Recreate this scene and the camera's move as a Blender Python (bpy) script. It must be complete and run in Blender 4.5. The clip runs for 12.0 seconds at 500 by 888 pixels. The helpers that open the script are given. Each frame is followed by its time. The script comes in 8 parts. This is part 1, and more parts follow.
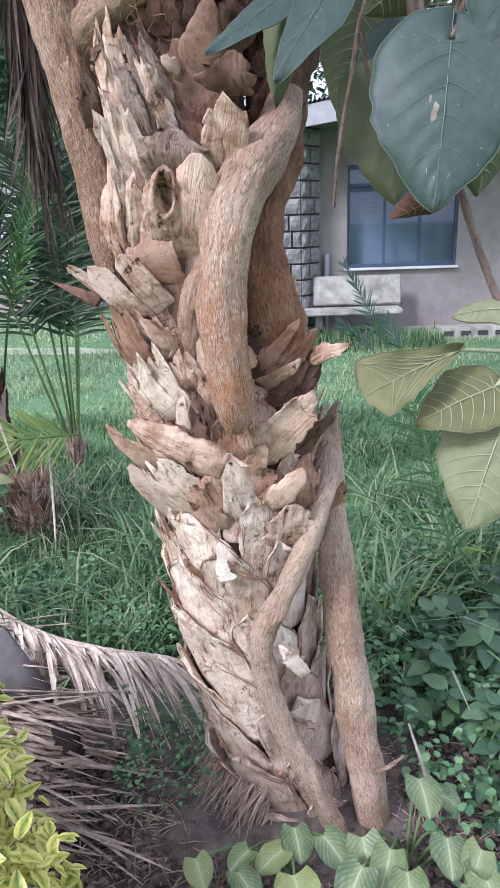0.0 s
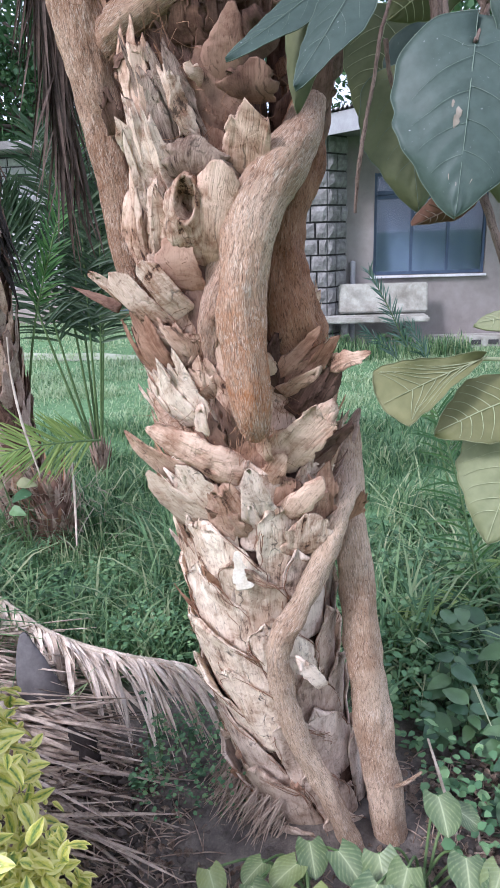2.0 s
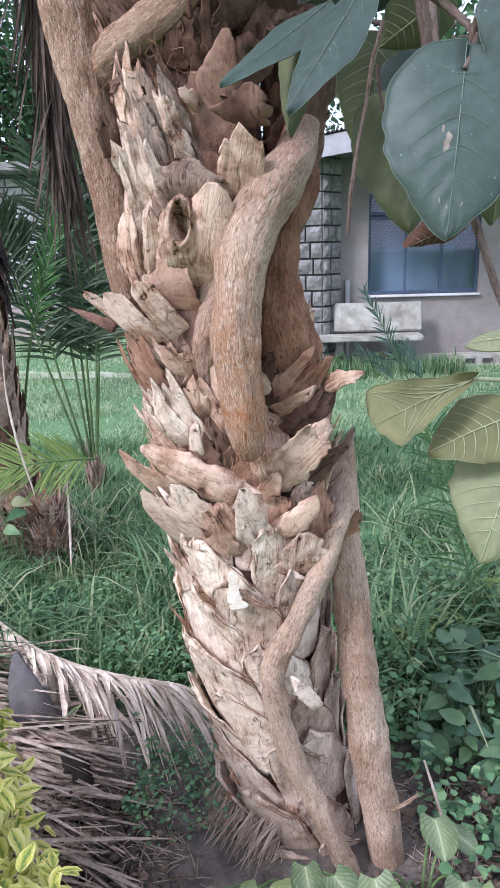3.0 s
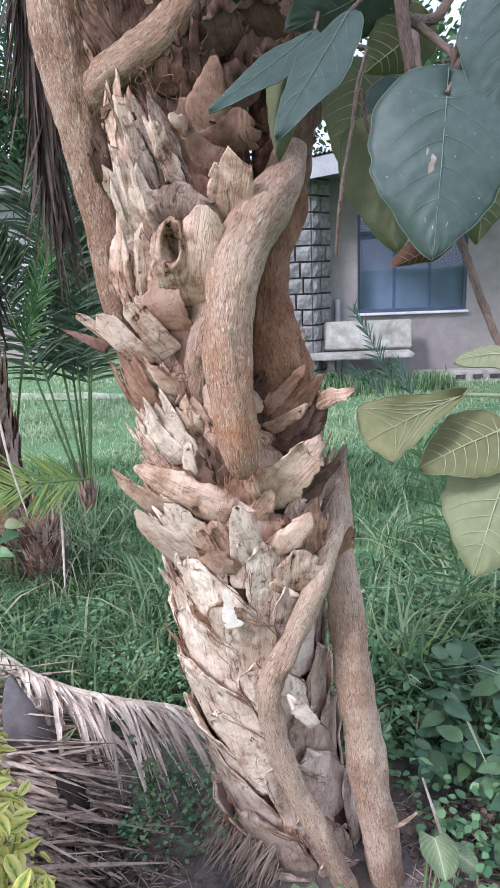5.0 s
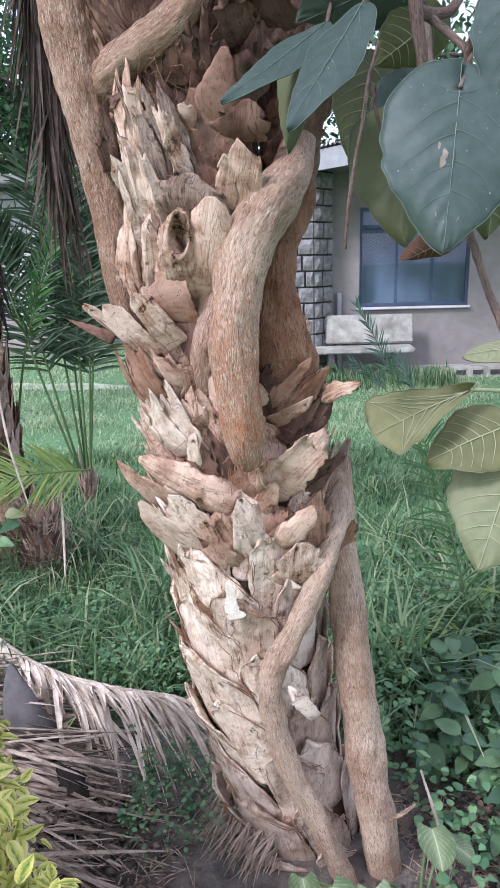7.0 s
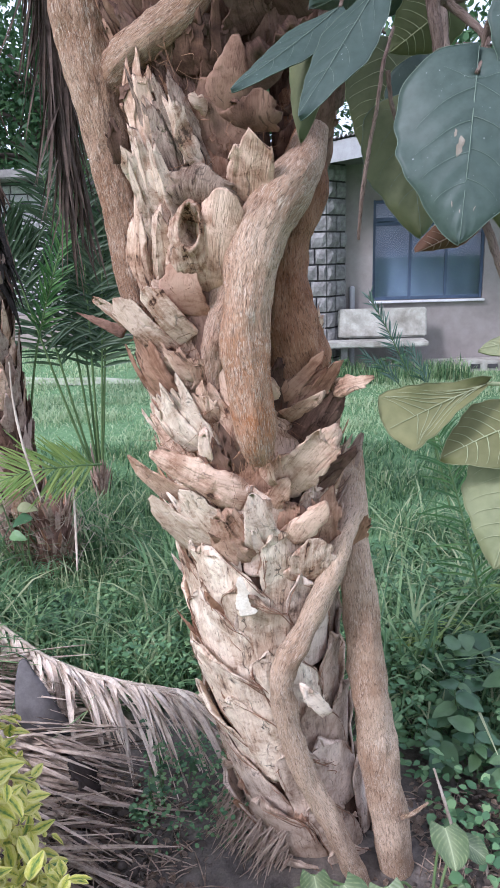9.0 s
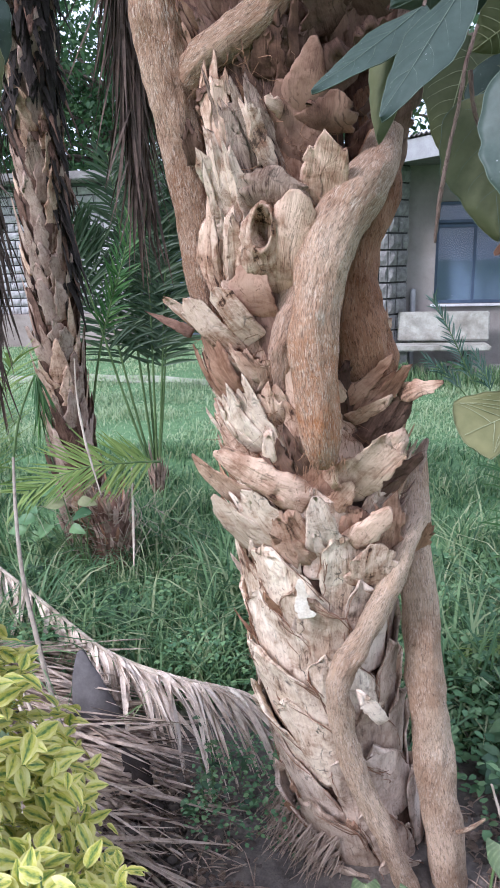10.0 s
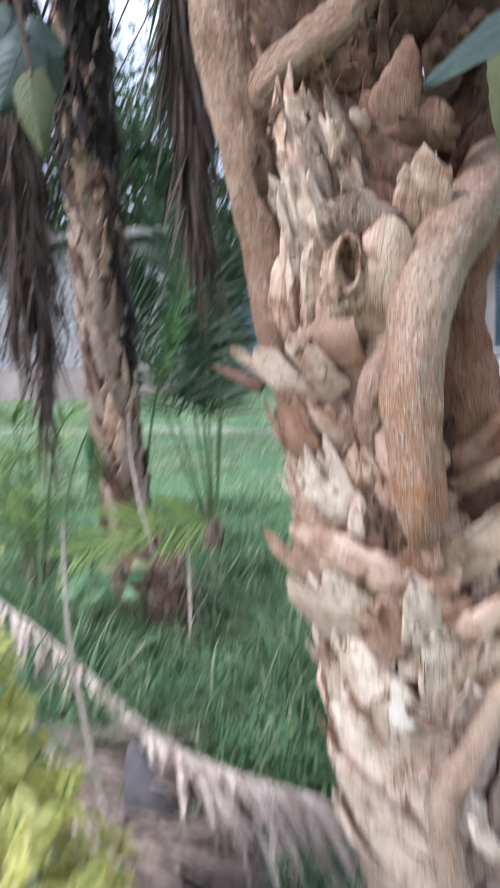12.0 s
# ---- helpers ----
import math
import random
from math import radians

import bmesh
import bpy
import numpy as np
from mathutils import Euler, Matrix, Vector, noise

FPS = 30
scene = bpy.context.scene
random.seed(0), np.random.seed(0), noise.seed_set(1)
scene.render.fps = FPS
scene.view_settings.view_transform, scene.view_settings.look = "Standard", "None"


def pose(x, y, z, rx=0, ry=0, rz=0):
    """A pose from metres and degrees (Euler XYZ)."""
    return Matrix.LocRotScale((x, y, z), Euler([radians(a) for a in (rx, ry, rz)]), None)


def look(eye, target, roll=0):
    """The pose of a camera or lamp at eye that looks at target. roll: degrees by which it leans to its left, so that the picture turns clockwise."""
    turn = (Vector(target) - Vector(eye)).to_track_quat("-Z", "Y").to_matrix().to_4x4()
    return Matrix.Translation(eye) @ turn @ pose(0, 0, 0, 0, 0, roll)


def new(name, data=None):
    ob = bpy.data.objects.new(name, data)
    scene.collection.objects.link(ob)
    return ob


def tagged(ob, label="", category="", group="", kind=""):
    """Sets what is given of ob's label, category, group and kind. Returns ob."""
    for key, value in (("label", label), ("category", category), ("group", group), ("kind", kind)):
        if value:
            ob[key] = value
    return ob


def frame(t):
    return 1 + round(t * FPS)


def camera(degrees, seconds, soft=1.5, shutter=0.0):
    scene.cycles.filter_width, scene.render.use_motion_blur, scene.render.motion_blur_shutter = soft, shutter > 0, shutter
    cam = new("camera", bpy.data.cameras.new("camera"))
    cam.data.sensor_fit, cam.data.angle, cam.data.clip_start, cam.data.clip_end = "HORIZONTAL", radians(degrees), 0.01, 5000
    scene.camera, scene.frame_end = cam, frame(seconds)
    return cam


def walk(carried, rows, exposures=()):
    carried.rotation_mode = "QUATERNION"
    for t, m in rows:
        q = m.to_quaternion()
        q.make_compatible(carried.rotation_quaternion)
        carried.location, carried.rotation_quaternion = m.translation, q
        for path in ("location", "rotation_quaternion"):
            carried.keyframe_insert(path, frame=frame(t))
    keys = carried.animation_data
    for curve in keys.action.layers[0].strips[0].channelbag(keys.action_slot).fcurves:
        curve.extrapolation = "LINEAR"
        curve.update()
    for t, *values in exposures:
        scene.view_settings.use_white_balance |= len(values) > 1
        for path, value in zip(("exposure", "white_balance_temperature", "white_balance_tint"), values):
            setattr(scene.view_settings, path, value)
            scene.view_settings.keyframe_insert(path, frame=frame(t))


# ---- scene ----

cam = camera(40.1, 12.0, soft=1.2, shutter=0.7)
PATH = [
    (0, (0.012, 0.044, 1.533), (-0.032, 1.948, 0.923), -1.9),
    (0.5, (0.015, 0.046, 1.534), (-0.049, 1.953, 0.934), -1.8),
    (1, (0.017, 0.051, 1.533), (-0.083, 1.955, 0.929), -1.8),
    (1.5, (0.021, 0.054, 1.531), (-0.096, 1.959, 0.935), -1.9),
    (2, (0.024, 0.055, 1.531), (-0.091, 1.963, 0.942), -1.8),
    (2.5, (0.023, 0.056, 1.535), (-0.093, 1.973, 0.977), -1.5),
    (3, (0.027, 0.054, 1.534), (-0.075, 1.977, 0.995), -1.7),
    (3.5, (0.028, 0.053, 1.534), (-0.065, 1.977, 0.996), -1.7),
    (5.5, (0.026, 0.044, 1.535), (-0.052, 1.984, 1.057), -2.4),
    (6, (0.017, 0.049, 1.531), (-0.053, 1.981, 1.021), -1.8),
    (6.5, (0.015, 0.041, 1.535), (-0.057, 1.975, 1.028), -1.6),
    (8.5, (0.013, 0.051, 1.534), (-0.088, 1.981, 1.019), -1.7),
    (9, (0.016, 0.057, 1.532), (-0.097, 1.984, 1.01), -1.8),
    (9.5, (0.012, 0.059, 1.532), (-0.153, 1.983, 1.009), -2.0),
    (10, (-0.008, 0.056, 1.534), (-0.274, 1.97, 1.018), -1.3),
    (10.5, (0.003, 0.058, 1.534), (-0.272, 1.978, 1.048), -1.8),
    (11, (0.005, 0.076, 1.536), (-0.29, 1.99, 1.036), -1.9),
    (11.2, (0.004, 0.078, 1.536), (-0.357, 1.977, 1.023), -1.6),
    (11.5, (-0.021, 0.115, 1.527), (-0.486, 1.99, 1.01), -3.2),
    (11.7, (-0.027, 0.127, 1.527), (-0.517, 2.001, 1.028), -3.4),
    (11.8, (-0.040, 0.157, 1.526), (-0.533, 2.029, 1.024), -2.6),
    (11.9, (-0.064, 0.208, 1.525), (-0.525, 2.099, 1.065), -2.9),
    (12, (-0.092, 0.27, 1.523), (-0.506, 2.19, 1.149), -2.8),
]
EXPOSURES = [(0.0, 0.72, 5500, 20), (9.0, 0.68, 5500, 20), (12.0, 0.66, 5500, 18)]
walk(cam, [(t, look(eye, target, roll)) for t, eye, target, roll in PATH], EXPOSURES)

# ---- daylight: a bright, thinly clouded sky, with its brightest part behind and left of the viewer ----
SUN_HIGH, SUN_SIDE = 40.0, 229.0          # degrees above the horizon; compass way that the light comes from
world = bpy.data.worlds.new("world")
scene.world = world
world.use_nodes = True
wn = world.node_tree
sky = wn.nodes.new("ShaderNodeTexSky")
sky.sky_type, sky.sun_disc = "NISHITA", False
sky.sun_elevation, sky.sun_rotation = radians(SUN_HIGH), radians(SUN_SIDE)
sky.air_density, sky.dust_density, sky.ozone_density = 1.0, 3.0, 1.0
# thin white cloud over most of the sky
cloud = wn.nodes.new("ShaderNodeTexNoise")
cloud.inputs["Scale"].default_value, cloud.inputs["Detail"].default_value = 2.2, 5.0
spread = wn.nodes.new("ShaderNodeMapRange")
for sock, val in zip(spread.inputs[1:5], (0.3, 0.65, 0.6, 0.95)):
    sock.default_value = val
veil = wn.nodes.new("ShaderNodeMix")
veil.data_type = "RGBA"
veil.inputs[7].default_value = (5.6, 5.8, 6.2, 1)
wn.links.new(cloud.outputs["Fac"], spread.inputs[0])
wn.links.new(spread.outputs[0], veil.inputs[0])
wn.links.new(sky.outputs[0], veil.inputs[6])
wn.links.new(veil.outputs[2], wn.nodes["Background"].inputs[0])
wn.nodes["Background"].inputs[1].default_value = 0.175
sun = new("sun", bpy.data.lights.new("sun", "SUN"))
sun.data.energy, sun.data.angle, sun.data.color = 2.2, radians(12), (1.0, 0.955, 0.91)
sun_way = Vector((math.sin(radians(SUN_SIDE)) * math.cos(radians(SUN_HIGH)), math.cos(radians(SUN_SIDE)) * math.cos(radians(SUN_HIGH)), math.sin(radians(SUN_HIGH))))
sun.matrix_basis = look(sun_way * 30, (0, 0, 0))

# ---- numbers: noise and meshes ----
rng = np.random.default_rng(7)


def vnoise(p, seed=0):
    """Smooth value noise in -1..1 at the rows of p."""
    p = np.asarray(p, float)
    i = np.floor(p).astype(np.int64)
    f = p - i
    f = f * f * (3 - 2 * f)
    total = np.zeros(len(p))
    for dx in (0, 1):
        for dy in (0, 1):
            for dz in (0, 1):
                h = ((i[:, 0] + dx) * 374761393 + (i[:, 1] + dy) * 668265263 + (i[:, 2] + dz) * 2147483647 + seed * 974634777) & 0xFFFFFFFF
                h = ((h ^ (h >> 13)) * 1274126177) & 0xFFFFFFFF
                h = (h ^ (h >> 16)) & 0xFFFFFFFF
                w = (f[:, 0] if dx else 1 - f[:, 0]) * (f[:, 1] if dy else 1 - f[:, 1]) * (f[:, 2] if dz else 1 - f[:, 2])
                total += w * (h / 0x7FFFFFFF - 1)
    return total


def fbm(p, seed=0, octaves=3):
    p = np.asarray(p, float)
    return sum(vnoise(p * 2.03 ** k, seed + k) * 0.5 ** k for k in range(octaves))


def unit(v):
    v = np.asarray(v, float)
    return v / np.maximum(np.linalg.norm(v, axis=-1, keepdims=True), 1e-9)


def mesh_of(name, verts, faces, uvs=None, smooth=True):
    me = bpy.data.meshes.new(name)
    me.from_pydata(np.asarray(verts, float).tolist(), [], [list(map(int, f)) for f in faces])
    if uvs is not None:
        layer = me.uv_layers.new(name="UVMap")
        idx = np.empty(len(me.loops), np.int64)
        me.loops.foreach_get("vertex_index", idx)
        layer.data.foreach_set("uv", np.asarray(uvs, np.float32)[idx].ravel())
    if smooth:
        me.polygons.foreach_set("use_smooth", np.ones(len(me.polygons), bool))
    me.update()
    return me


def thing(name, place, label, category, group="", kind=""):
    ob = new(name)
    ob.location = place
    ob.empty_display_size = 0.1
    return tagged(ob, label, category, group, kind)


def part(name, data, material, parent=None, label=""):
    """Links a bmesh or a mesh, in world coordinates, as one object under a thing or a part."""
    if isinstance(data, bmesh.types.BMesh):
        me = bpy.data.meshes.new(name)
        data.to_mesh(me)
        data.free()
    else:
        me = data
    if material is not None and not me.materials:
        me.materials.append(material)
    ob = new(name, me)
    if parent is not None:
        ob.parent = parent
        if parent.type == "EMPTY":
            ob.matrix_parent_inverse = Matrix.Translation(-Vector(parent.location))
    return tagged(ob, label)


def join(pieces):
    """Several (verts, faces, uvs) as one."""
    vs, fs, us, n = [], [], [], 0
    for v, f, u in pieces:
        vs.append(np.asarray(v, float))
        us.append(np.asarray(u, float) if u is not None else np.zeros((len(v), 2)))
        fs.extend([[i + n for i in q] for q in f])
        n += len(v)
    return np.concatenate(vs), fs, np.concatenate(us)


def spline(points, n):
    """n points along a smooth line through the given ones (any number of columns)."""
    p = np.asarray(points, float)
    p = np.vstack([2 * p[0] - p[1], p, 2 * p[-1] - p[-2]])
    m = len(p) - 3
    out = []
    for s in np.linspace(0, m - 1e-6, n):
        i = int(s)
        t = s - i
        a, b, c, d = p[i], p[i + 1], p[i + 2], p[i + 3]
        out.append(0.5 * (2 * b + (c - a) * t + (2 * a - 5 * b + 4 * c - d) * t * t + (3 * b - a - 3 * c + d) * t ** 3))
    return np.array(out)


def tube(points, radii, n=40, around=16, rough=0.0, seed=0, ridge=0.0, flat=1.0):
    """A tapered, uneven round stem along a line of points: verts, faces, uvs (metres around and along)."""
    r = np.asarray(radii, float).reshape(-1, 1)
    line = spline(np.hstack([np.asarray(points, float), r]), n)
    c, rad = line[:, :3], np.maximum(line[:, 3], 1e-4)
    tan = unit(np.gradient(c, axis=0))
    side = np.cross(tan[0], (0.31, 0.9, 0.27))
    side = unit(side)
    rings, uv = [], []
    along = np.concatenate([[0], np.cumsum(np.linalg.norm(np.diff(c, axis=0), axis=1))])
    ang = np.linspace(0, 2 * np.pi, around + 1)
    for k in range(n):
        side = unit(side - tan[k] * np.dot(side, tan[k]))
        up = np.cross(tan[k], side)
        ring = np.cos(ang)[:, None] * side + np.sin(ang)[:, None] * up * flat
        rings.append(ring)
        uv.append(np.stack([ang * rad.mean(), np.full(around + 1, along[k])], 1))
    nor = np.array(rings)
    wob = np.zeros((n, around + 1))
    if rough or ridge:
        q = np.stack([np.repeat(along[:, None], around + 1, 1) / rad.mean() * 0.55, nor[:, :, 0] * 1.1, nor[:, :, 1] * 1.1 + nor[:, :, 2] * 0.7], -1).reshape(-1, 3)
        wob = rough * fbm(q, seed, 3).reshape(n, -1)
        if ridge:
            q2 = np.stack([np.repeat(along[:, None], around + 1, 1) * 22, nor[:, :, 0] * rad.mean() * 190, (nor[:, :, 1] + nor[:, :, 2]) * rad.mean() * 190], -1).reshape(-1, 3)
            wob = wob + ridge * fbm(q2, seed + 5, 2).reshape(n, -1)
    wob[:, -1] = wob[:, 0]
    v = c[:, None, :] + nor * (rad[:, None] * (1 + wob))[:, :, None]
    v = v.reshape(-1, 3)
    uv = np.array(uv).reshape(-1, 2)
    w = around + 1
    f = [[k * w + j, k * w + j + 1, (k + 1) * w + j + 1, (k + 1) * w + j] for k in range(n - 1) for j in range(around)]
    v = np.vstack([v, c[0] - tan[0] * rad[0] * 0.25, c[-1] + tan[-1] * rad[-1] * 0.45])
    uv = np.vstack([uv, uv[0], uv[-1]])
    a, b = len(v) - 2, len(v) - 1
    f += [[a, j + 1, j] for j in range(around)] + [[b, (n - 1) * w + j, (n - 1) * w + j + 1] for j in range(around)]
    return v, f, uv


def box(lo, hi, bevel=0.0, turn=0.0):
    """A bmesh box between two corners, with worn edges, turned about its middle (degrees)."""
    bm = bmesh.new()
    lo, hi = Vector(lo), Vector(hi)
    bmesh.ops.create_cube(bm, size=1.0, matrix=Matrix.Translation((lo + hi) / 2) @ Matrix.Rotation(radians(turn), 4, "Z") @ Matrix.Diagonal((*(hi - lo), 1)))
    if bevel:
        bmesh.ops.bevel(bm, geom=bm.edges[:], offset=bevel, segments=2, affect="EDGES")
    return bm


# ---- materials ----
def nodes_of(name):
    m = bpy.data.materials.new(name)
    m.use_nodes = True
    t = m.node_tree
    return m, t, t.nodes["Principled BSDF"]


def node(t, kind, **values):
    n = t.nodes.new(kind)
    for k, v in values.items():
        n.inputs[k.replace("_", " ")].default_value = v
    return n


def ramp(t, fac, stops):
    n = t.nodes.new("ShaderNodeValToRGB")
    e = n.color_ramp.elements
    while len(e) < len(stops):
        e.new(0.5)
    for el, (p, c) in zip(e, stops):
        el.position, el.color = p, (*c, 1)
    t.links.new(fac, n.inputs[0])
    return n.outputs[0]


def blend(t, kind, fac, a, b):
    n = t.nodes.new("ShaderNodeMix")
    n.data_type, n.blend_type = "RGBA", kind
    for sock, val in ((n.inputs[0], fac), (n.inputs[6], a), (n.inputs[7], b)):
        if isinstance(val, (int, float)):
            sock.default_value = val
        elif isinstance(val, tuple):
            sock.default_value = (*val, 1)
        else:
            t.links.new(val, sock)
    return n.outputs[2]


def coords(t, kind, scale, shift=True):
    """Texture coordinates (UV or Object) stretched by scale, shifted by each object's own number."""
    c = t.nodes.new("ShaderNodeTexCoord")
    m = t.nodes.new("ShaderNodeMapping")
    m.inputs["Scale"].default_value = scale
    t.links.new(c.outputs[kind], m.inputs["Vector"])
    if shift:
        o = t.nodes.new("ShaderNodeObjectInfo")
        s = t.nodes.new("ShaderNodeVectorMath")
        s.operation = "SCALE"
        s.inputs[0].default_value = (37.0, 53.0, 19.0)
        t.links.new(o.outputs["Random"], s.inputs["Scale"])
        t.links.new(s.outputs[0], m.inputs["Location"])
    return m.outputs[0]


def noise_tex(t, vec, scale, detail=5, rough=0.6, distortion=0.0):
    n = node(t, "ShaderNodeTexNoise", Scale=scale, Detail=detail, Roughness=rough, Distortion=distortion)
    t.links.new(vec, n.inputs["Vector"])
    return n.outputs["Fac"]


def bump(t, bs, heights, strength=0.6, distance=0.004):
    last = None
    for h, k in heights:
        b = node(t, "ShaderNodeBump", Strength=strength * k, Distance=distance)
        t.links.new(h, b.inputs["Height"])
        if last is not None:
            t.links.new(last, b.inputs["Normal"])
        last = b.outputs[0]
    t.links.new(last, bs.inputs["Normal"])


def fibre_wood(name, dark, mid, pale, grey, rough=0.85, along=5.0, across=70.0, relief=0.9, grey_amount=0.5, dk=0.30, soft=0.58, cracks=0.6, stain=0.5):
    """Dead, weathered palm wood: fine fibres along the piece, broader worn and stained places, a few thin wandering splits."""
    m, t, bs = nodes_of(name)
    ob = coords(t, "Object", (1, 1, 1))
    fine = noise_tex(t, coords(t, "UV", (across * 4.5, along * 3.4, 1)), 1.0, 4, 0.6, 0.8)
    wide = noise_tex(t, coords(t, "UV", (across * 0.9, along * 1.3, 1)), 1.0, 6, 0.62, 0.9)
    patch = noise_tex(t, ob, 13.0, 7, 0.66, 0.5)
    streak = blend(t, "MIX", 0.5, fine, wide)
    both = blend(t, "MIX", soft, streak, patch)
    col = ramp(t, both, [(dk, dark), (0.43, mid), (0.53, tuple((a + 2 * b) / 3 for a, b in zip(mid, pale))), (0.62, pale)])
    wash = noise_tex(t, ob, 6.0, 4, 0.6)
    col = blend(t, "MIX", ramp(t, wash, [(0.45, (0, 0, 0)), (0.7, (grey_amount,) * 3)]), col, grey)
    # brown stains, and small dark pits
    blot = noise_tex(t, ob, 31.0, 6, 0.7, 0.6)
    col = blend(t, "MULTIPLY", stain, col, ramp(t, blot, [(0.36, (0.42, 0.29, 0.22)), (0.5, (1, 1, 1))]))
    pit = noise_tex(t, coords(t, "UV", (150, 70, 1)), 1.0, 3, 0.6)
    col = blend(t, "MULTIPLY", 0.6, col, ramp(t, pit, [(0.3, (0.3, 0.22, 0.18)), (0.4, (1, 1, 1))]))
    warp = node(t, "ShaderNodeVectorMath")
    warp.operation = "MULTIPLY_ADD"
    warp.inputs[1].default_value = (1.6, 1.6, 0)
    nz = node(t, "ShaderNodeTexNoise", Scale=17.0, Detail=4.0)
    t.links.new(ob, nz.inputs["Vector"])
    t.links.new(nz.outputs["Color"], warp.inputs[0])
    t.links.new(coords(t, "UV", (across * 0.4, along * 0.9, 1)), warp.inputs[2])
    split = node(t, "ShaderNodeTexVoronoi", Scale=1.0, Randomness=1.0)
    split.feature = "DISTANCE_TO_EDGE"
    t.links.new(warp.outputs[0], split.inputs["Vector"])
    crack = ramp(t, split.outputs["Distance"], [(0.0, (0, 0, 0)), (0.028, (1, 1, 1))])
    some = ramp(t, noise_tex(t, ob, 23.0, 2, 0.5), [(0.5, (0, 0, 0)), (0.64, (cracks,) * 3)])
    col = blend(t, "MULTIPLY", some, col, crack)
    own = t.nodes.new("ShaderNodeObjectInfo")
    col = blend(t, "MULTIPLY", 0.8, col, ramp(t, own.outputs["Random"], [(0.0, (0.66, 0.60, 0.55)), (0.3, (0.95, 0.92, 0.89)), (0.6, (1.0, 1.0, 1.0)), (1.0, (1.14, 1.13, 1.12))]))
    t.links.new(col, bs.inputs["Base Color"])
    bs.inputs["Roughness"].default_value = rough
    bs.inputs["Specular IOR Level"].default_value = 0.3
    bump(t, bs, [(crack, 0.4 * cracks), (wide, 0.9 * (1 - soft) + 0.35), (fine, 0.9 * (1 - soft) + 0.25), (patch, 0.45), (blot, 0.4)], relief, 0.005)
    return m


def fig_bark(name, low, high, fleck, amount=0.55, rust=None):
    """Fig bark: warm, finely netted, with pale corky flecks drawn out along the stem; rust: (colour, from, to) along it."""
    m, t, bs = nodes_of(name)
    ob = coords(t, "Object", (1, 1, 1), False)
    uv = coords(t, "UV", (1, 1, 1))
    big = noise_tex(t, ob, 7.0, 5, 0.6)
    col = ramp(t, big, [(0.38, low), (0.5, tuple((a + b) / 2 for a, b in zip(low, high))), (0.62, high)])
    if rust:
        sep = t.nodes.new("ShaderNodeSeparateXYZ")
        t.links.new(coords(t, "UV", (1, 1, 1), False), sep.inputs[0])
        mr = node(t, "ShaderNodeMapRange", From_Min=rust[1], From_Max=rust[2])
        t.links.new(sep.outputs[1], mr.inputs[0])
        mm = t.nodes.new("ShaderNodeMath")
        mm.operation = "MULTIPLY"
        t.links.new(mr.outputs[0], mm.inputs[0])
        t.links.new(ramp(t, noise_tex(t, ob, 19.0, 4, 0.65), [(0.3, (0.15,) * 3), (0.6, (1,) * 3)]), mm.inputs[1])
        col = blend(t, "MIX", mm.outputs[0], col, rust[0])
    grain = noise_tex(t, coords(t, "UV", (370, 48, 1)), 1.0, 5, 0.62, 1.6)
    net = ramp(t, grain, [(0.5, (0, 0, 0)), (0.6, (1, 1, 1))])
    where = ramp(t, noise_tex(t, ob, 26.0, 3, 0.6), [(0.3, (0.15 * amount,) * 3), (0.62, (amount,) * 3)])
    col = blend(t, "MIX", blend(t, "MULTIPLY", 1.0, net, where), col, fleck)
    fine = noise_tex(t, coords(t, "UV", (300, 52, 1)), 1.0, 5, 0.7, 1.4)
    col = blend(t, "MULTIPLY", 0.7, col, ramp(t, fine, [(0.38, (0.22, 0.16, 0.12)), (0.49, (1.0, 0.98, 0.95)), (0.66, (1.08, 1.07, 1.06))]))
    t.links.new(col, bs.inputs["Base Color"])
    bs.inputs["Roughness"].default_value = 0.78
    bs.inputs["Specular IOR Level"].default_value = 0.3
    bump(t, bs, [(grain, 1.0), (fine, 1.0), (big, 0.3)], 1.0, 0.005)
    return m


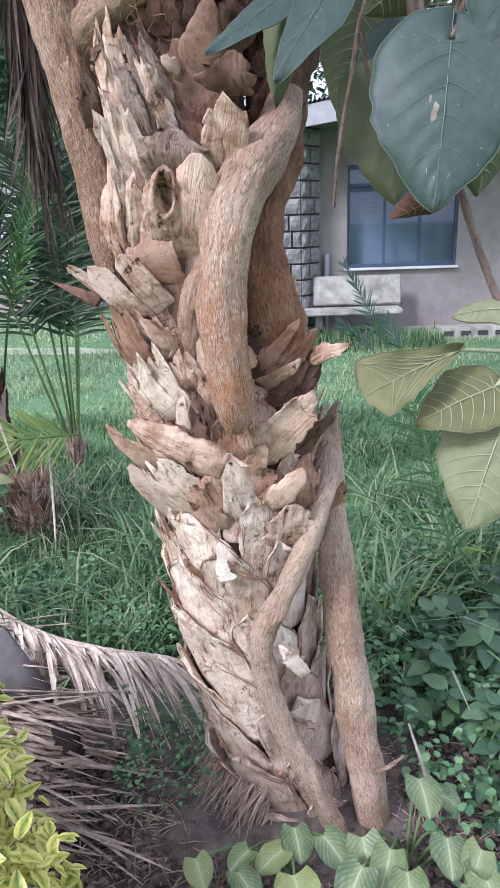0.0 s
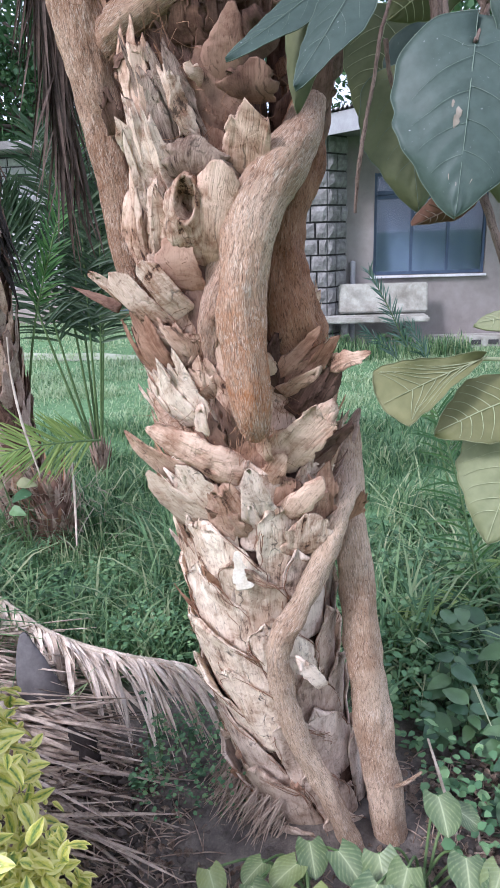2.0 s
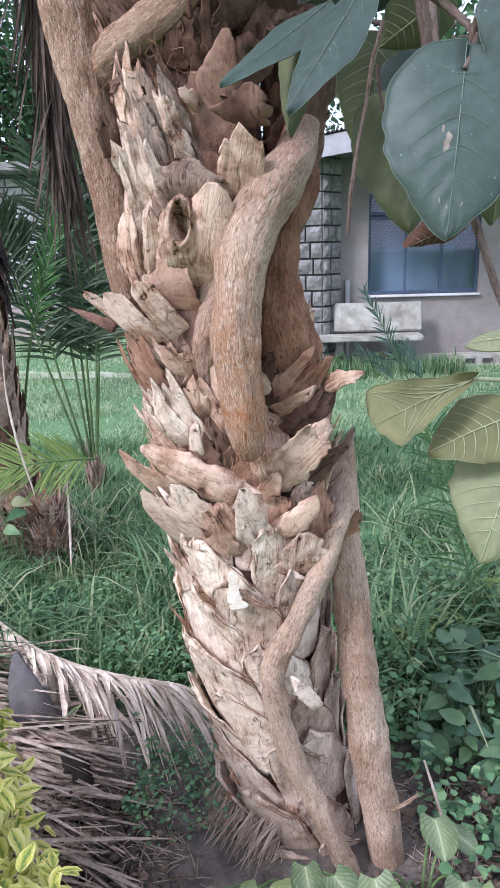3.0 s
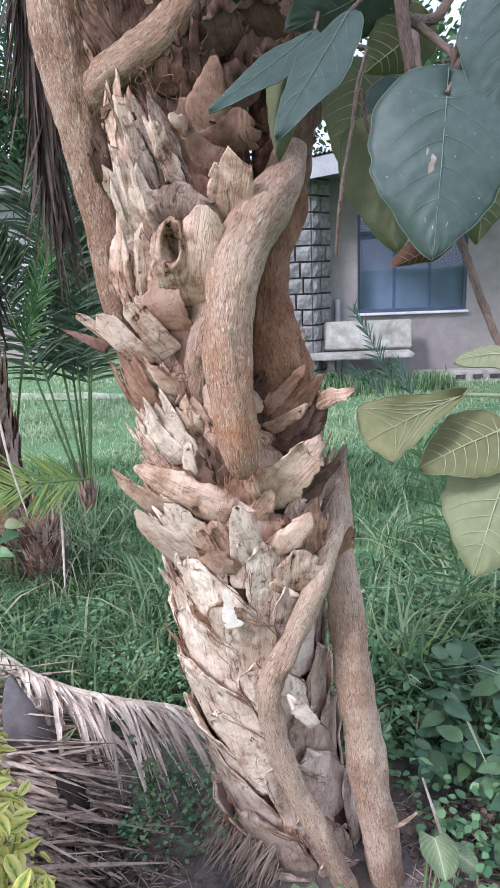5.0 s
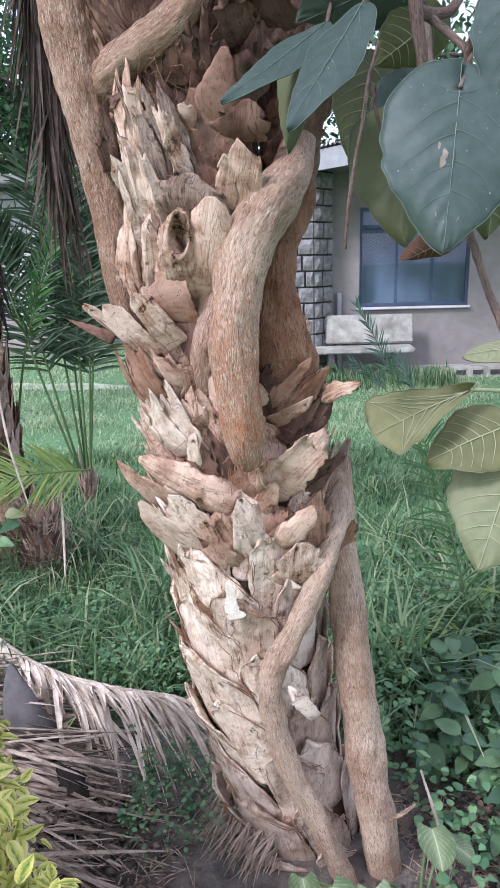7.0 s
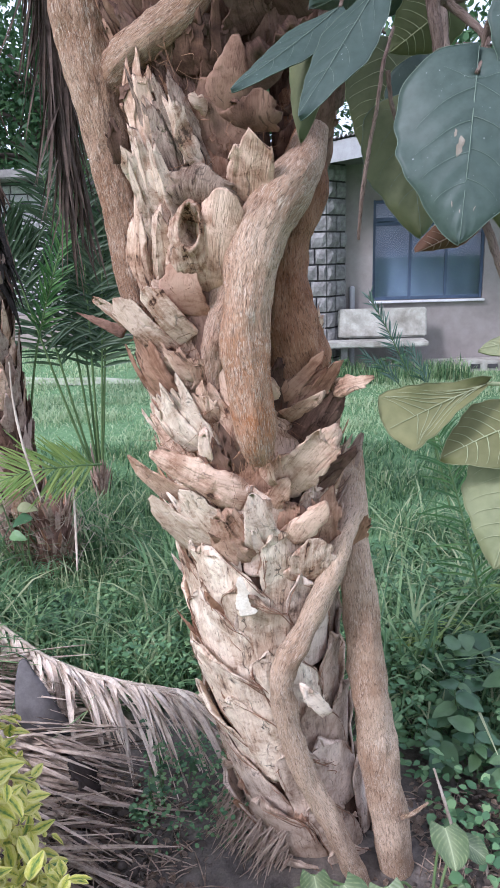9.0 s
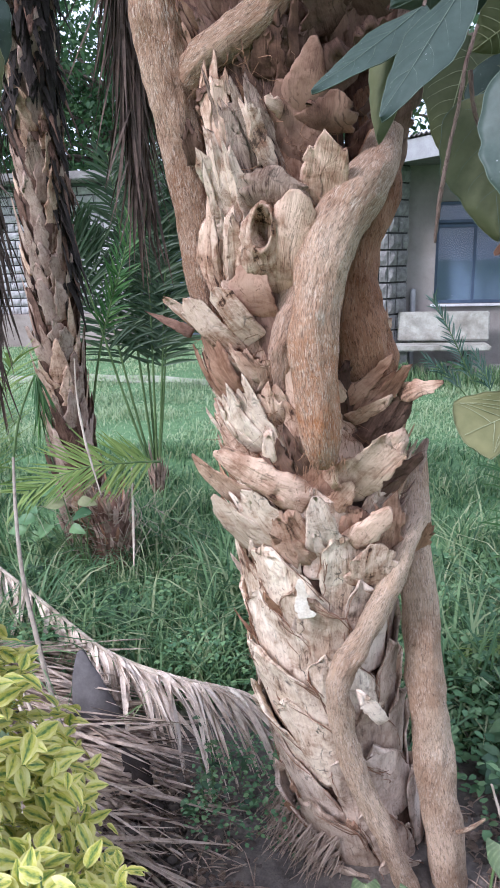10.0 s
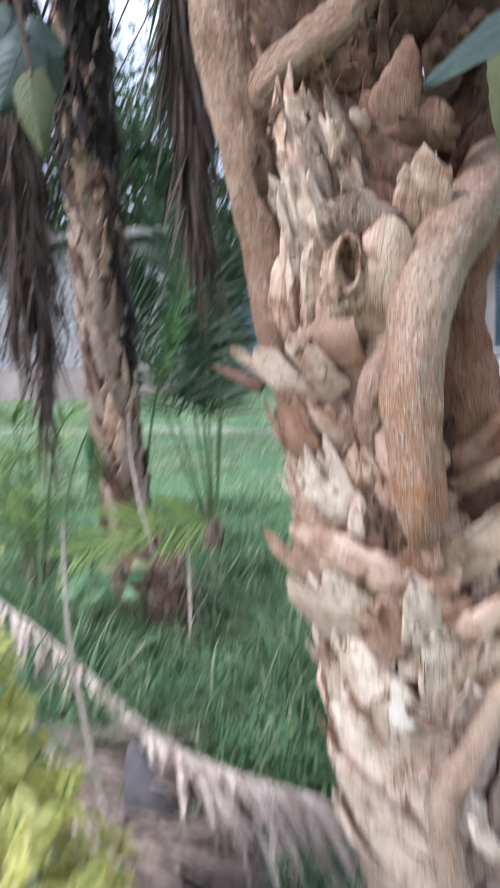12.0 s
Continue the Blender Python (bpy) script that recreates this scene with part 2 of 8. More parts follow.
def leafy(name, stops, rough=0.5, gloss=0.4, mottle=30.0, through_light=0.25, specks=0.0):
    """Living leaves: colour from each leaf's own number, mottled, letting some light pass."""
    m, t, bs = nodes_of(name)
    g = t.nodes.new("ShaderNodeNewGeometry")
    o = t.nodes.new("ShaderNodeObjectInfo")
    add = t.nodes.new("ShaderNodeMath")
    add.operation = "ADD"
    t.links.new(g.outputs["Random Per Island"], add.inputs[0])
    t.links.new(o.outputs["Random"], add.inputs[1])
    fr = t.nodes.new("ShaderNodeMath")
    fr.operation = "FRACT"
    t.links.new(add.outputs[0], fr.inputs[0])
    col = ramp(t, fr.outputs[0], stops)
    n = noise_tex(t, coords(t, "Object", (1, 1, 1)), mottle, 4, 0.6)
    col = blend(t, "MULTIPLY", 0.6, col, ramp(t, n, [(0.3, (0.6, 0.62, 0.55)), (0.65, (1.08, 1.05, 1.0))]))
    if specks:
        # dried drops and grit lying on the blade
        fine = noise_tex(t, coords(t, "Object", (1, 1, 1)), 230.0, 2, 0.5)
        patch = noise_tex(t, coords(t, "Object", (1, 1, 1)), 24.0, 3, 0.6)
        spot = ramp(t, fine, [(0.70, (0, 0, 0)), (0.74, (specks, specks, specks))])
        where = ramp(t, patch, [(0.45, (0, 0, 0)), (0.58, (1, 1, 1))])
        col = blend(t, "ADD", 1.0, col, blend(t, "MULTIPLY", 1.0, spot, where))
    t.links.new(col, bs.inputs["Base Color"])
    bs.inputs["Roughness"].default_value = rough
    bs.inputs["Specular IOR Level"].default_value = gloss
    bump(t, bs, [(n, 0.6)], 0.4, 0.003)
    tr = t.nodes.new("ShaderNodeBsdfTranslucent")
    t.links.new(col, tr.inputs["Color"])
    mix = t.nodes.new("ShaderNodeMixShader")
    mix.inputs[0].default_value = through_light
    t.links.new(bs.outputs[0], mix.inputs[1])
    t.links.new(tr.outputs[0], mix.inputs[2])
    t.links.new(mix.outputs[0], t.nodes["Material Output"].inputs[0])
    return m


def grainy(name, stops, scale=12.0, rough=0.85, relief=0.4, fine=90.0, stain=0.5, stain_scale=1.6):
    """Mineral or painted surfaces: two scales of colour, stains and a fine relief."""
    m, t, bs = nodes_of(name)
    ob = coords(t, "Object", (1, 1, 1))
    a = noise_tex(t, ob, scale, 6, 0.6)
    b = noise_tex(t, ob, fine, 4, 0.7)
    c = noise_tex(t, ob, stain_scale, 5, 0.65, 0.3)
    col = ramp(t, a, stops)
    col = blend(t, "MULTIPLY", stain, col, ramp(t, c, [(0.32, (0.5, 0.47, 0.44)), (0.62, (1, 1, 1))]))
    col = blend(t, "MULTIPLY", 0.4, col, ramp(t, b, [(0.3, (0.6, 0.6, 0.6)), (0.6, (1.05, 1.05, 1.05))]))
    t.links.new(col, bs.inputs["Base Color"])
    bs.inputs["Roughness"].default_value = rough
    bs.inputs["Specular IOR Level"].default_value = 0.3
    bump(t, bs, [(a, 0.7), (b, 0.6)], relief, 0.004)
    return m


M_BOOT = fibre_wood("palm_leaf_base", (0.09, 0.05, 0.034), (0.45, 0.305, 0.215), (0.88, 0.735, 0.595), (0.63, 0.50, 0.405), relief=0.85, grey_amount=0.3, dk=0.36, soft=0.70)
M_SCALE = fibre_wood("worn_scale", (0.13, 0.075, 0.048), (0.55, 0.40, 0.285), (0.94, 0.82, 0.655), (0.645, 0.52, 0.415), relief=1.2, grey_amount=0.3, dk=0.38, soft=0.60, across=45.0, cracks=0.9, stain=0.6)
M_BROWN = fibre_wood("brown_leaf_base", (0.055, 0.024, 0.013), (0.40, 0.235, 0.15), (0.80, 0.59, 0.44), (0.50, 0.355, 0.265), relief=1.2, grey_amount=0.25, dk=0.38, soft=0.66)
M_BOOT_RED = fibre_wood("palm_leaf_base_red", (0.05, 0.022, 0.012), (0.24, 0.12, 0.07), (0.50, 0.31, 0.21), (0.38, 0.25, 0.185), grey_amount=0.4)
# dark partly as sheath brown, partly as hollow shade put into the colour
M_SHEATH = fibre_wood("shaded_dark_sheath", (0.015, 0.009, 0.007), (0.085, 0.042, 0.028), (0.22, 0.128, 0.09), (0.14, 0.092, 0.073), grey_amount=0.4, dk=0.36)
M_PALE = fibre_wood("bleached_wood", (0.13, 0.07, 0.045), (0.53, 0.375, 0.275), (0.93, 0.77, 0.63), (0.64, 0.49, 0.395), across=55.0, grey_amount=0.3, dk=0.37, soft=0.55)
M_STUMP = fibre_wood("torn_stump", (0.06, 0.027, 0.016), (0.40, 0.24, 0.155), (0.95, 0.775, 0.615), (0.56, 0.41, 0.315), across=40.0, along=4.0, relief=1.3, grey_amount=0.3, dk=0.41, soft=0.64, stain=0.8)
M_RUST = fibre_wood("rusty_sheath", (0.04, 0.021, 0.014), (0.15, 0.08, 0.052), (0.31, 0.185, 0.125), (0.22, 0.145, 0.11), relief=0.9, grey_amount=0.3, soft=0.8)
# greyer copy for the trunk's foot and right: soil stain with shade mixed in
M_BOOT_LOW = fibre_wood("palm_leaf_base_low", (0.10, 0.062, 0.045), (0.46, 0.345, 0.265), (0.82, 0.675, 0.55), (0.54, 0.435, 0.36), grey_amount=0.5, dk=0.36, soft=0.66, across=50.0, relief=1.1)
M_GREYWOOD = fibre_wood("grey_wood", (0.04, 0.024, 0.018), (0.235, 0.16, 0.118), (0.52, 0.40, 0.31), (0.34, 0.26, 0.205), across=60.0, along=9.0, dk=0.38, soft=0.4, relief=1.3, stain=0.8)
M_CORE = fibre_wood("trunk_core", (0.03, 0.018, 0.013), (0.10, 0.055, 0.038), (0.20, 0.12, 0.085), (0.15, 0.10, 0.085), across=60.0)
M_SKIN = fibre_wood("salmon_skin", (0.16, 0.075, 0.045), (0.43, 0.25, 0.175), (0.60, 0.39, 0.29), (0.46, 0.32, 0.25), grey_amount=0.2, soft=0.85, cracks=0.2, relief=0.5)
M_CHIP = grainy("fresh_pale_wood", [(0.35, (0.72, 0.61, 0.47)), (0.65, (0.86, 0.78, 0.66))], 40.0, 0.8, 0.5, 160.0, 0.15)
M_FIG = fig_bark("fig_bark_warm", (0.44, 0.25, 0.16), (0.66, 0.455, 0.335), (0.88, 0.745, 0.61), 0.6)
M_FIG_RUST = fig_bark("fig_bark_rust", (0.45, 0.275, 0.175), (0.68, 0.49, 0.355), (0.92, 0.79, 0.64), 0.75, ((0.50, 0.21, 0.085), 0.40, 0.74))
M_FIG_RED = fig_bark("fig_bark_red", (0.27, 0.115, 0.055), (0.45, 0.235, 0.135), (0.62, 0.42, 0.29), 0.45)
M_FIG_NET = fig_bark("fig_bark_netted", (0.34, 0.175, 0.095), (0.60, 0.39, 0.265), (0.84, 0.69, 0.55), 0.8)
M_FIG_GREY = fig_bark("fig_bark_grey", (0.42, 0.265, 0.168), (0.66, 0.485, 0.345), (0.88, 0.75, 0.62), 0.6)
M_TWIG = fig_bark("fig_twig_bark", (0.20, 0.13, 0.10), (0.33, 0.24, 0.19), (0.45, 0.36, 0.3), 0.35)
M_FIBRE = fibre_wood("palm_fibre", (0.07, 0.032, 0.016), (0.27, 0.135, 0.07), (0.50, 0.30, 0.185), (0.34, 0.21, 0.14), across=120.0)
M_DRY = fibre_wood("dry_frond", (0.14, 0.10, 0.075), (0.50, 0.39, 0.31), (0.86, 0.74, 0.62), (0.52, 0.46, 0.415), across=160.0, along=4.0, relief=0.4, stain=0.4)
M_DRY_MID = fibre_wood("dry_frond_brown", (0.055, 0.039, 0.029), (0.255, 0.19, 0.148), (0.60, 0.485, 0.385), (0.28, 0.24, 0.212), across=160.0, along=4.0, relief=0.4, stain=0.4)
M_DRY_DARK = fibre_wood("dead_frond_gap_shade", (0.04, 0.027, 0.021), (0.11, 0.075, 0.058), (0.22, 0.16, 0.125), (0.14, 0.11, 0.10), across=160.0, along=4.0, relief=0.4)
# shade copy for the hanging fronds: the crown's shade is put into the colour
M_DRY_SHADE = fibre_wood("dead_frond_shaded", (0.022, 0.016, 0.013), (0.07, 0.047, 0.037), (0.15, 0.105, 0.083), (0.09, 0.07, 0.062), across=160.0, along=4.0, relief=0.4)
M_SPATHE = grainy("dark_spathe", [(0.35, (0.09, 0.08, 0.08)), (0.65, (0.15, 0.135, 0.135))], 14.0, 0.6, 0.3)
M_RACHIS = grainy("dry_stalk", [(0.35, (0.42, 0.34, 0.26)), (0.65, (0.60, 0.52, 0.42))], 20.0, 0.75, 0.3)
M_STICK = grainy("old_dry_stalk", [(0.35, (0.25, 0.205, 0.155)), (0.65, (0.44, 0.38, 0.31))], 30.0, 0.8, 0.5)
M_FIGLEAF = leafy("fig_leaf_green", [(0.0, (0.060, 0.088, 0.074)), (0.5, (0.072, 0.103, 0.087)), (1.0, (0.088, 0.120, 0.10))], 0.5, gloss=0.34, mottle=60.0, through_light=0.12, specks=0.25)
M_FIGLEAF_UNDER = leafy("fig_leaf_olive", [(0.0, (0.15, 0.165, 0.085)), (0.5, (0.185, 0.198, 0.10)), (1.0, (0.22, 0.225, 0.125))], 0.6, gloss=0.25, mottle=30.0, through_light=0.35)
M_FIGLEAF_PALE = leafy("fig_leaf_pale", [(0.0, (0.27, 0.29, 0.155)), (1.0, (0.33, 0.345, 0.195))], 0.6, gloss=0.25, mottle=30.0, through_light=0.3)
M_FIGLEAF_OCHRE = leafy("fig_leaf_ochre", [(0.0, (0.20, 0.20, 0.09)), (1.0, (0.25, 0.245, 0.115))], 0.6, gloss=0.25, mottle=30.0, through_light=0.3)
M_FIGLEAF_DEAD = leafy("fig_leaf_dead", [(0.0, (0.10, 0.05, 0.033)), (1.0, (0.14, 0.07, 0.045))], 0.7, gloss=0.2, mottle=30.0, through_light=0.15)
M_VEIN = grainy("leaf_vein", [(0.3, (0.33, 0.36, 0.19)), (0.7, (0.42, 0.44, 0.26))], 40.0, 0.6, 0.1)
M_VEIN_DARK = grainy("leaf_vein_green", [(0.3, (0.15, 0.20, 0.155)), (0.7, (0.20, 0.25, 0.19))], 40.0, 0.5, 0.1)
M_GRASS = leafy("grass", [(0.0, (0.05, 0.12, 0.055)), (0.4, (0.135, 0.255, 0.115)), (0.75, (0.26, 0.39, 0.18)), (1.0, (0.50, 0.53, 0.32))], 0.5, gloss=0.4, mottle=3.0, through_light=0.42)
# paler copy of the grass, with distance haze put into its colours
M_GRASS_HAZED = leafy("hazed_far_grass", [(0.0, (0.31, 0.44, 0.25)), (0.5, (0.43, 0.55, 0.32)), (1.0, (0.57, 0.64, 0.41))], 0.5, gloss=0.4, mottle=1.5, through_light=0.42)
M_COVER = leafy("ground_cover", [(0.0, (0.075, 0.165, 0.08)), (0.5, (0.13, 0.255, 0.115)), (1.0, (0.24, 0.37, 0.17))], 0.5, gloss=0.35, mottle=20.0, through_light=0.2)
M_BROAD = leafy("broad_leaf", [(0.0, (0.035, 0.085, 0.042)), (0.5, (0.06, 0.128, 0.058)), (1.0, (0.115, 0.195, 0.08))], 0.42, gloss=0.5, mottle=25.0, through_light=0.15)
M_PALMLEAF = leafy("palm_leaf", [(0.0, (0.025, 0.075, 0.03)), (0.6, (0.045, 0.12, 0.04)), (1.0, (0.08, 0.17, 0.05))], 0.45, gloss=0.45, mottle=8.0, through_light=0.2)
M_PALMLEAF_MID = leafy("palm_leaf_mid", [(0.0, (0.06, 0.15, 0.05)), (0.6, (0.09, 0.2, 0.06)), (1.0, (0.14, 0.26, 0.08))], 0.45, gloss=0.4, mottle=8.0, through_light=0.35)
M_PALMLEAF_DULL = leafy("palm_leaf_dull", [(0.0, (0.045, 0.085, 0.045)), (0.6, (0.075, 0.125, 0.065)), (1.0, (0.13, 0.18, 0.10))], 0.45, gloss=0.45, mottle=8.0, through_light=0.3)
M_PALMLEAF_BLUE = leafy("palm_leaf_blue", [(0.0, (0.05, 0.11, 0.075)), (0.6, (0.09, 0.17, 0.12)), (1.0, (0.16, 0.25, 0.20))], 0.3, gloss=0.7, mottle=8.0, through_light=0.2)
M_PALMLEAF_LIGHT = leafy("palm_leaf_light", [(0.0, (0.19, 0.30, 0.08)), (1.0, (0.33, 0.42, 0.13))], 0.5, gloss=0.35, mottle=8.0, through_light=0.3)
M_TREELEAF = leafy("tree_leaf", [(0.0, (0.03, 0.075, 0.03)), (0.6, (0.05, 0.115, 0.045)), (1.0, (0.09, 0.17, 0.06))], 0.55, gloss=0.3, mottle=2.0, through_light=0.3)
M_TRUNK = grainy("tree_bark", [(0.35, (0.06, 0.045, 0.035)), (0.65, (0.14, 0.11, 0.09))], 9.0, 0.9, 0.7)
M_STALK = grainy("green_stalk", [(0.35, (0.10, 0.17, 0.06)), (0.65, (0.16, 0.23, 0.09))], 20.0, 0.6, 0.1)
M_SOIL = grainy("soil", [(0.3, (0.05, 0.04, 0.034)), (0.7, (0.20, 0.16, 0.135))], 30.0, 0.95, 0.9, 140.0)
M_ROOT = fibre_wood("dry_roots", (0.12, 0.085, 0.065), (0.42, 0.32, 0.25), (0.70, 0.57, 0.465), (0.46, 0.385, 0.33), across=100.0)
M_PLASTER = grainy("grey_plaster", [(0.35, (0.275, 0.243, 0.224)), (0.65, (0.335, 0.298, 0.277))], 5.0, 0.9, 0.25, 120.0, 0.45, 1.1)
M_BLOCK = grainy("rough_block", [(0.3, (0.15, 0.143, 0.136)), (0.7, (0.33, 0.315, 0.30))], 14.0, 0.9, 0.9, 70.0, 0.4, 3.0)
M_BLOCK_PALE = grainy("pale_block", [(0.3, (0.34, 0.325, 0.32)), (0.7, (0.56, 0.54, 0.53))], 14.0, 0.9, 0.9, 70.0, 0.4, 3.0)
M_MORTAR = grainy("dark_mortar", [(0.35, (0.05, 0.047, 0.047)), (0.65, (0.09, 0.085, 0.085))], 20.0, 0.95, 0.4)
M_CONCRETE = grainy("pale_concrete", [(0.35, (0.36, 0.345, 0.295)), (0.65, (0.53, 0.51, 0.445))], 8.0, 0.9, 0.5, 100.0, 0.85, 4.5)
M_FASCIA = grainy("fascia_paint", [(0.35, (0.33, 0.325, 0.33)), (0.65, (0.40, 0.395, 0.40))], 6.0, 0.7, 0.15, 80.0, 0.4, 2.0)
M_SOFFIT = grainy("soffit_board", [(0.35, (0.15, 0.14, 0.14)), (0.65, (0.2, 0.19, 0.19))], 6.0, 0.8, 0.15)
M_ROOF = grainy("roof_sheet", [(0.35, (0.2, 0.18, 0.17)), (0.65, (0.3, 0.28, 0.26))], 6.0, 0.7, 0.3)
M_FRAME = grainy("blue_grey_paint", [(0.35, (0.05, 0.075, 0.12)), (0.65, (0.07, 0.10, 0.155))], 10.0, 0.45, 0.1, 80.0, 0.2)
M_SILL = grainy("white_sill", [(0.35, (0.68, 0.67, 0.68)), (0.65, (0.78, 0.77, 0.77))], 10.0, 0.6, 0.1)
M_CURTAIN = grainy("blue_curtain", [(0.35, (0.13, 0.165, 0.225)), (0.65, (0.15, 0.19, 0.25))], 3.0, 0.9, 0.2, 60.0, 0.25, 1.0)
M_EARTH = grainy("bare_path", [(0.35, (0.36, 0.38, 0.27)), (0.65, (0.47, 0.48, 0.37))], 3.0, 0.95, 0.4)
M_BRICKBASE = grainy("brown_plinth", [(0.35, (0.34, 0.285, 0.25)), (0.65, (0.43, 0.37, 0.33))], 4.0, 0.9, 0.3)

M_GLASS, gt, gb = nodes_of("window_glass")
gb.inputs["Transmission Weight"].default_value, gb.inputs["Roughness"].default_value, gb.inputs["IOR"].default_value = 1.0, 0.02, 1.45
gb.inputs["Base Color"].default_value = (0.86, 0.92, 0.98, 1)


def ground_material():
    m, t, bs = nodes_of("lawn_ground")
    ob = coords(t, "Object", (1, 1, 1), False)
    a = noise_tex(t, ob, 0.8, 6, 0.6)
    b = noise_tex(t, ob, 14.0, 6, 0.7)
    c = noise_tex(t, ob, 120.0, 4, 0.7)
    grass = ramp(t, b, [(0.3, (0.07, 0.15, 0.06)), (0.55, (0.145, 0.27, 0.11)), (0.75, (0.23, 0.36, 0.16))])
    soil = ramp(t, b, [(0.3, (0.06, 0.049, 0.042)), (0.7, (0.25, 0.205, 0.172))])
    # bare earth round the palm's foot
    geo = t.nodes.new("ShaderNodeTexCoord")
    dist = t.nodes.new("ShaderNodeVectorMath")
    dist.operation = "DISTANCE"
    dist.inputs[1].default_value = (-0.1, 1.35, 0)
    t.links.new(geo.outputs["Object"], dist.inputs[0])
    add = t.nodes.new("ShaderNodeMath")
    add.operation = "MULTIPLY_ADD"
    add.inputs[1].default_value, add.inputs[2].default_value = 0.9, -0.45
    t.links.new(a, add.inputs[0])
    s = t.nodes.new("ShaderNodeMath")
    s.operation = "ADD"
    t.links.new(dist.outputs["Value"], s.inputs[0])
    t.links.new(add.outputs[0], s.inputs[1])
    mr = node(t, "ShaderNodeMapRange")
    mr.inputs["From Min"].default_value, mr.inputs["From Max"].default_value = 0.75, 1.35
    t.links.new(s.outputs[0], mr.inputs["Value"])
    col = blend(t, "MIX", mr.outputs[0], soil, grass)
    col = blend(t, "MULTIPLY", 0.5, col, ramp(t, c, [(0.3, (0.5, 0.5, 0.5)), (0.65, (1.1, 1.1, 1.1))]))
    t.links.new(col, bs.inputs["Base Color"])
    bs.inputs["Roughness"].default_value = 0.95
    bump(t, bs, [(b, 0.8), (c, 0.8)], 0.7, 0.02)
    return m


M_GROUND = ground_material()


def shrub_leaf_material():
    """Yellow-edged leaves with an uneven green middle."""
    m, t, bs = nodes_of("variegated_leaf")
    c = t.nodes.new("ShaderNodeTexCoord")
    sep = t.nodes.new("ShaderNodeSeparateXYZ")
    t.links.new(c.outputs["UV"], sep.inputs[0])
    ab = t.nodes.new("ShaderNodeMath")
    ab.operation = "ABSOLUTE"
    t.links.new(sep.outputs[0], ab.inputs[0])
    n = noise_tex(t, coords(t, "UV", (2.2, 3.0, 1)), 1.6, 4, 0.6)
    ad = t.nodes.new("ShaderNodeMath")
    ad.operation = "MULTIPLY_ADD"
    ad.inputs[1].default_value = 1.7
    t.links.new(n, ad.inputs[0])
    t.links.new(ab.outputs[0], ad.inputs[2])
    o = t.nodes.new("ShaderNodeObjectInfo")
    sh = t.nodes.new("ShaderNodeMath")
    sh.operation = "MULTIPLY_ADD"
    sh.inputs[1].default_value = 0.45
    isl = t.nodes.new("ShaderNodeNewGeometry")
    su = t.nodes.new("ShaderNodeMath")
    su.operation = "ADD"
    t.links.new(o.outputs["Random"], su.inputs[0])
    t.links.new(isl.outputs["Random Per Island"], su.inputs[1])
    fr = t.nodes.new("ShaderNodeMath")
    fr.operation = "FRACT"
    t.links.new(su.outputs[0], fr.inputs[0])
    t.links.new(fr.outputs[0], sh.inputs[0])
    t.links.new(ad.outputs[0], sh.inputs[2])
    half = t.nodes.new("ShaderNodeMath")
    half.operation = "MULTIPLY"
    half.inputs[1].default_value = 0.5
    t.links.new(sh.outputs[0], half.inputs[0])
    col = ramp(t, half.outputs[0], [(0.44, (0.11, 0.21, 0.05)), (0.57, (0.27, 0.35, 0.075)), (0.73, (0.60, 0.575, 0.10)), (0.94, (0.75, 0.71, 0.28))])
    t.links.new(col, bs.inputs["Base Color"])
    bs.inputs["Roughness"].default_value = 0.45
    bump(t, bs, [(n, 0.5)], 0.3, 0.003)
    tr = t.nodes.new("ShaderNodeBsdfTranslucent")
    t.links.new(col, tr.inputs["Color"])
    mix = t.nodes.new("ShaderNodeMixShader")
    mix.inputs[0].default_value = 0.3
    t.links.new(bs.outputs[0], mix.inputs[1])
    t.links.new(tr.outputs[0], mix.inputs[2])
    t.links.new(mix.outputs[0], t.nodes["Material Output"].inputs[0])
    return m


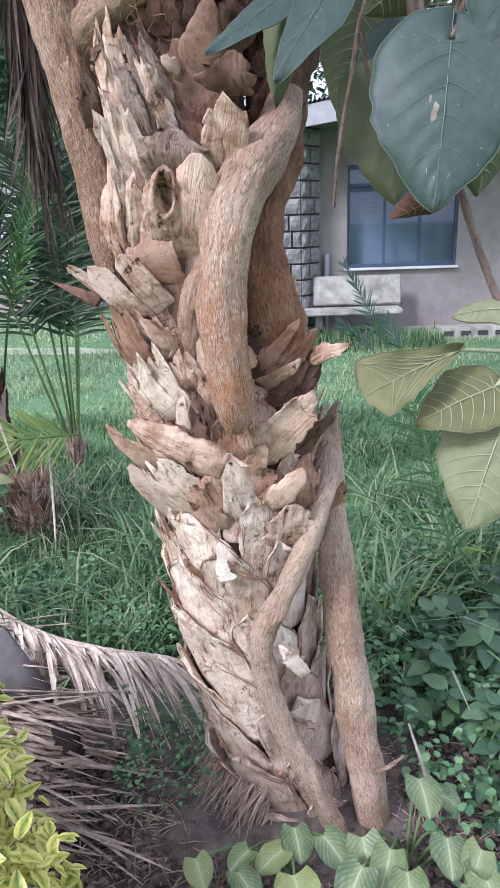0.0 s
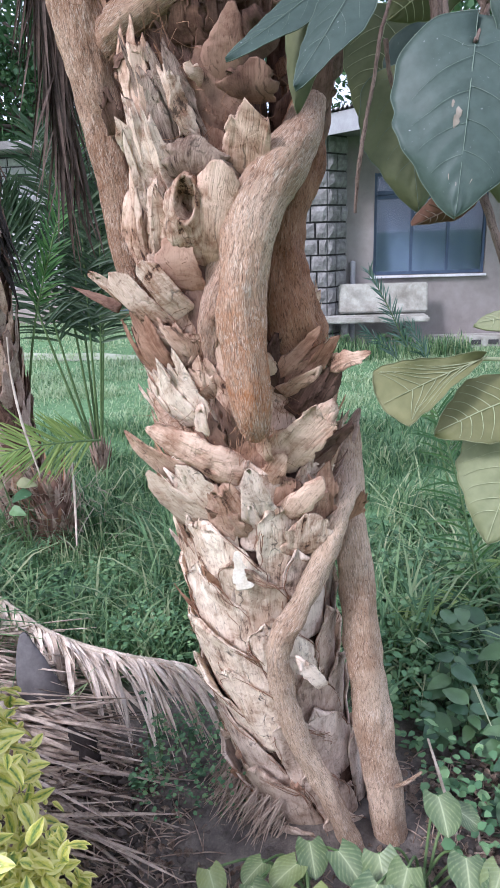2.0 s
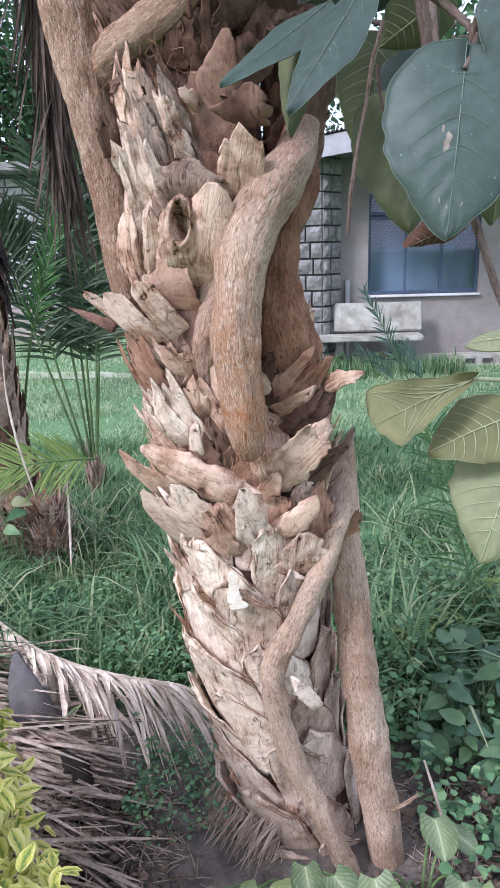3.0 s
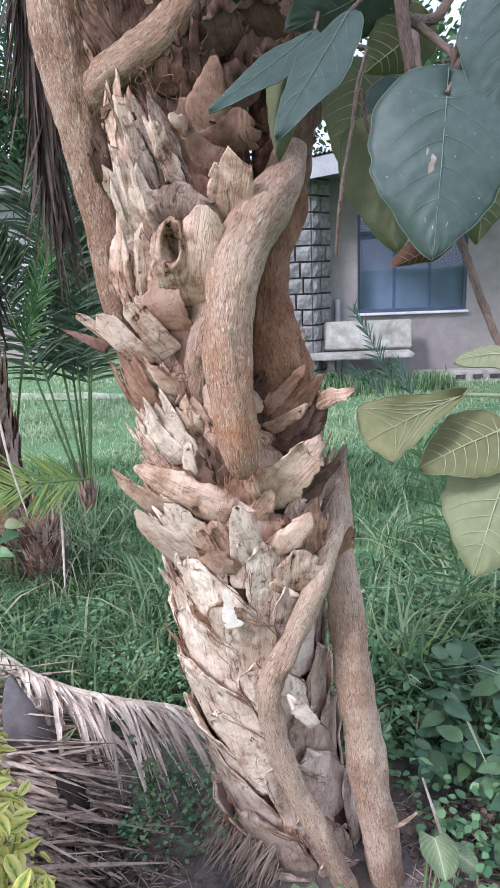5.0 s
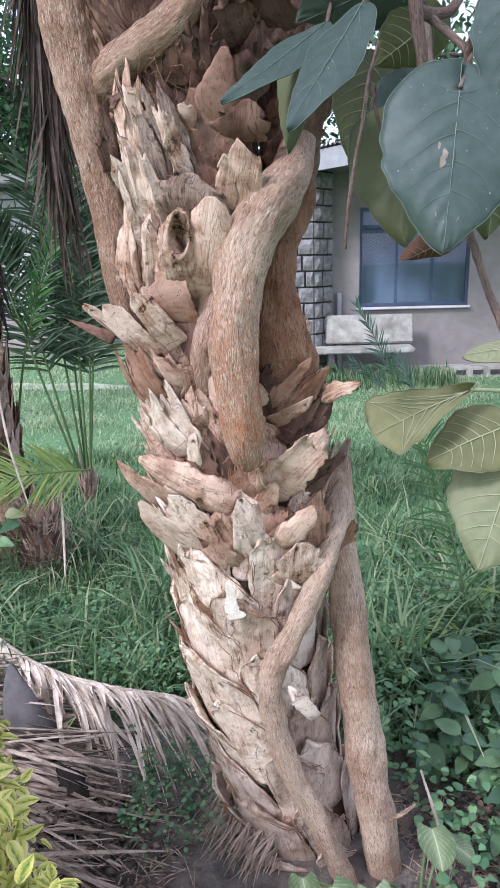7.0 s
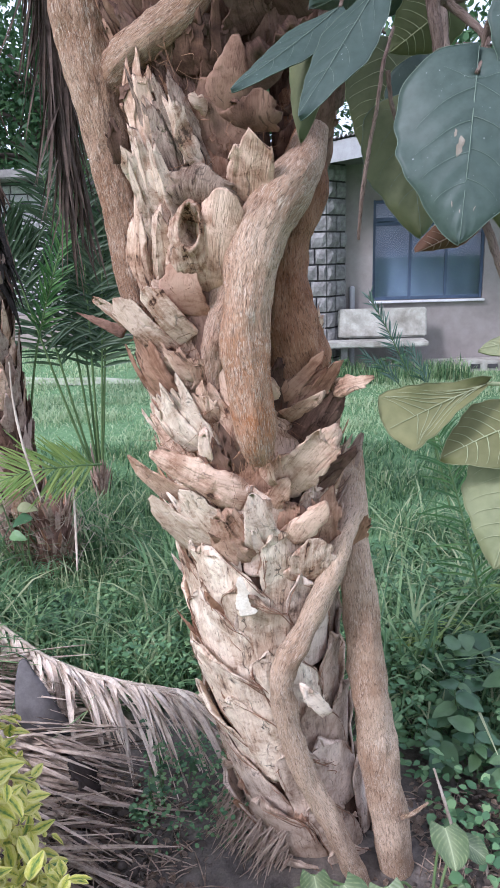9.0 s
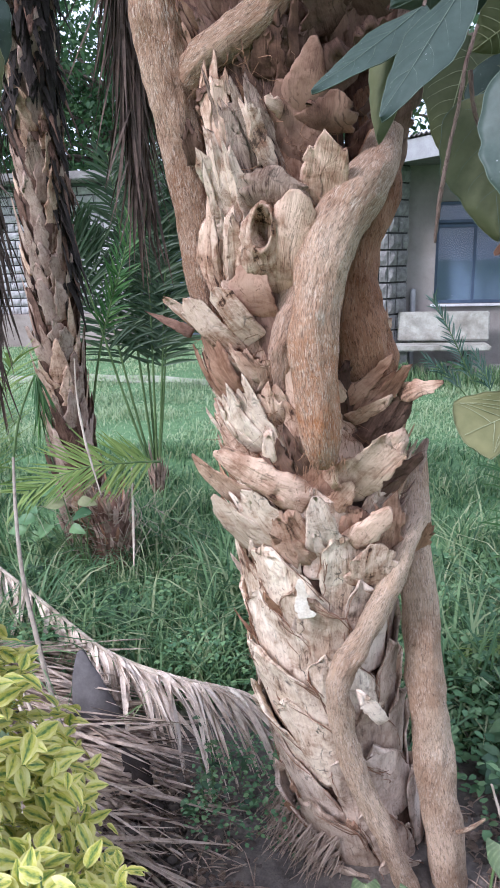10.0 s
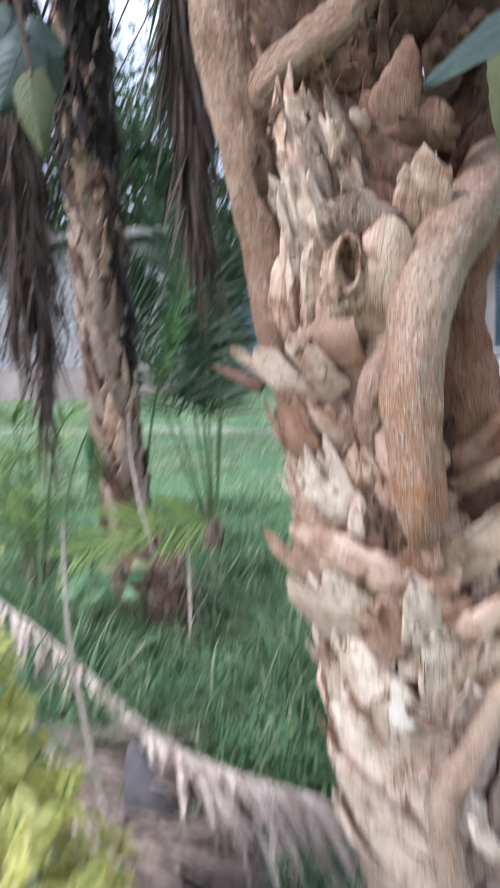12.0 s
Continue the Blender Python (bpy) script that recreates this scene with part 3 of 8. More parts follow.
def veined_leaf_material():
    """Arrowhead leaves: green edge, paler along the veins, from the leaf's own coordinates."""
    m, t, bs = nodes_of("arrowhead_leaf")
    c = t.nodes.new("ShaderNodeTexCoord")
    sep = t.nodes.new("ShaderNodeSeparateXYZ")
    t.links.new(c.outputs["UV"], sep.inputs[0])
    ab = t.nodes.new("ShaderNodeMath")
    ab.operation = "ABSOLUTE"
    t.links.new(sep.outputs[0], ab.inputs[0])
    comb = t.nodes.new("ShaderNodeMath")       # veins slope forward from the midrib
    comb.operation = "MULTIPLY_ADD"
    comb.inputs[1].default_value = -0.55
    t.links.new(ab.outputs[0], comb.inputs[0])
    t.links.new(sep.outputs[1], comb.inputs[2])
    sc = t.nodes.new("ShaderNodeMath")
    sc.operation = "MULTIPLY"
    sc.inputs[1].default_value = 7.0
    t.links.new(comb.outputs[0], sc.inputs[0])
    pp = t.nodes.new("ShaderNodeMath")
    pp.operation = "PINGPONG"
    pp.inputs[1].default_value = 0.5
    t.links.new(sc.outputs[0], pp.inputs[0])
    line = ramp(t, pp.outputs[0], [(0.0, (0.55, 0.55, 0.55)), (0.12, (0.3, 0.3, 0.3)), (0.3, (0, 0, 0))])
    mid = ramp(t, ab.outputs[0], [(0.0, (1, 1, 1)), (0.07, (0.4, 0.4, 0.4)), (0.4, (0.12, 0.12, 0.12)), (0.9, (0, 0, 0))])
    n = noise_tex(t, coords(t, "UV", (3, 3, 1)), 1.5, 5, 0.65)
    o = t.nodes.new("ShaderNodeObjectInfo")
    base = ramp(t, o.outputs["Random"], [(0.0, (0.05, 0.09, 0.035)), (0.5, (0.105, 0.15, 0.05)), (1.0, (0.23, 0.26, 0.085))])
    base = blend(t, "MULTIPLY", 0.6, base, ramp(t, n, [(0.3, (0.6, 0.65, 0.6)), (0.7, (1.2, 1.15, 1.1))]))
    col = blend(t, "MIX", blend(t, "MULTIPLY", 1.0, line, ramp(t, n, [(0.4, (0.2, 0.2, 0.2)), (0.6, (1, 1, 1))])), base, (0.25, 0.29, 0.135))
    col = blend(t, "MIX", mid, col, (0.36, 0.40, 0.215))
    t.links.new(col, bs.inputs["Base Color"])
    bs.inputs["Roughness"].default_value = 0.45
    bump(t, bs, [(pp.outputs[0], 0.6), (n, 0.4)], 0.4, 0.003)
    return m


M_SHRUB = shrub_leaf_material()
M_ARROW = veined_leaf_material()

# ---- the setting: lawn, house, far building ----
def ground_sheet():
    """One sheet to the horizon, finely divided and uneven near the palm."""
    xs = np.concatenate([[-400, -120, -40, -15], np.linspace(-7, 5, 97), [9, 15, 40, 120, 400]])
    ys = np.concatenate([[-300, -60, -15, -4], np.linspace(-2, 12, 113), [15, 20, 40, 120, 500]])
    X, Y = np.meshgrid(xs, ys)
    p = np.stack([X.ravel(), Y.ravel(), np.zeros(X.size)], 1)
    near = np.exp(-((p[:, 0] / 6) ** 2 + ((p[:, 1] - 3) / 7) ** 2))
    p[:, 2] = near * (0.035 * fbm(p * 1.3, 3) + 0.012 * fbm(p * 6, 9)) - 0.01
    d = np.hypot(p[:, 0] - 0.02, p[:, 1] - 1.62)
    p[:, 2] += 0.05 * np.exp(-(d / 0.3) ** 2)
    n = len(xs)
    f = [[j * n + i, j * n + i + 1, (j + 1) * n + i + 1, (j + 1) * n + i] for j in range(len(ys) - 1) for i in range(n - 1)]
    ob = part("ground", mesh_of("ground", p, f), M_GROUND)
    return tagged(ob, "uneven lawn ground with bare dark soil round the palm", "ground", kind="structure")


ground_sheet()


def wall_with_opening(name, x0, x1, y0, y1, z1, hole, mat, label):
    """A wall standing on the ground with one rectangular opening through it, as one mesh."""
    hx0, hx1, hz0, hz1 = hole
    bm = bmesh.new()
    xs, zs = (x0, hx0, hx1, x1), (-0.1, hz0, hz1, z1)
    for y, flip in ((y0, False), (y1, True)):
        g = [[bm.verts.new((x, y, z)) for x in xs] for z in zs]
        for j in range(3):
            for i in range(3):
                if (i, j) != (1, 1):
                    q = [g[j][i], g[j][i + 1], g[j + 1][i + 1], g[j + 1][i]]
                    bm.faces.new(q[::-1] if flip else q)
    bm.verts.ensure_lookup_table()
    a, b = bm.verts[:16], bm.verts[16:]
    for loop in ([5, 6, 10, 9], [0, 3, 15, 12]):
        for k in range(4):
            i, j = loop[k], loop[(k + 1) % 4]
            bm.faces.new([a[i], a[j], b[j], b[i]])
    bmesh.ops.recalc_face_normals(bm, faces=bm.faces[:])
    ob = part(name, bm, mat)
    return tagged(ob, label, "wall", kind="structure")


WALL_Y = 9.6
WIN = (1.175, 2.64, 0.93, 2.22)
wall_with_opening("wall_front", 0.74, 7.5, WALL_Y, WALL_Y + 0.2, 2.75, WIN, M_PLASTER, "grey plastered house wall with a window opening")
for name, lo, hi in (("wall_side", (7.3, 9.8, -0.1), (7.5, 14.0, 2.75)), ("wall_back", (-0.4, 13.8, -0.1), (7.3, 14.0, 2.75))):
    tagged(part(name, box(lo, hi), M_PLASTER), "plain grey plastered house wall", "wall", kind="structure")
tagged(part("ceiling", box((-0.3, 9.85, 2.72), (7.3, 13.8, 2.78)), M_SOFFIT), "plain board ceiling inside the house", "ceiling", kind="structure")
tagged(part("floor", box((-0.3, 9.82, -0.05), (7.3, 13.8, 0.02)), M_CONCRETE), "concrete floor inside the house", "floor", kind="structure")

# window: frame bars, panes, sill, and a drawn curtain inside
win = thing("window_1", ((WIN[0] + WIN[1]) / 2, WALL_Y, WIN[2]), "blue-grey steel window with three tall panes under transom lights", "window", kind="structure")
wx0, wx1, wz0, wz1 = WIN
y0, y1 = WALL_Y + 0.03, WALL_Y + 0.075
bars_x = [wx0 + 0.02, wx0 + 0.50, wx0 + 0.975, wx1 - 0.02]
for x in bars_x:
    part("mullion", box((x - 0.018, y0, wz0), (x + 0.018, y1, wz1), 0.005), M_FRAME, win)
for z in (wz0 + 0.025, wz0 + 0.985, wz0 + 1.045, wz1 - 0.025):
    part("transom", box((wx0 + 0.038, y0 + 0.003, z - 0.022), (wx1 - 0.038, y1 - 0.003, z + 0.022), 0.005), M_FRAME, win)
for i in range(3):
    for a, b in ((wz0 + 0.047, wz0 + 0.963), (wz0 + 1.067, wz1 - 0.047)):
        pane = part("pane", box((bars_x[i] + 0.018, y0 + 0.02, a), (bars_x[i + 1] - 0.018, y0 + 0.026, b)), M_GLASS, win)
        pane.visible_shadow = False
part("window_sill", box((wx0 - 0.04, WALL_Y - 0.06, wz0 - 0.035), (wx1 + 0.02, WALL_Y + 0.03, wz0 - 0.003), 0.006), M_SILL, win, "white painted sill")


def curtain(x0, x1, y, z0, z1):
    xs = np.linspace(x0, x1, 120)
    v = [(x, y + 0.004 * math.sin(x * 14 + 2 * math.sin(x * 5)), z) for z in (z0, z1) for x in xs]
    n = len(xs)
    v2 = [(a, b + 0.004, c) for a, b, c in v]
    f = [[i, i + 1, n + i + 1, n + i] for i in range(n - 1)] + [[2 * n + i + 1, 2 * n + i, 3 * n + i, 3 * n + i + 1] for i in range(n - 1)]
    ob = part("curtain", mesh_of("curtain", v + v2, f), M_CURTAIN)
    return tagged(ob, "plain blue curtain drawn behind the window", "curtain")


curtain(wx0 - 0.08, wx1 + 0.08, WALL_Y + 0.225, 0.022, 2.35)


def block_mesh(w, h, d, seed):
    """A rough-faced building block: bevelled edge, bulging split face. Local: x along, y out of the wall, z up."""
    r = np.random.default_rng(seed)
    nx, nz = 6, 4
    v, f = [], []
    for j in range(nz):
        for i in range(nx):
            u, t = i / (nx - 1), j / (nz - 1)
            edge = min(u, 1 - u, t, 1 - t)
            out = d * (0.25 if edge <= 0 else 0.75 + 0.5 * r.random())
            v.append((w * (u - 0.5), -out, h * t))
    f = [[j * nx + i, j * nx + i + 1, (j + 1) * nx + i + 1, (j + 1) * nx + i] for j in range(nz - 1) for i in range(nx - 1)]
    ring = [i for i in range(nx)] + [j * nx + nx - 1 for j in range(1, nz)] + [(nz - 1) * nx + i for i in range(nx - 2, -1, -1)] + [j * nx for j in range(nz - 2, 0, -1)]
    base = len(v)
    for i in ring:
        v.append((v[i][0], d, v[i][2]))
    m = len(ring)
    f += [[ring[(k + 1) % m], ring[k], base + k, base + (k + 1) % m] for k in range(m)]
    return mesh_of("block", v, f, smooth=False)


BLOCKS = {}


def lay_blocks(parent, p0, p1, z0, courses, height, length, seed, depth=0.035, mat=M_BLOCK):
    """Courses of rough blocks along the wall face from p0 to p1 (seen from its outer side, left to right)."""
    r = random.Random(seed)
    a, b = Vector((*p0, 0)), Vector((*p1, 0))
    run = (b - a).length
    turn = math.atan2(b.y - a.y, b.x - a.x)
    for c in range(courses):
        x = 0.0
        first = True
        while x < run - 0.03:
            w = length * r.choice((0.45, 0.75, 1.0)) if not (first and c % 2) else length * 0.5
            first = False
            if run - (x + w) < 0.1:
                w = run - x
            key = (round(w, 2), r.randrange(3), round(height, 3), mat.name)
            if key not in BLOCKS:
                BLOCKS[key] = block_mesh(key[0] - 0.024, height - 0.024, depth, len(BLOCKS) + seed)
                BLOCKS[key].materials.append(mat)
            ob = new("block", BLOCKS[key])
            ob.parent = parent
            ob.matrix_parent_inverse = Matrix.Translation(-Vector(parent.location))
            at = a + (b - a) * ((x + w / 2) / run)
            ob.matrix_basis = Matrix.Translation((at.x, at.y, z0 + c * height)) @ Matrix.Rotation(turn, 4, "Z")
            x += w


def prism(outline, z0, z1):
    bm = bmesh.new()
    lo = [bm.verts.new((x, y, z0)) for x, y in outline]
    hi = [bm.verts.new((x, y, z1)) for x, y in outline]
    n = len(outline)
    for k in range(n):
        bm.faces.new([lo[k], lo[(k + 1) % n], hi[(k + 1) % n], hi[k]])
    bm.faces.new(lo[::-1])
    bm.faces.new(hi)
    bmesh.ops.recalc_face_normals(bm, faces=bm.faces[:])
    return bm


# the house's corner in rough grey blocks with dark joints
CORNER = (0.545, 9.2)
quoin = thing("wall_corner", (CORNER[0], CORNER[1], 0), "house corner of rough grey blocks with dark joints", "wall", kind="structure")
part("mortar", prism([(-0.55, 9.46), (CORNER[0] - 0.01, CORNER[1] + 0.025), (0.80, 9.52), (0.80, 9.58), (0.738, 9.58), (0.738, 9.8), (-0.55, 9.8)], -0.1, 2.7), M_MORTAR, quoin)
lay_blocks(quoin, (-0.55, 9.44), CORNER, 0.02, 13, 0.203, 0.40, 3)
lay_blocks(quoin, CORNER, (0.81, 9.5), 0.02, 13, 0.203, 0.36, 8)

# roof: pale fascia, dark soffit and corrugated sheets
roof = thing("roof", (1.0, 9.0, 2.6), "low house roof of corrugated sheets with a pale fascia", "roof", kind="structure")
EAVE = [(-0.75, 9.25), (0.40, 9.02), (1.02, 8.25), (7.7, 8.25)]
for (ax, ay), (bx, by) in zip(EAVE, EAVE[1:]):
    t = unit(np.array([bx - ax, by - ay, 0]))
    nrm = np.array([-t[1], t[0], 0])
    q = [np.array([ax, ay, 0]), np.array([bx, by, 0]), np.array([bx, by, 0]) + nrm * 0.03, np.array([ax, ay, 0]) + nrm * 0.03]
    part("fascia", prism([(p[0], p[1]) for p in q], 2.60, 2.83), M_FASCIA, roof, "pale painted board")
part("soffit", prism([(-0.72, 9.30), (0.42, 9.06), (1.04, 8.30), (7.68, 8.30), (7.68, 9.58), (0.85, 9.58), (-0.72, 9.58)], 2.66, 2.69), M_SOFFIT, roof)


def corrugated(line, rise, reach, z):
    """Wavy sheets that start along the eave line and rise away from it."""
    v, f = [], []
    total = 0.0
    pts = []
    for (ax, ay), (bx, by) in zip(line, line[1:]):
        n = max(2, int(math.hypot(bx - ax, by - ay) / 0.02))
        for k in range(n):
            s = k / n
            pts.append((ax + (bx - ax) * s, ay + (by - ay) * s, total + s * math.hypot(bx - ax, by - ay)))
        total += math.hypot(bx - ax, by - ay)
    for x, y, s in pts:
        w = 0.018 * math.sin(s * 2 * math.pi / 0.076)
        for dz in (0.0, -0.006):
            v.append((x, y - 0.05, z + w + dz))
            v.append((x, y - 0.05 + reach, z + w + dz + rise))
    for k in range(len(pts) - 1):
        a, b = 4 * k, 4 * (k + 1)
        f += [[a, b, b + 1, a + 1], [a + 2, a + 3, b + 3, b + 2], [a, a + 2, b + 2, b]]
    return mesh_of("sheet", v, f)


part("roof_sheet", corrugated(EAVE, 0.35, 5.0, 2.86), M_ROOF, roof, "corrugated sheet")

# plinth strip with small vents at the foot of the wall
plinth = thing("plinth", (4.0, 9.45, 0), "pale concrete strip with small dark vents along the house", "plinth", kind="structure")
part("strip", box((1.95, 9.30, -0.05), (7.4, 9.58, 0.13), 0.012), M_CONCRETE, plinth)
for k in range(9):
    x = 2.45 + 0.23 * k
    part("vent", box((x, 9.285, 0.025), (x + 0.13, 9.298, 0.085)), M_MORTAR, plinth, "dark vent")

# garden bench of cast concrete
bench = thing("garden_bench", (1.2, 9.1, 0), "weathered pale concrete garden bench against the house wall", "bench")
part("seat", box((0.49, 8.90, 0.385), (1.82, 9.26, 0.455), 0.015), M_CONCRETE, bench)
bk = box((0.70, 9.27, 0.47), (1.86, 9.34, 0.85), 0.018)
bmesh.ops.rotate(bk, verts=bk.verts[:], cent=(1.28, 9.3, 0.47), matrix=Matrix.Rotation(radians(-9), 3, "X"))
part("backrest", bk, M_CONCRETE, bench)
# darker block material on the legs puts the under-seat shade into their colour
for x in (0.72, 1.52):
    part("leg", box((x, 9.06, -0.03), (x + 0.09, 9.30, 0.388), 0.012), M_BLOCK, bench)
pipe = part("pipe", mesh_of("pipe", *tube([(0.90, 9.56, -0.03), (0.90, 9.56, 0.5), (0.90, 9.56, 1.12)], [0.04, 0.04, 0.038], 12, 12)), M_FASCIA)
tagged(pipe, "short pale drain pipe standing against the house wall", "pipe")

# far building across the lawn, of the same rough blocks above a brown plinth
far = thing("far_building", (-6.0, 13.2, 0), "low far building of pale rough blocks over a brown plinth", "building")
part("wall", box((-13.0, 13.06, 0.6), (-4.05, 17.0, 3.0)), M_MORTAR, far)
part("base", box((-13.1, 12.9, -0.1), (-4.0, 17.1, 0.62), 0.02), M_BRICKBASE, far)
part("roof", box((-13.4, 12.5, 3.0), (-3.7, 17.4, 3.15), 0.02), M_ROOF, far)
lay_blocks(far, (-9.6, 13.05), (-4.05, 13.05), 0.63, 15, 0.155, 0.34, 21, 0.03, M_BLOCK_PALE)
side_house = thing("blue_shed", (-2.9, 15.0, 0), "pale blue-grey shed wall far behind the palms", "shed")
part("wall", box((-3.75, 15.0, -0.1), (-1.2, 17.0, 2.3), 0.01), grainy("blue_wall", [(0.35, (0.3, 0.38, 0.5)), (0.65, (0.4, 0.48, 0.6))], 3.0, 0.8, 0.2), side_house)
part("roof", box((-3.9, 14.8, 2.3), (-1.0, 17.2, 2.4), 0.01), M_ROOF, side_house)


def path_strip():
    """A trodden pale path across the lawn, with soft wandering edges."""
    xs = np.linspace(-14, -0.5, 90)
    v, n = [], len(xs)
    for side, y in ((0, 8.9), (1, 9.45)):
        for x in xs:
            v.append((x, y - 0.08 * (x + 5) + 0.12 * math.sin(x * 1.7 + side) + 0.06 * math.sin(x * 5.1 + 2 * side), 0.008))
    f = [[i, i + 1, n + i + 1, n + i] for i in range(n - 1)]
    ob = part("pavement", mesh_of("pavement", v, f), M_EARTH)
    return tagged(ob, "pale trodden path across the lawn", "path", kind="structure")


path_strip()

# ---- the old palm ----
AXIS_Z = [-0.25, 0.0, 0.19, 0.37, 0.55, 0.71, 0.87, 0.97, 1.10, 1.22, 1.34, 1.45, 1.53, 1.65, 1.76, 1.86, 1.96, 2.6, 3.5]
AXIS_X = [0.105, 0.07, 0.025, -0.013, -0.045, -0.06, -0.062, -0.07, -0.073, -0.085, -0.11, -0.135, -0.135, -0.14, -0.155, -0.186, -0.215, -0.39, -0.60]
CORE_Z = [-0.25, 0.0, 0.3, 0.7, 0.95, 1.15, 1.35, 1.5, 1.65, 1.9, 2.6]
CORE_R = [0.163, 0.151, 0.149, 0.160, 0.166, 0.168, 0.157, 0.144, 0.136, 0.142, 0.145]
AXIS_Y = 1.645


def axis(z):
    return np.array([np.interp(z, AXIS_Z, AXIS_X), AXIS_Y, z])


def core_r(z):
    return float(np.interp(z, CORE_Z, CORE_R))


def boot(base, tip, width, thick, outward, narrow=0.45, rag=0.12, curl=0.1, bend=0.0, bulge=0.5, seed=0, nv=30, nu=36, trunk_r=0.17, fibre=0.65, dent=None, wander=0.28, solid=0.0, square=0.0, sink=1.0):
    """A persistent leaf base or a broken stub of one: a thick, fibrous, clasping plate from base to tip with a torn end.
    verts, faces, uvs. outward: the way its face looks. narrow: tip width over base width. bend: outward bow of the tip.
    dent: (across, along, half width, half height, depth) of a hollow in its face, in metres. solid: 1 for a thick lump, 0 for a flat plate. square: 1 for a split plank. sink: how deep the foot goes in."""
    base, tip = np.asarray(base, float), np.asarray(tip, float)
    up = tip - base
    H = np.linalg.norm(up)
    up = up / H
    n = unit(np.asarray(outward, float) - up * np.dot(outward, up))
    side = np.cross(up, n)
    r = np.random.default_rng(seed)
    off = r.random(3) * 50
    v = np.linspace(0, 1, nv)[:, None]
    a = np.linspace(0, 2 * np.pi, nu, endpoint=False)[None, :]
    one = np.ones((nv, nu))
    w = width / 2 * ((1 - v ** 1.35) * (1 - narrow) + narrow) * (0.93 + 0.07 * np.minimum(1, v / 0.2))
    cx, s = np.cos(a) * one, np.sin(a) * one
    # each edge wanders by itself
    edge = fbm(np.stack([v * 4.5 * one + off[0], np.sign(cx) * 7 + off[1], 0 * one], -1).reshape(-1, 3), seed, 3).reshape(nv, nu)
    w = w * (1 + wander * edge * np.abs(cx))
    nick = fbm(np.stack([v * H * 95 * one + off[1], np.sign(cx) * 3 + off[2], s * 0.6], -1).reshape(-1, 3), seed + 31, 3).reshape(nv, nu)
    x = w * np.sign(cx) * np.abs(cx) ** (0.7 - 0.4 * square) + 0.0022 * (1 - 0.6 * square) * nick * np.abs(cx) ** 2 * np.minimum(1, width / 0.06)
    th = thick * (0.62 + 0.38 * solid) * (1 - (0.85 - 0.35 * solid) * v ** 1.5)
    y = th * np.where(s > 0, np.abs(s) ** (0.55 - 0.35 * square) * (0.55 + bulge * 0.45 * np.abs(s)), -np.abs(s) * (0.25 + 0.15 * solid))
    front = np.clip(s * 2, 0, 1)
    rel = np.abs(x) / np.maximum(w, 1e-6)
    z = H * v * one
    warp = fbm(np.stack([x * 11 + off[2], z * 8 + off[0], 0 * one + off[1]], -1).reshape(-1, 3), seed + 21, 2).reshape(nv, nu)
    y = y - x ** 2 / (2 * trunk_r) * (1 - 0.6 * v) + bend * H * v ** 2 + curl * rel ** 2 * w * v * 0.6 + 0.035 * width * warp * np.clip(v * 2, 0, 1)
    y = y - sink * ((0.7 * thick + 0.014) * (1 - v) ** 3.2 - 0.004 * v ** 2)
    x = x + 0.05 * H * v ** 2 * vnoise(off[None, :] * 1.7, seed)[0]
    p = np.stack([x * 85 + off[0] + 2 * warp, z * 9 + off[1], y * 40 + off[2]], -1).reshape(-1, 3)
    fine = fbm(p, seed, 3).reshape(x.shape)
    q = np.stack([x * 26 + off[1], z * 15 + off[0], y * 22], -1).reshape(-1, 3)
    lump = fbm(q, seed + 3, 3).reshape(x.shape)
    split = np.clip(1 - np.abs(vnoise(np.stack([x * 24 + off[2] + 1.2 * warp, z * 5 + off[0], z * 0], -1).reshape(-1, 3), seed + 9).reshape(x.shape)) * 11, 0, 1)
    split = split * np.clip(2.5 * vnoise(np.stack([x * 12 + off[0], z * 9 + off[2], z * 0 + 4], -1).reshape(-1, 3), seed + 14).reshape(x.shape), 0, 1)
    fade = np.clip(v * 6, 0.15, 1)
    y = y + fibre * fade * (0.0012 * fine + 0.0010 * lump - 0.0045 * split * front)
    x = x + fibre * 0.0025 * lump
    across = lambda k, o: vnoise(np.stack([x * k + off[0], 0 * x + off[1], x * 0 + o], -1).reshape(-1, 3), seed + 5).reshape(x.shape)
    tear = across(30, 0) + 0.6 * across(85, 3) + 0.4 * across(230, 7)
    z = z + min(rag * H, 0.25 * rag * H + 0.0035) * 1.5 * tear * v ** 2.5 - (0.12 + 0.2 * narrow * (1 - square)) * H * rel ** 2 * v ** 3
    if dent:
        d = ((x - dent[0]) / dent[2]) ** 2 + ((z - dent[1]) / dent[3]) ** 2
        d = d + 0.35 * lump
        rim = np.exp(-((np.sqrt(np.maximum(d, 0)) - 1.25) / 0.3) ** 2)
        y = y + np.where(s > 0, rim * 0.008 - dent[4] * np.clip(1.6 - 1.6 * d, 0, 1) ** 0.5, 0)
    body = np.stack([x, y, z], -1)
    mid = body[-1].mean(0)
    lip = mid + (body[-1] - mid) * 0.62
    lip[:, 2] -= 0.05 * H + 0.004
    pts = np.concatenate([body.reshape(-1, 3), lip, [mid - (0, 0, 0.09 * H)], [body[0].mean(0)]])
    uv = np.concatenate([np.stack([x + y * 0.6, z], -1).reshape(-1, 2), lip[:, :2] + (0, H), [[0, H]], [[0, 0]]])
    f = [[k * nu + j, k * nu + (j + 1) % nu, (k + 1) * nu + (j + 1) % nu, (k + 1) * nu + j] for k in range(nv) for j in range(nu)]
    c1, c0 = (nv + 1) * nu, (nv + 1) * nu + 1
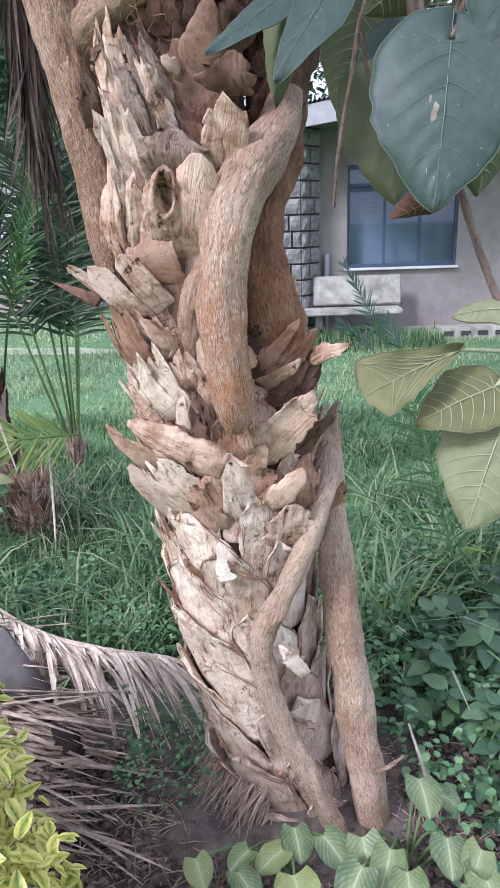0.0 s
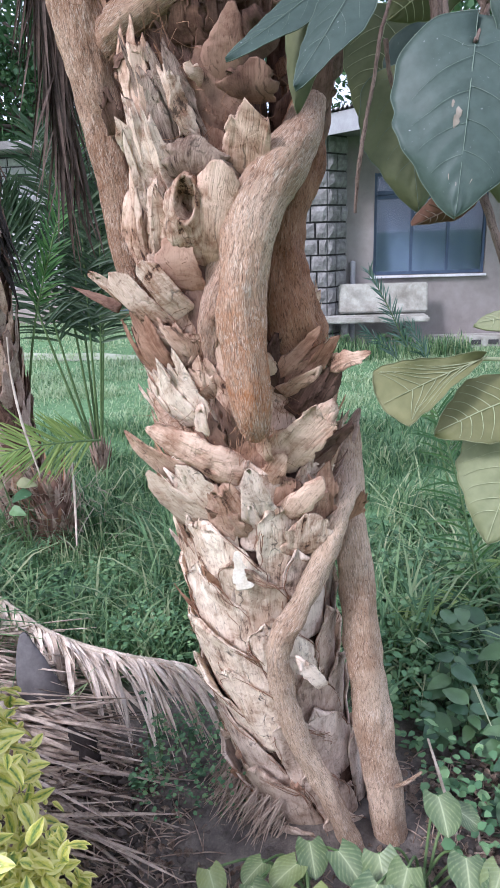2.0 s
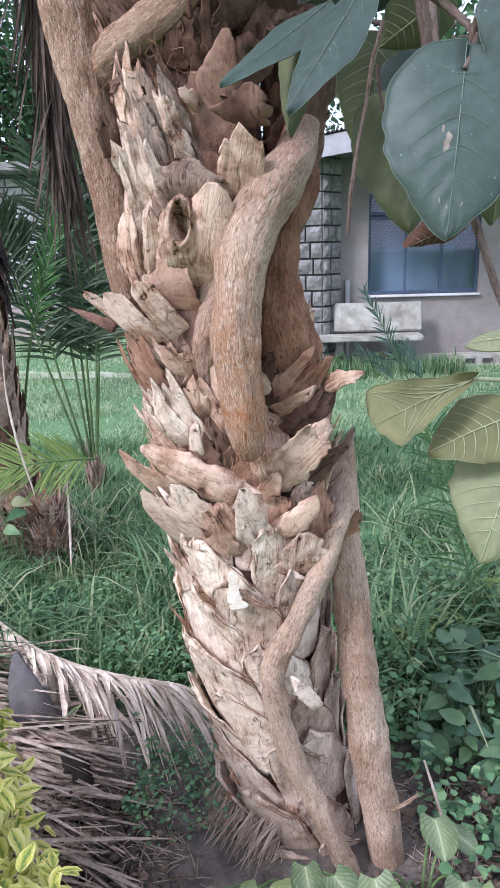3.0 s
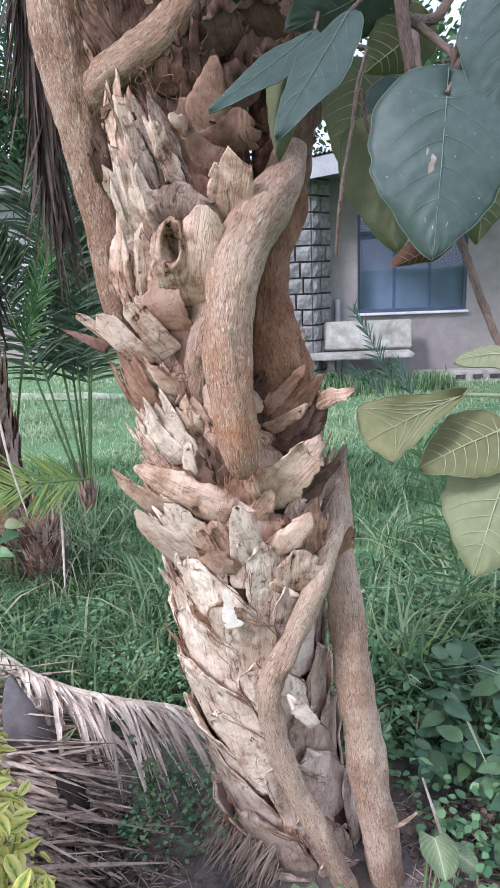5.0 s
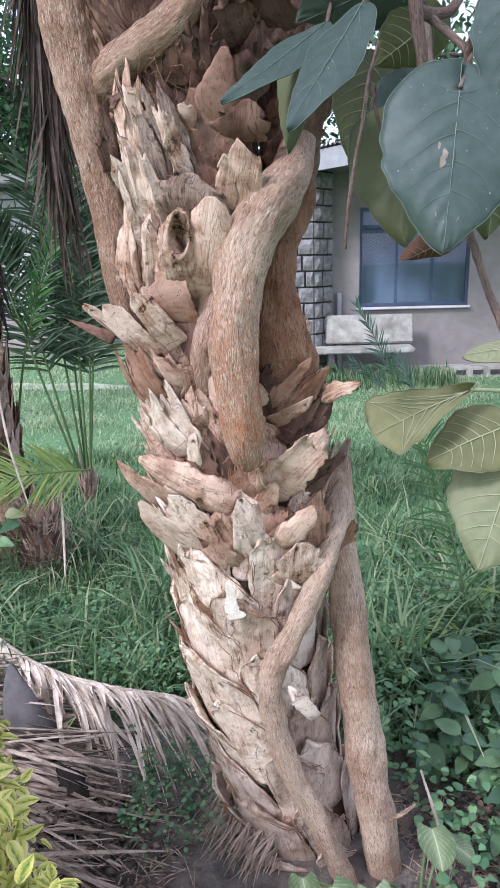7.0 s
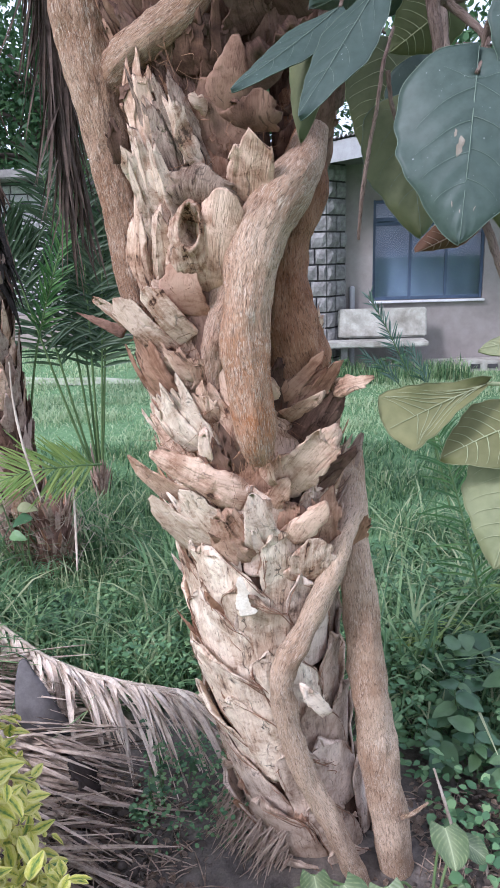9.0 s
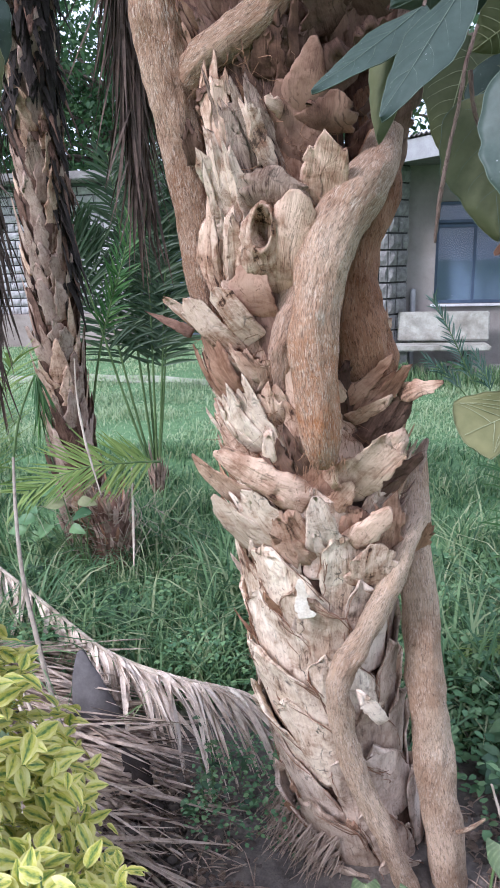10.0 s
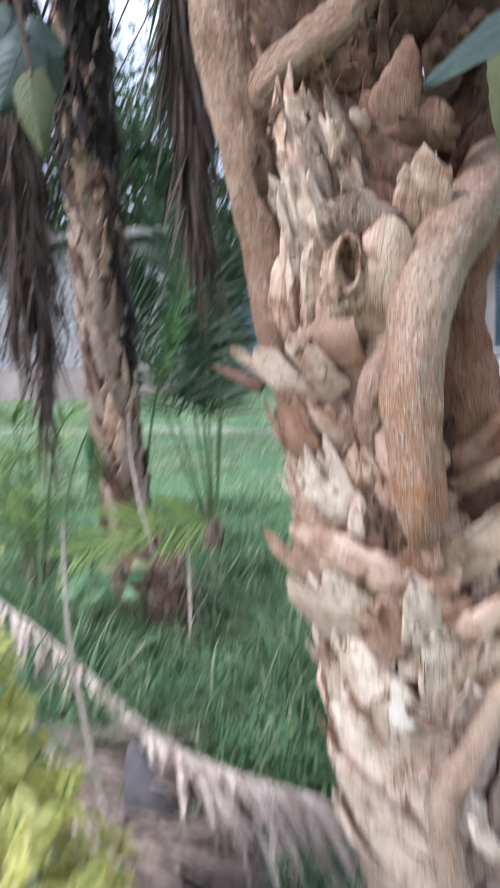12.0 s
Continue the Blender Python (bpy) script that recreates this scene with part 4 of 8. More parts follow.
    f += [[nv * nu + j, nv * nu + (j + 1) % nu, c1] for j in range(nu)] + [[(j + 1) % nu, j, c0] for j in range(nu)]
    world = base + pts[:, :1] * side + pts[:, 1:2] * n + pts[:, 2:3] * up
    return world, f, uv


PALM_TOP = 3.7
palm = thing("palm_tree", (0.07, AXIS_Y, 0), "old leaning palm trunk covered in pale broken leaf bases", "palm tree")
zs = np.linspace(-0.22, PALM_TOP, 60)
part("trunk", mesh_of("trunk", *tube([axis(z) for z in zs], [core_r(z) for z in zs], 150, 90, 0.05, 4, 0.03)), M_CORE, palm, "dark brown fibrous trunk")


def add_boot(mat, label, *args, **kw):
    return part("leaf_base", mesh_of("leaf_base", *boot(*args, **kw)), mat, palm, label)


def add_torn(mat, label, base, tip, width, thick, outward, strips, seed, narrow=0.7, spread=0.45):
    """A leaf base torn along its fibres into ragged strips of unequal length, with gaps between them."""
    base, tip = np.asarray(base, float), np.asarray(tip, float)
    up = tip - base
    H = np.linalg.norm(up)
    up = up / H
    n = unit(np.asarray(outward, float) - up * np.dot(outward, up))
    side = np.cross(up, n)
    r = random.Random(seed)
    bits = []
    for i in range(strips):
        c = (i + 0.5) / strips - 0.5 + r.uniform(-0.4, 0.4) / strips
        b = base + side * width * c + up * H * r.uniform(-0.06, 0.12) + n * r.uniform(-0.006, 0.003)
        t = tip + side * (width * c * narrow + r.uniform(-0.008, 0.008)) - up * H * spread * r.uniform(-0.1, 1.0) ** 3 + n * r.uniform(-0.012, 0.008)
        bits.append(boot(b, t, width / strips * r.uniform(1.3, 2.4), thick * r.uniform(0.5, 1.0), n + side * (0.9 * c + r.uniform(-0.25, 0.25)), narrow=r.uniform(0.55, 1.0), rag=0.6, curl=r.uniform(-0.2, 0.4), seed=seed * 37 + i, nv=32, nu=26, wander=0.45, square=0.8, fibre=1.4, trunk_r=0.4))
    return part("leaf_base", mesh_of("leaf_base", *join(bits)), mat, palm, label)


def ring_boot(z, deg, width, length, lift, thick, mat, seed, narrow=0.42, label="", shear=0.0, **kw):
    """A leaf base on the trunk at height z; deg: 0 faces the lawn's near side, plus goes right."""
    a = radians(deg)
    out = np.array([math.sin(a), -math.cos(a), 0])
    tan = np.array([math.cos(a), math.sin(a), 0])
    b = axis(z) + out * (core_r(z) - 0.012)
    t = axis(z + length) + out * (core_r(z + length) + lift) + tan * shear
    return add_boot(mat, label, b, t, width, thick, out, narrow=narrow, seed=seed, **kw)


# lower trunk: close rows of broad, worn scales that hug the trunk, each one's lip over the foot of the next
def scale_plate(z, deg, width, height, lean, lip, thick, seed, nv=30, nu=26, tip=0.16):
    """A worn leaf base flush with the trunk: foot at height z, its lip rising towards lean (metres sideways)."""
    off = np.random.default_rng(seed).random(3) * 60
    v, u = np.linspace(0, 1, nv)[:, None] * np.ones((1, nu)), np.linspace(-1, 1, nu)[None, :] * np.ones((nv, 1))
    q = np.clip((v - 0.3) / 0.7, 0, 1)
    half = width / 2 * ((1 - tip) * np.sqrt(np.maximum(1 - q ** 1.9, 0)) + tip * (1 - 0.6 * q ** 5))
    edge = fbm(np.stack([v * 4 + off[0], np.sign(u) * 5 + off[1], 0 * u], -1).reshape(-1, 3), seed, 4).reshape(u.shape)
    x = u * half * (1 + 0.13 * edge * np.abs(u)) + lean * v ** 1.6
    torn = fbm(np.stack([x * 38 + off[1], 0 * x + off[2], 0 * x], -1).reshape(-1, 3), seed + 2, 3).reshape(u.shape)
    zz = z + height * v * (1 - 0.10 * np.abs(u) ** 2 * v) + 0.011 * torn * v ** 2
    swell = fbm(np.stack([x * 14 + off[2], zz * 10 + off[0], 0 * x], -1).reshape(-1, 3), seed + 4, 3).reshape(u.shape)
    grain = fbm(np.stack([x * 95 + off[0], zz * 12 + off[1], 0 * x], -1).reshape(-1, 3), seed + 6, 2).reshape(u.shape)
    lift = 0.002 + lip * v ** 1.4 + 0.15 * lip * np.abs(u) ** 3 * v + 0.007 * swell * (0.3 + v) + 0.0014 * grain
    front, back = lift + thick * (0.35 + 0.65 * (1 - np.abs(u) ** 4)) * (1 - 0.55 * v ** 4), lift - 0.001
    pts = []
    for h in (front, back):
        r = np.interp(zz, CORE_Z, CORE_R) + h
        a = radians(deg) + x / 0.185
        pts.append(np.stack([np.interp(zz, AXIS_Z, AXIS_X) + np.sin(a) * r, AXIS_Y - np.cos(a) * r, zz], -1).reshape(-1, 3))
    f = [[k * nu + j, k * nu + j + 1, (k + 1) * nu + j + 1, (k + 1) * nu + j] for k in range(nv - 1) for j in range(nu - 1)]
    m = nv * nu
    rim = [j for j in range(nu)] + [k * nu + nu - 1 for k in range(1, nv)] + [(nv - 1) * nu + j for j in range(nu - 2, -1, -1)] + [k * nu for k in range(nv - 2, 0, -1)]
    n = len(rim)
    f = f + [[q + m for q in reversed(face)] for face in f] + [[rim[(i + 1) % n], rim[i], rim[i] + m, rim[(i + 1) % n] + m] for i in range(n)]
    uv = np.tile(np.stack([x, zz], -1).reshape(-1, 2), (2, 1))
    return np.concatenate(pts), f, uv, pts[0].reshape(nv, nu, 3)


LIPS = []
seed = 100
for row in range(-1, 16):
    for j in range(8):
        seed += 1
        r = random.Random(seed)
        z = -0.20 + 0.140 * row + 0.0165 * j + r.uniform(-0.016, 0.016)
        if z < -0.3:
            continue
        deg = -172 + 45 * (j + 0.5 * (row % 2)) + 4.5 * row + r.uniform(-6, 6)
        deg = (deg + 180) % 360 - 180
        right = 36 < deg < 120
        width, high, lip = r.uniform(0.155, 0.20) * (0.8 if right else 1), r.uniform(0.22, 0.27), r.uniform(0.028, 0.046)
        lean, thick = r.uniform(-0.10, -0.035), r.uniform(0.008, 0.014)
        if z < 0.16 + 0.1 * r.random() or (right and z < 0.8):
            mat = M_BOOT_LOW
        elif z < 0.87:
            mat = (M_SCALE, M_SCALE, M_STUMP, M_SCALE, M_BOOT)[r.randrange(5)]
        else:
            if right and z > 1.0:
                continue
            lip = r.uniform(0.006, 0.032)
            width *= r.uniform(0.6, 1.0)
            # darker materials up here put the shade of the gaps into the fillers
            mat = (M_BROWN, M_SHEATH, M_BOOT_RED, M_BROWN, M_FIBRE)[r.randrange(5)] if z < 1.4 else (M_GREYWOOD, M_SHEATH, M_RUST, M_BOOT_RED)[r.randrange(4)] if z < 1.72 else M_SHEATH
        *data, grid = scale_plate(z, deg, width, high, lean, lip, thick, seed)
        part("leaf_base", mesh_of("leaf_base", *data), mat, palm)
        if -100 < deg < 75 and z < 0.87:
            LIPS.append(grid)
# thin flakes and splinters left along the lips of the scales
for k in range(34):
    r = random.Random(8000 + k)
    g = LIPS[r.randrange(len(LIPS))]
    i, j = r.randrange(14, 28), r.choice((0, 1, 2, 23, 24, 25))
    b = g[i, j] + (0, 0.004, -0.02)
    L = r.uniform(0.035, 0.10)
    t = b + np.array([r.uniform(-0.6, 0.1) * L, r.uniform(-0.12, 0.0) * L, L])
    add_boot(r.choice((M_BOOT, M_BOOT_LOW, M_BROWN, M_BOOT_RED, M_FIBRE)), "", b, t, r.uniform(0.010, 0.036), r.uniform(0.003, 0.006), (0, -1, 0.1), narrow=r.uniform(0.2, 0.7), rag=r.uniform(0.15, 0.4), curl=r.uniform(0.0, 0.5), seed=8000 + k, nv=14, nu=16, wander=0.35, trunk_r=0.5)

# back of the middle and upper trunk
for k in range(46):
    r = random.Random(500 + k)
    z = 0.84 + 0.036 * k
    deg = 180 + ((k * 137.5) % 140) - 70 if z < 1.2 else 180 + ((k * 137.5) % 130) - 65
    ring_boot(z, deg, r.uniform(0.11, 0.17), r.uniform(0.16, 0.26), r.uniform(0.04, 0.13) if z < 1.2 else r.uniform(0.0, 0.03), r.uniform(0.025, 0.04) if z < 1.2 else 0.015, r.choice((M_BOOT, M_BOOT_RED, M_GREYWOOD)), 600 + k,
              narrow=r.uniform(0.4, 0.7), rag=r.uniform(0.1, 0.25), bend=r.uniform(0.0, 0.2))

FRONT, LEFT, RIGHT = (0, -1, 0.1), (-0.75, -0.65, 0.1), (0.7, -0.7, 0.1)

# middle trunk: torn bases that stand out, round the foot of the front stem
add_boot(M_STUMP, "bleached split leaf base", (-0.213, 1.455, 1.327), (-0.321, 1.43, 1.469), 0.052, 0.022, (-0.35, -0.85, 0.4), narrow=0.95, rag=0.05, seed=15, curl=0.0, wander=0.06, nv=44, nu=44, trunk_r=0.6, square=1.0, bulge=0.15, fibre=0.4)
add_boot(M_STUMP, "bleached split leaf base", (-0.183, 1.45, 1.371), (-0.261, 1.425, 1.483), 0.052, 0.022, (-0.3, -0.9, 0.35), narrow=0.95, rag=0.08, seed=16, curl=0.0, wander=0.06, nv=44, nu=44, trunk_r=0.6, square=1.0, bulge=0.15, fibre=0.4)
add_boot(M_STUMP, "", (-0.267, 1.46, 1.376), (-0.367, 1.44, 1.466), 0.026, 0.016, (-0.4, -0.8, 0.3), narrow=0.8, rag=0.1, seed=17, square=1.0, wander=0.06, bulge=0.15)
add_boot(M_SHEATH, "", (-0.335, 1.5, 1.396), (-0.437, 1.54, 1.43), 0.029, 0.012, (-0.3, -0.8, 0.5), narrow=0.15, rag=0.3, seed=18)
add_boot(M_STUMP, "", (-0.209, 1.46, 1.458), (-0.253, 1.45, 1.492), 0.034, 0.02, (-0.2, -0.9, 0.3), narrow=0.7, rag=0.15, seed=161)
add_torn(M_BOOT_RED, "", (-0.248, 1.475, 1.239), (-0.307, 1.475, 1.386), 0.104, 0.025, LEFT, 5, 180, narrow=0.75, spread=0.35)
add_torn(M_BROWN, "", (-0.197, 1.46, 1.28), (-0.262, 1.455, 1.38), 0.070, 0.02, (-0.5, -0.8, 0.1), 4, 181, narrow=0.7, spread=0.35)
add_torn(M_SHEATH, "", (-0.265, 1.5, 1.234), (-0.304, 1.52, 1.335), 0.060, 0.025, LEFT, 4, 19, narrow=0.7, spread=0.35)
add_torn(M_SCALE, "", (-0.162, 1.455, 1.131), (-0.234, 1.45, 1.271), 0.095, 0.02, (-0.4, -0.9, 0.05), 4, 20, narrow=0.7, spread=0.35)
add_torn(M_SCALE, "", (-0.227, 1.475, 1.139), (-0.26, 1.47, 1.26), 0.061, 0.018, (-0.7, -0.7, 0), 3, 21, narrow=0.5, spread=0.35)
add_torn(M_BROWN, "", (-0.151, 1.455, 1.195), (-0.169, 1.45, 1.293), 0.061, 0.022, FRONT, 3, 23, narrow=0.6, spread=0.35)
add_torn(M_BROWN, "", (-0.184, 1.465, 1.256), (-0.193, 1.46, 1.352), 0.066, 0.022, FRONT, 4, 24, narrow=0.7, spread=0.35)
add_boot(M_PALE, "bleached curved chip", (-0.164, 1.44, 1.112), (-0.158, 1.42, 1.205), 0.03, 0.012, (-0.2, -1, 0.1), narrow=0.85, rag=0.06, seed=22, bend=0.02, wander=0.1, square=0.6)
add_torn(M_SHEATH, "dark fibre mat", (-0.098, 1.455, 1.073), (-0.136, 1.45, 1.18), 0.109, 0.02, FRONT, 5, 25, narrow=0.9, spread=0.35)
add_boot(M_BROWN, "rolled fibrous rim", (-0.079, 1.435, 1.029), (-0.27, 1.45, 1.136), 0.075, 0.034, (-0.15, -1, 0.2), narrow=0.8, rag=0.12, seed=301, fibre=1.8, bulge=0.9, trunk_r=0.35, wander=0.12, nv=50, nu=50, solid=0.6)
add_boot(M_BROWN, "", (-0.209, 1.48, 0.99), (-0.339, 1.475, 1.136), 0.115, 0.022, LEFT, narrow=0.2, rag=0.12, curl=0.5, seed=1, wander=0.15)
add_boot(M_SCALE, "", (-0.18, 1.47, 0.889), (-0.29, 1.475, 1.036), 0.115, 0.018, (-0.6, -0.8, 0.05), narrow=0.45, rag=0.08, seed=2, wander=0.12)
add_boot(M_SCALE, "", (-0.121, 1.46, 0.902), (-0.218, 1.455, 1.05), 0.124, 0.018, (-0.3, -0.95, 0.05), narrow=0.5, rag=0.08, seed=3, trunk_r=0.25, wander=0.14, nv=44, nu=50)
add_torn(M_BROWN, "", (-0.094, 1.455, 0.869), (-0.127, 1.445, 1.011), 0.089, 0.018, (-0.1, -1, 0.05), 3, 4, narrow=0.35, spread=0.35)
add_boot(M_PALE, "bleached leaf base", (-0.036, 1.445, 0.903), (-0.062, 1.405, 1.067), 0.085, 0.024, FRONT, narrow=0.5, rag=0.08, seed=5, bend=0.05, trunk_r=0.4, wander=0.12, nv=44, nu=44, square=0.7)
add_torn(M_BOOT_RED, "", (0.04, 1.475, 0.894), (0.062, 1.465, 1.039), 0.149, 0.02, (0.2, -1, 0.1), 5, 6, narrow=0.8, spread=0.35)
add_boot(M_BROWN, "rolled brown leaf base", (0.013, 1.445, 0.926), (0.1, 1.42, 1.044), 0.058, 0.03, (0.25, -1, 0.1), narrow=0.75, rag=0.08, seed=7, bulge=0.7, trunk_r=0.5, wander=0.12, solid=0.5, square=0.5)
add_boot(M_STUMP, "leaf base split by upright cracks", (0.056, 1.465, 0.818), (0.068, 1.445, 0.945), 0.115, 0.022, (0.3, -1, 0), narrow=0.85, rag=0.05, seed=8, fibre=2.2, trunk_r=0.24, nv=46, nu=56)
add_boot(M_BROWN, "torn brown leaf base", (-0.013, 1.445, 1.043), (0.131, 1.425, 1.209), 0.111, 0.03, (0.2, -1, -0.1), narrow=0.6, rag=0.18, curl=0.7, seed=9, fibre=1.6, nv=46, nu=50, wander=0.2, square=0.4)
add_torn(M_SHEATH, "", (0.026, 1.475, 1.032), (0.132, 1.47, 1.13), 0.109, 0.02, (0.45, -0.9, 0), 5, 10, narrow=0.6, spread=0.35)
add_boot(M_BROWN, "", (0.098, 1.47, 1.266), (0.181, 1.45, 1.288), 0.041, 0.022, (0.3, -0.95, 0.3), narrow=0.7, rag=0.25, seed=11)
add_torn(M_BOOT_RED, "", (-0.002, 1.465, 1.206), (0.1, 1.45, 1.322), 0.083, 0.025, (0.2, -1, 0), 4, 12, narrow=0.35, spread=0.35)
add_boot(M_BROWN, "", (0.01, 1.45, 1.201), (0.096, 1.44, 1.278), 0.040, 0.014, (0.2, -1, -0.2), narrow=0.5, rag=0.25, seed=13, curl=0.6)
add_torn(M_SHEATH, "", (0.059, 1.49, 1.134), (0.125, 1.49, 1.253), 0.109, 0.02, (0.5, -0.85, 0), 5, 14, narrow=0.7, spread=0.35)
add_torn(M_SHEATH, "", (-0.018, 1.47, 1.197), (0.004, 1.46, 1.325), 0.089, 0.02, FRONT, 4, 141, narrow=0.7, spread=0.35)
add_boot(M_BROWN, "", (-0.012, 1.45, 1.24), (-0.022, 1.44, 1.303), 0.040, 0.014, FRONT, narrow=0.5, rag=0.3, seed=142)
add_boot(M_BROWN, "", (-0.019, 1.405, 1.069), (-0.025, 1.395, 1.133), 0.020, 0.01, FRONT, narrow=0.7, rag=0.1, seed=27, nv=14, nu=14)
add_boot(M_BROWN, "", (-0.037, 1.44, 1.012), (0.015, 1.43, 1.08), 0.060, 0.018, (0.1, -1, 0.1), narrow=0.6, rag=0.2, seed=26)
add_boot(M_FIBRE, "brown fibre tuft", (0.168, 1.59, 0.836), (0.197, 1.59, 0.939), 0.070, 0.012, RIGHT, narrow=0.9, rag=0.5, seed=28, fibre=2.0)
# upper trunk: weathered stumps of broken stalks
add_torn(M_GREYWOOD, "grey cracked stump", (-0.148, 1.485, 1.627), (-0.223, 1.435, 1.859), 0.118, 0.036, FRONT, 7, 45, narrow=0.7, spread=0.5)
add_torn(M_STUMP, "", (-0.151, 1.435, 1.699), (-0.195, 1.415, 1.818), 0.040, 0.02, FRONT, 3, 46, narrow=0.55, spread=0.45)
add_torn(M_STUMP, "bleached torn stump", (-0.213, 1.466, 1.568), (-0.255, 1.42, 1.757), 0.085, 0.026, FRONT, 6, 42, narrow=0.75, spread=0.5)
add_boot(M_STUMP, "bleached splinter", (-0.262, 1.435, 1.677), (-0.29, 1.42, 1.754), 0.034, 0.014, FRONT, narrow=0.4, rag=0.3, seed=43, fibre=1.4)
add_torn(M_BROWN, "", (-0.244, 1.455, 1.718), (-0.256, 1.445, 1.877), 0.062, 0.022, FRONT, 4, 44, narrow=0.5, spread=0.45)
add_torn(M_STUMP, "", (-0.239, 1.469, 1.449), (-0.234, 1.43, 1.638), 0.070, 0.03, (-0.2, -1, 0), 4, 47, narrow=0.8, spread=0.3)
add_torn(M_BROWN, "", (-0.287, 1.493, 1.46), (-0.275, 1.46, 1.644), 0.050, 0.026, (-0.4, -1, 0), 4, 48, narrow=0.8, spread=0.35)
add_boot(M_STUMP, "hollow weathered stump with a dark hole", (-0.177, 1.445, 1.483), (-0.156, 1.405, 1.642), 0.115, 0.05, (-0.05, -1, 0.1), narrow=0.6, rag=0.07, curl=0.0, bulge=1.0, seed=40, fibre=1.0, nv=90, nu=100, solid=1.0, wander=0.12, dent=(0.004, 0.128, 0.017, 0.036, 0.10))
add_boot(M_BROWN, "smooth striped stump", (-0.123, 1.464, 1.466), (-0.09, 1.405, 1.664), 0.115, 0.055, (0.15, -1, 0.1), narrow=0.75, rag=0.06, bulge=1.0, seed=41, fibre=0.9, nv=56, nu=60, solid=1.0, wander=0.12, square=0.45)
add_boot(M_GREYWOOD, "grey fibrous cap over the hole", (-0.15, 1.42, 1.627), (-0.132, 1.42, 1.706), 0.142, 0.045, (0.0, -1, 0.4), narrow=0.7, rag=0.12, seed=321, fibre=1.8, bulge=1.0, solid=0.8)
add_boot(M_BROWN, "brown cupped stump", (-0.06, 1.475, 1.592), (-0.04, 1.41, 1.735), 0.10, 0.045, (0.15, -1, 0.1), narrow=0.85, rag=0.5, seed=49, curl=0.3, fibre=1.6, nv=46, nu=50, square=0.75, solid=0.4, bulge=0.9)
add_boot(M_RUST, "smooth rust-brown sheath", (-0.141, 1.485, 1.692), (-0.11, 1.465, 1.849), 0.166, 0.025, FRONT, narrow=0.75, rag=0.15, seed=50, fibre=0.5, wander=0.15)
add_boot(M_RUST, "rust-brown triangular sheath", (-0.099, 1.465, 1.784), (-0.066, 1.425, 1.928), 0.106, 0.03, FRONT, narrow=0.3, rag=0.12, seed=51, fibre=0.7, wander=0.12, solid=0.5)
add_boot(M_RUST, "", (-0.044, 1.46, 1.762), (-0.041, 1.445, 1.836), 0.113, 0.03, FRONT, narrow=0.7, rag=0.25, seed=54, fibre=1.2)
add_boot(M_BROWN, "", (-0.117, 1.45, 1.804), (-0.158, 1.425, 1.82), 0.030, 0.018, FRONT, narrow=0.8, rag=0.12, seed=52, nv=16, nu=18)
add_torn(M_RUST, "", (-0.134, 1.47, 1.852), (-0.126, 1.45, 1.965), 0.085, 0.02, FRONT, 4, 59, narrow=0.8, spread=0.35)
add_boot(M_SKIN, "smooth salmon-brown skin below the hole", (-0.199, 1.45, 1.423), (-0.176, 1.41, 1.542), 0.115, 0.012, (-0.1, -1, 0.1), narrow=0.5, rag=0.1, seed=320, fibre=0.3, trunk_r=0.25, wander=0.1, bend=0.0)
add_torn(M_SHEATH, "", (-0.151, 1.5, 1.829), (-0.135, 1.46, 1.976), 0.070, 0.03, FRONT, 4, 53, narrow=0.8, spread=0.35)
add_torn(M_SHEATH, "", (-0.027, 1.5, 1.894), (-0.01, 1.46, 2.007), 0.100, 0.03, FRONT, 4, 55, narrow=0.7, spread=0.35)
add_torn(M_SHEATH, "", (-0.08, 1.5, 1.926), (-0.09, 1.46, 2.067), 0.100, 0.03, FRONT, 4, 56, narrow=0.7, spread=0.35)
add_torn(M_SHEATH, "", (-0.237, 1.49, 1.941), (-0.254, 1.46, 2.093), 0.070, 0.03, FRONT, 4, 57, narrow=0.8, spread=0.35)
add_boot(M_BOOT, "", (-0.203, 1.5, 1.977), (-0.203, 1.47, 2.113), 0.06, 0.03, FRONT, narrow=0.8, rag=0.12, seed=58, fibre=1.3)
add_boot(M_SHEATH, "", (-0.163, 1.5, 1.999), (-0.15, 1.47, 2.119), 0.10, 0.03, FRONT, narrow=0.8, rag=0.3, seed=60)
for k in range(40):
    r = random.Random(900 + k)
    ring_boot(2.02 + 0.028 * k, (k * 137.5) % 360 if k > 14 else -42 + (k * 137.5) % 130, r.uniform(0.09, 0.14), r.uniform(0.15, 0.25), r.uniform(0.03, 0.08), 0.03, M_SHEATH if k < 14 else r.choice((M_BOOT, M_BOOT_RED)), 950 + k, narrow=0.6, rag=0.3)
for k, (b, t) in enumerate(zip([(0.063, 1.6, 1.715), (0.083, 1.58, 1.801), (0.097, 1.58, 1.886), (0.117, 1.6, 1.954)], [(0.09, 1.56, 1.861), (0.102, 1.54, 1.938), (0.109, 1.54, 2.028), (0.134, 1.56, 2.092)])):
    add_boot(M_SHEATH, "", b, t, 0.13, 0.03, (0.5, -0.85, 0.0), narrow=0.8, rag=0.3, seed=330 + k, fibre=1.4)
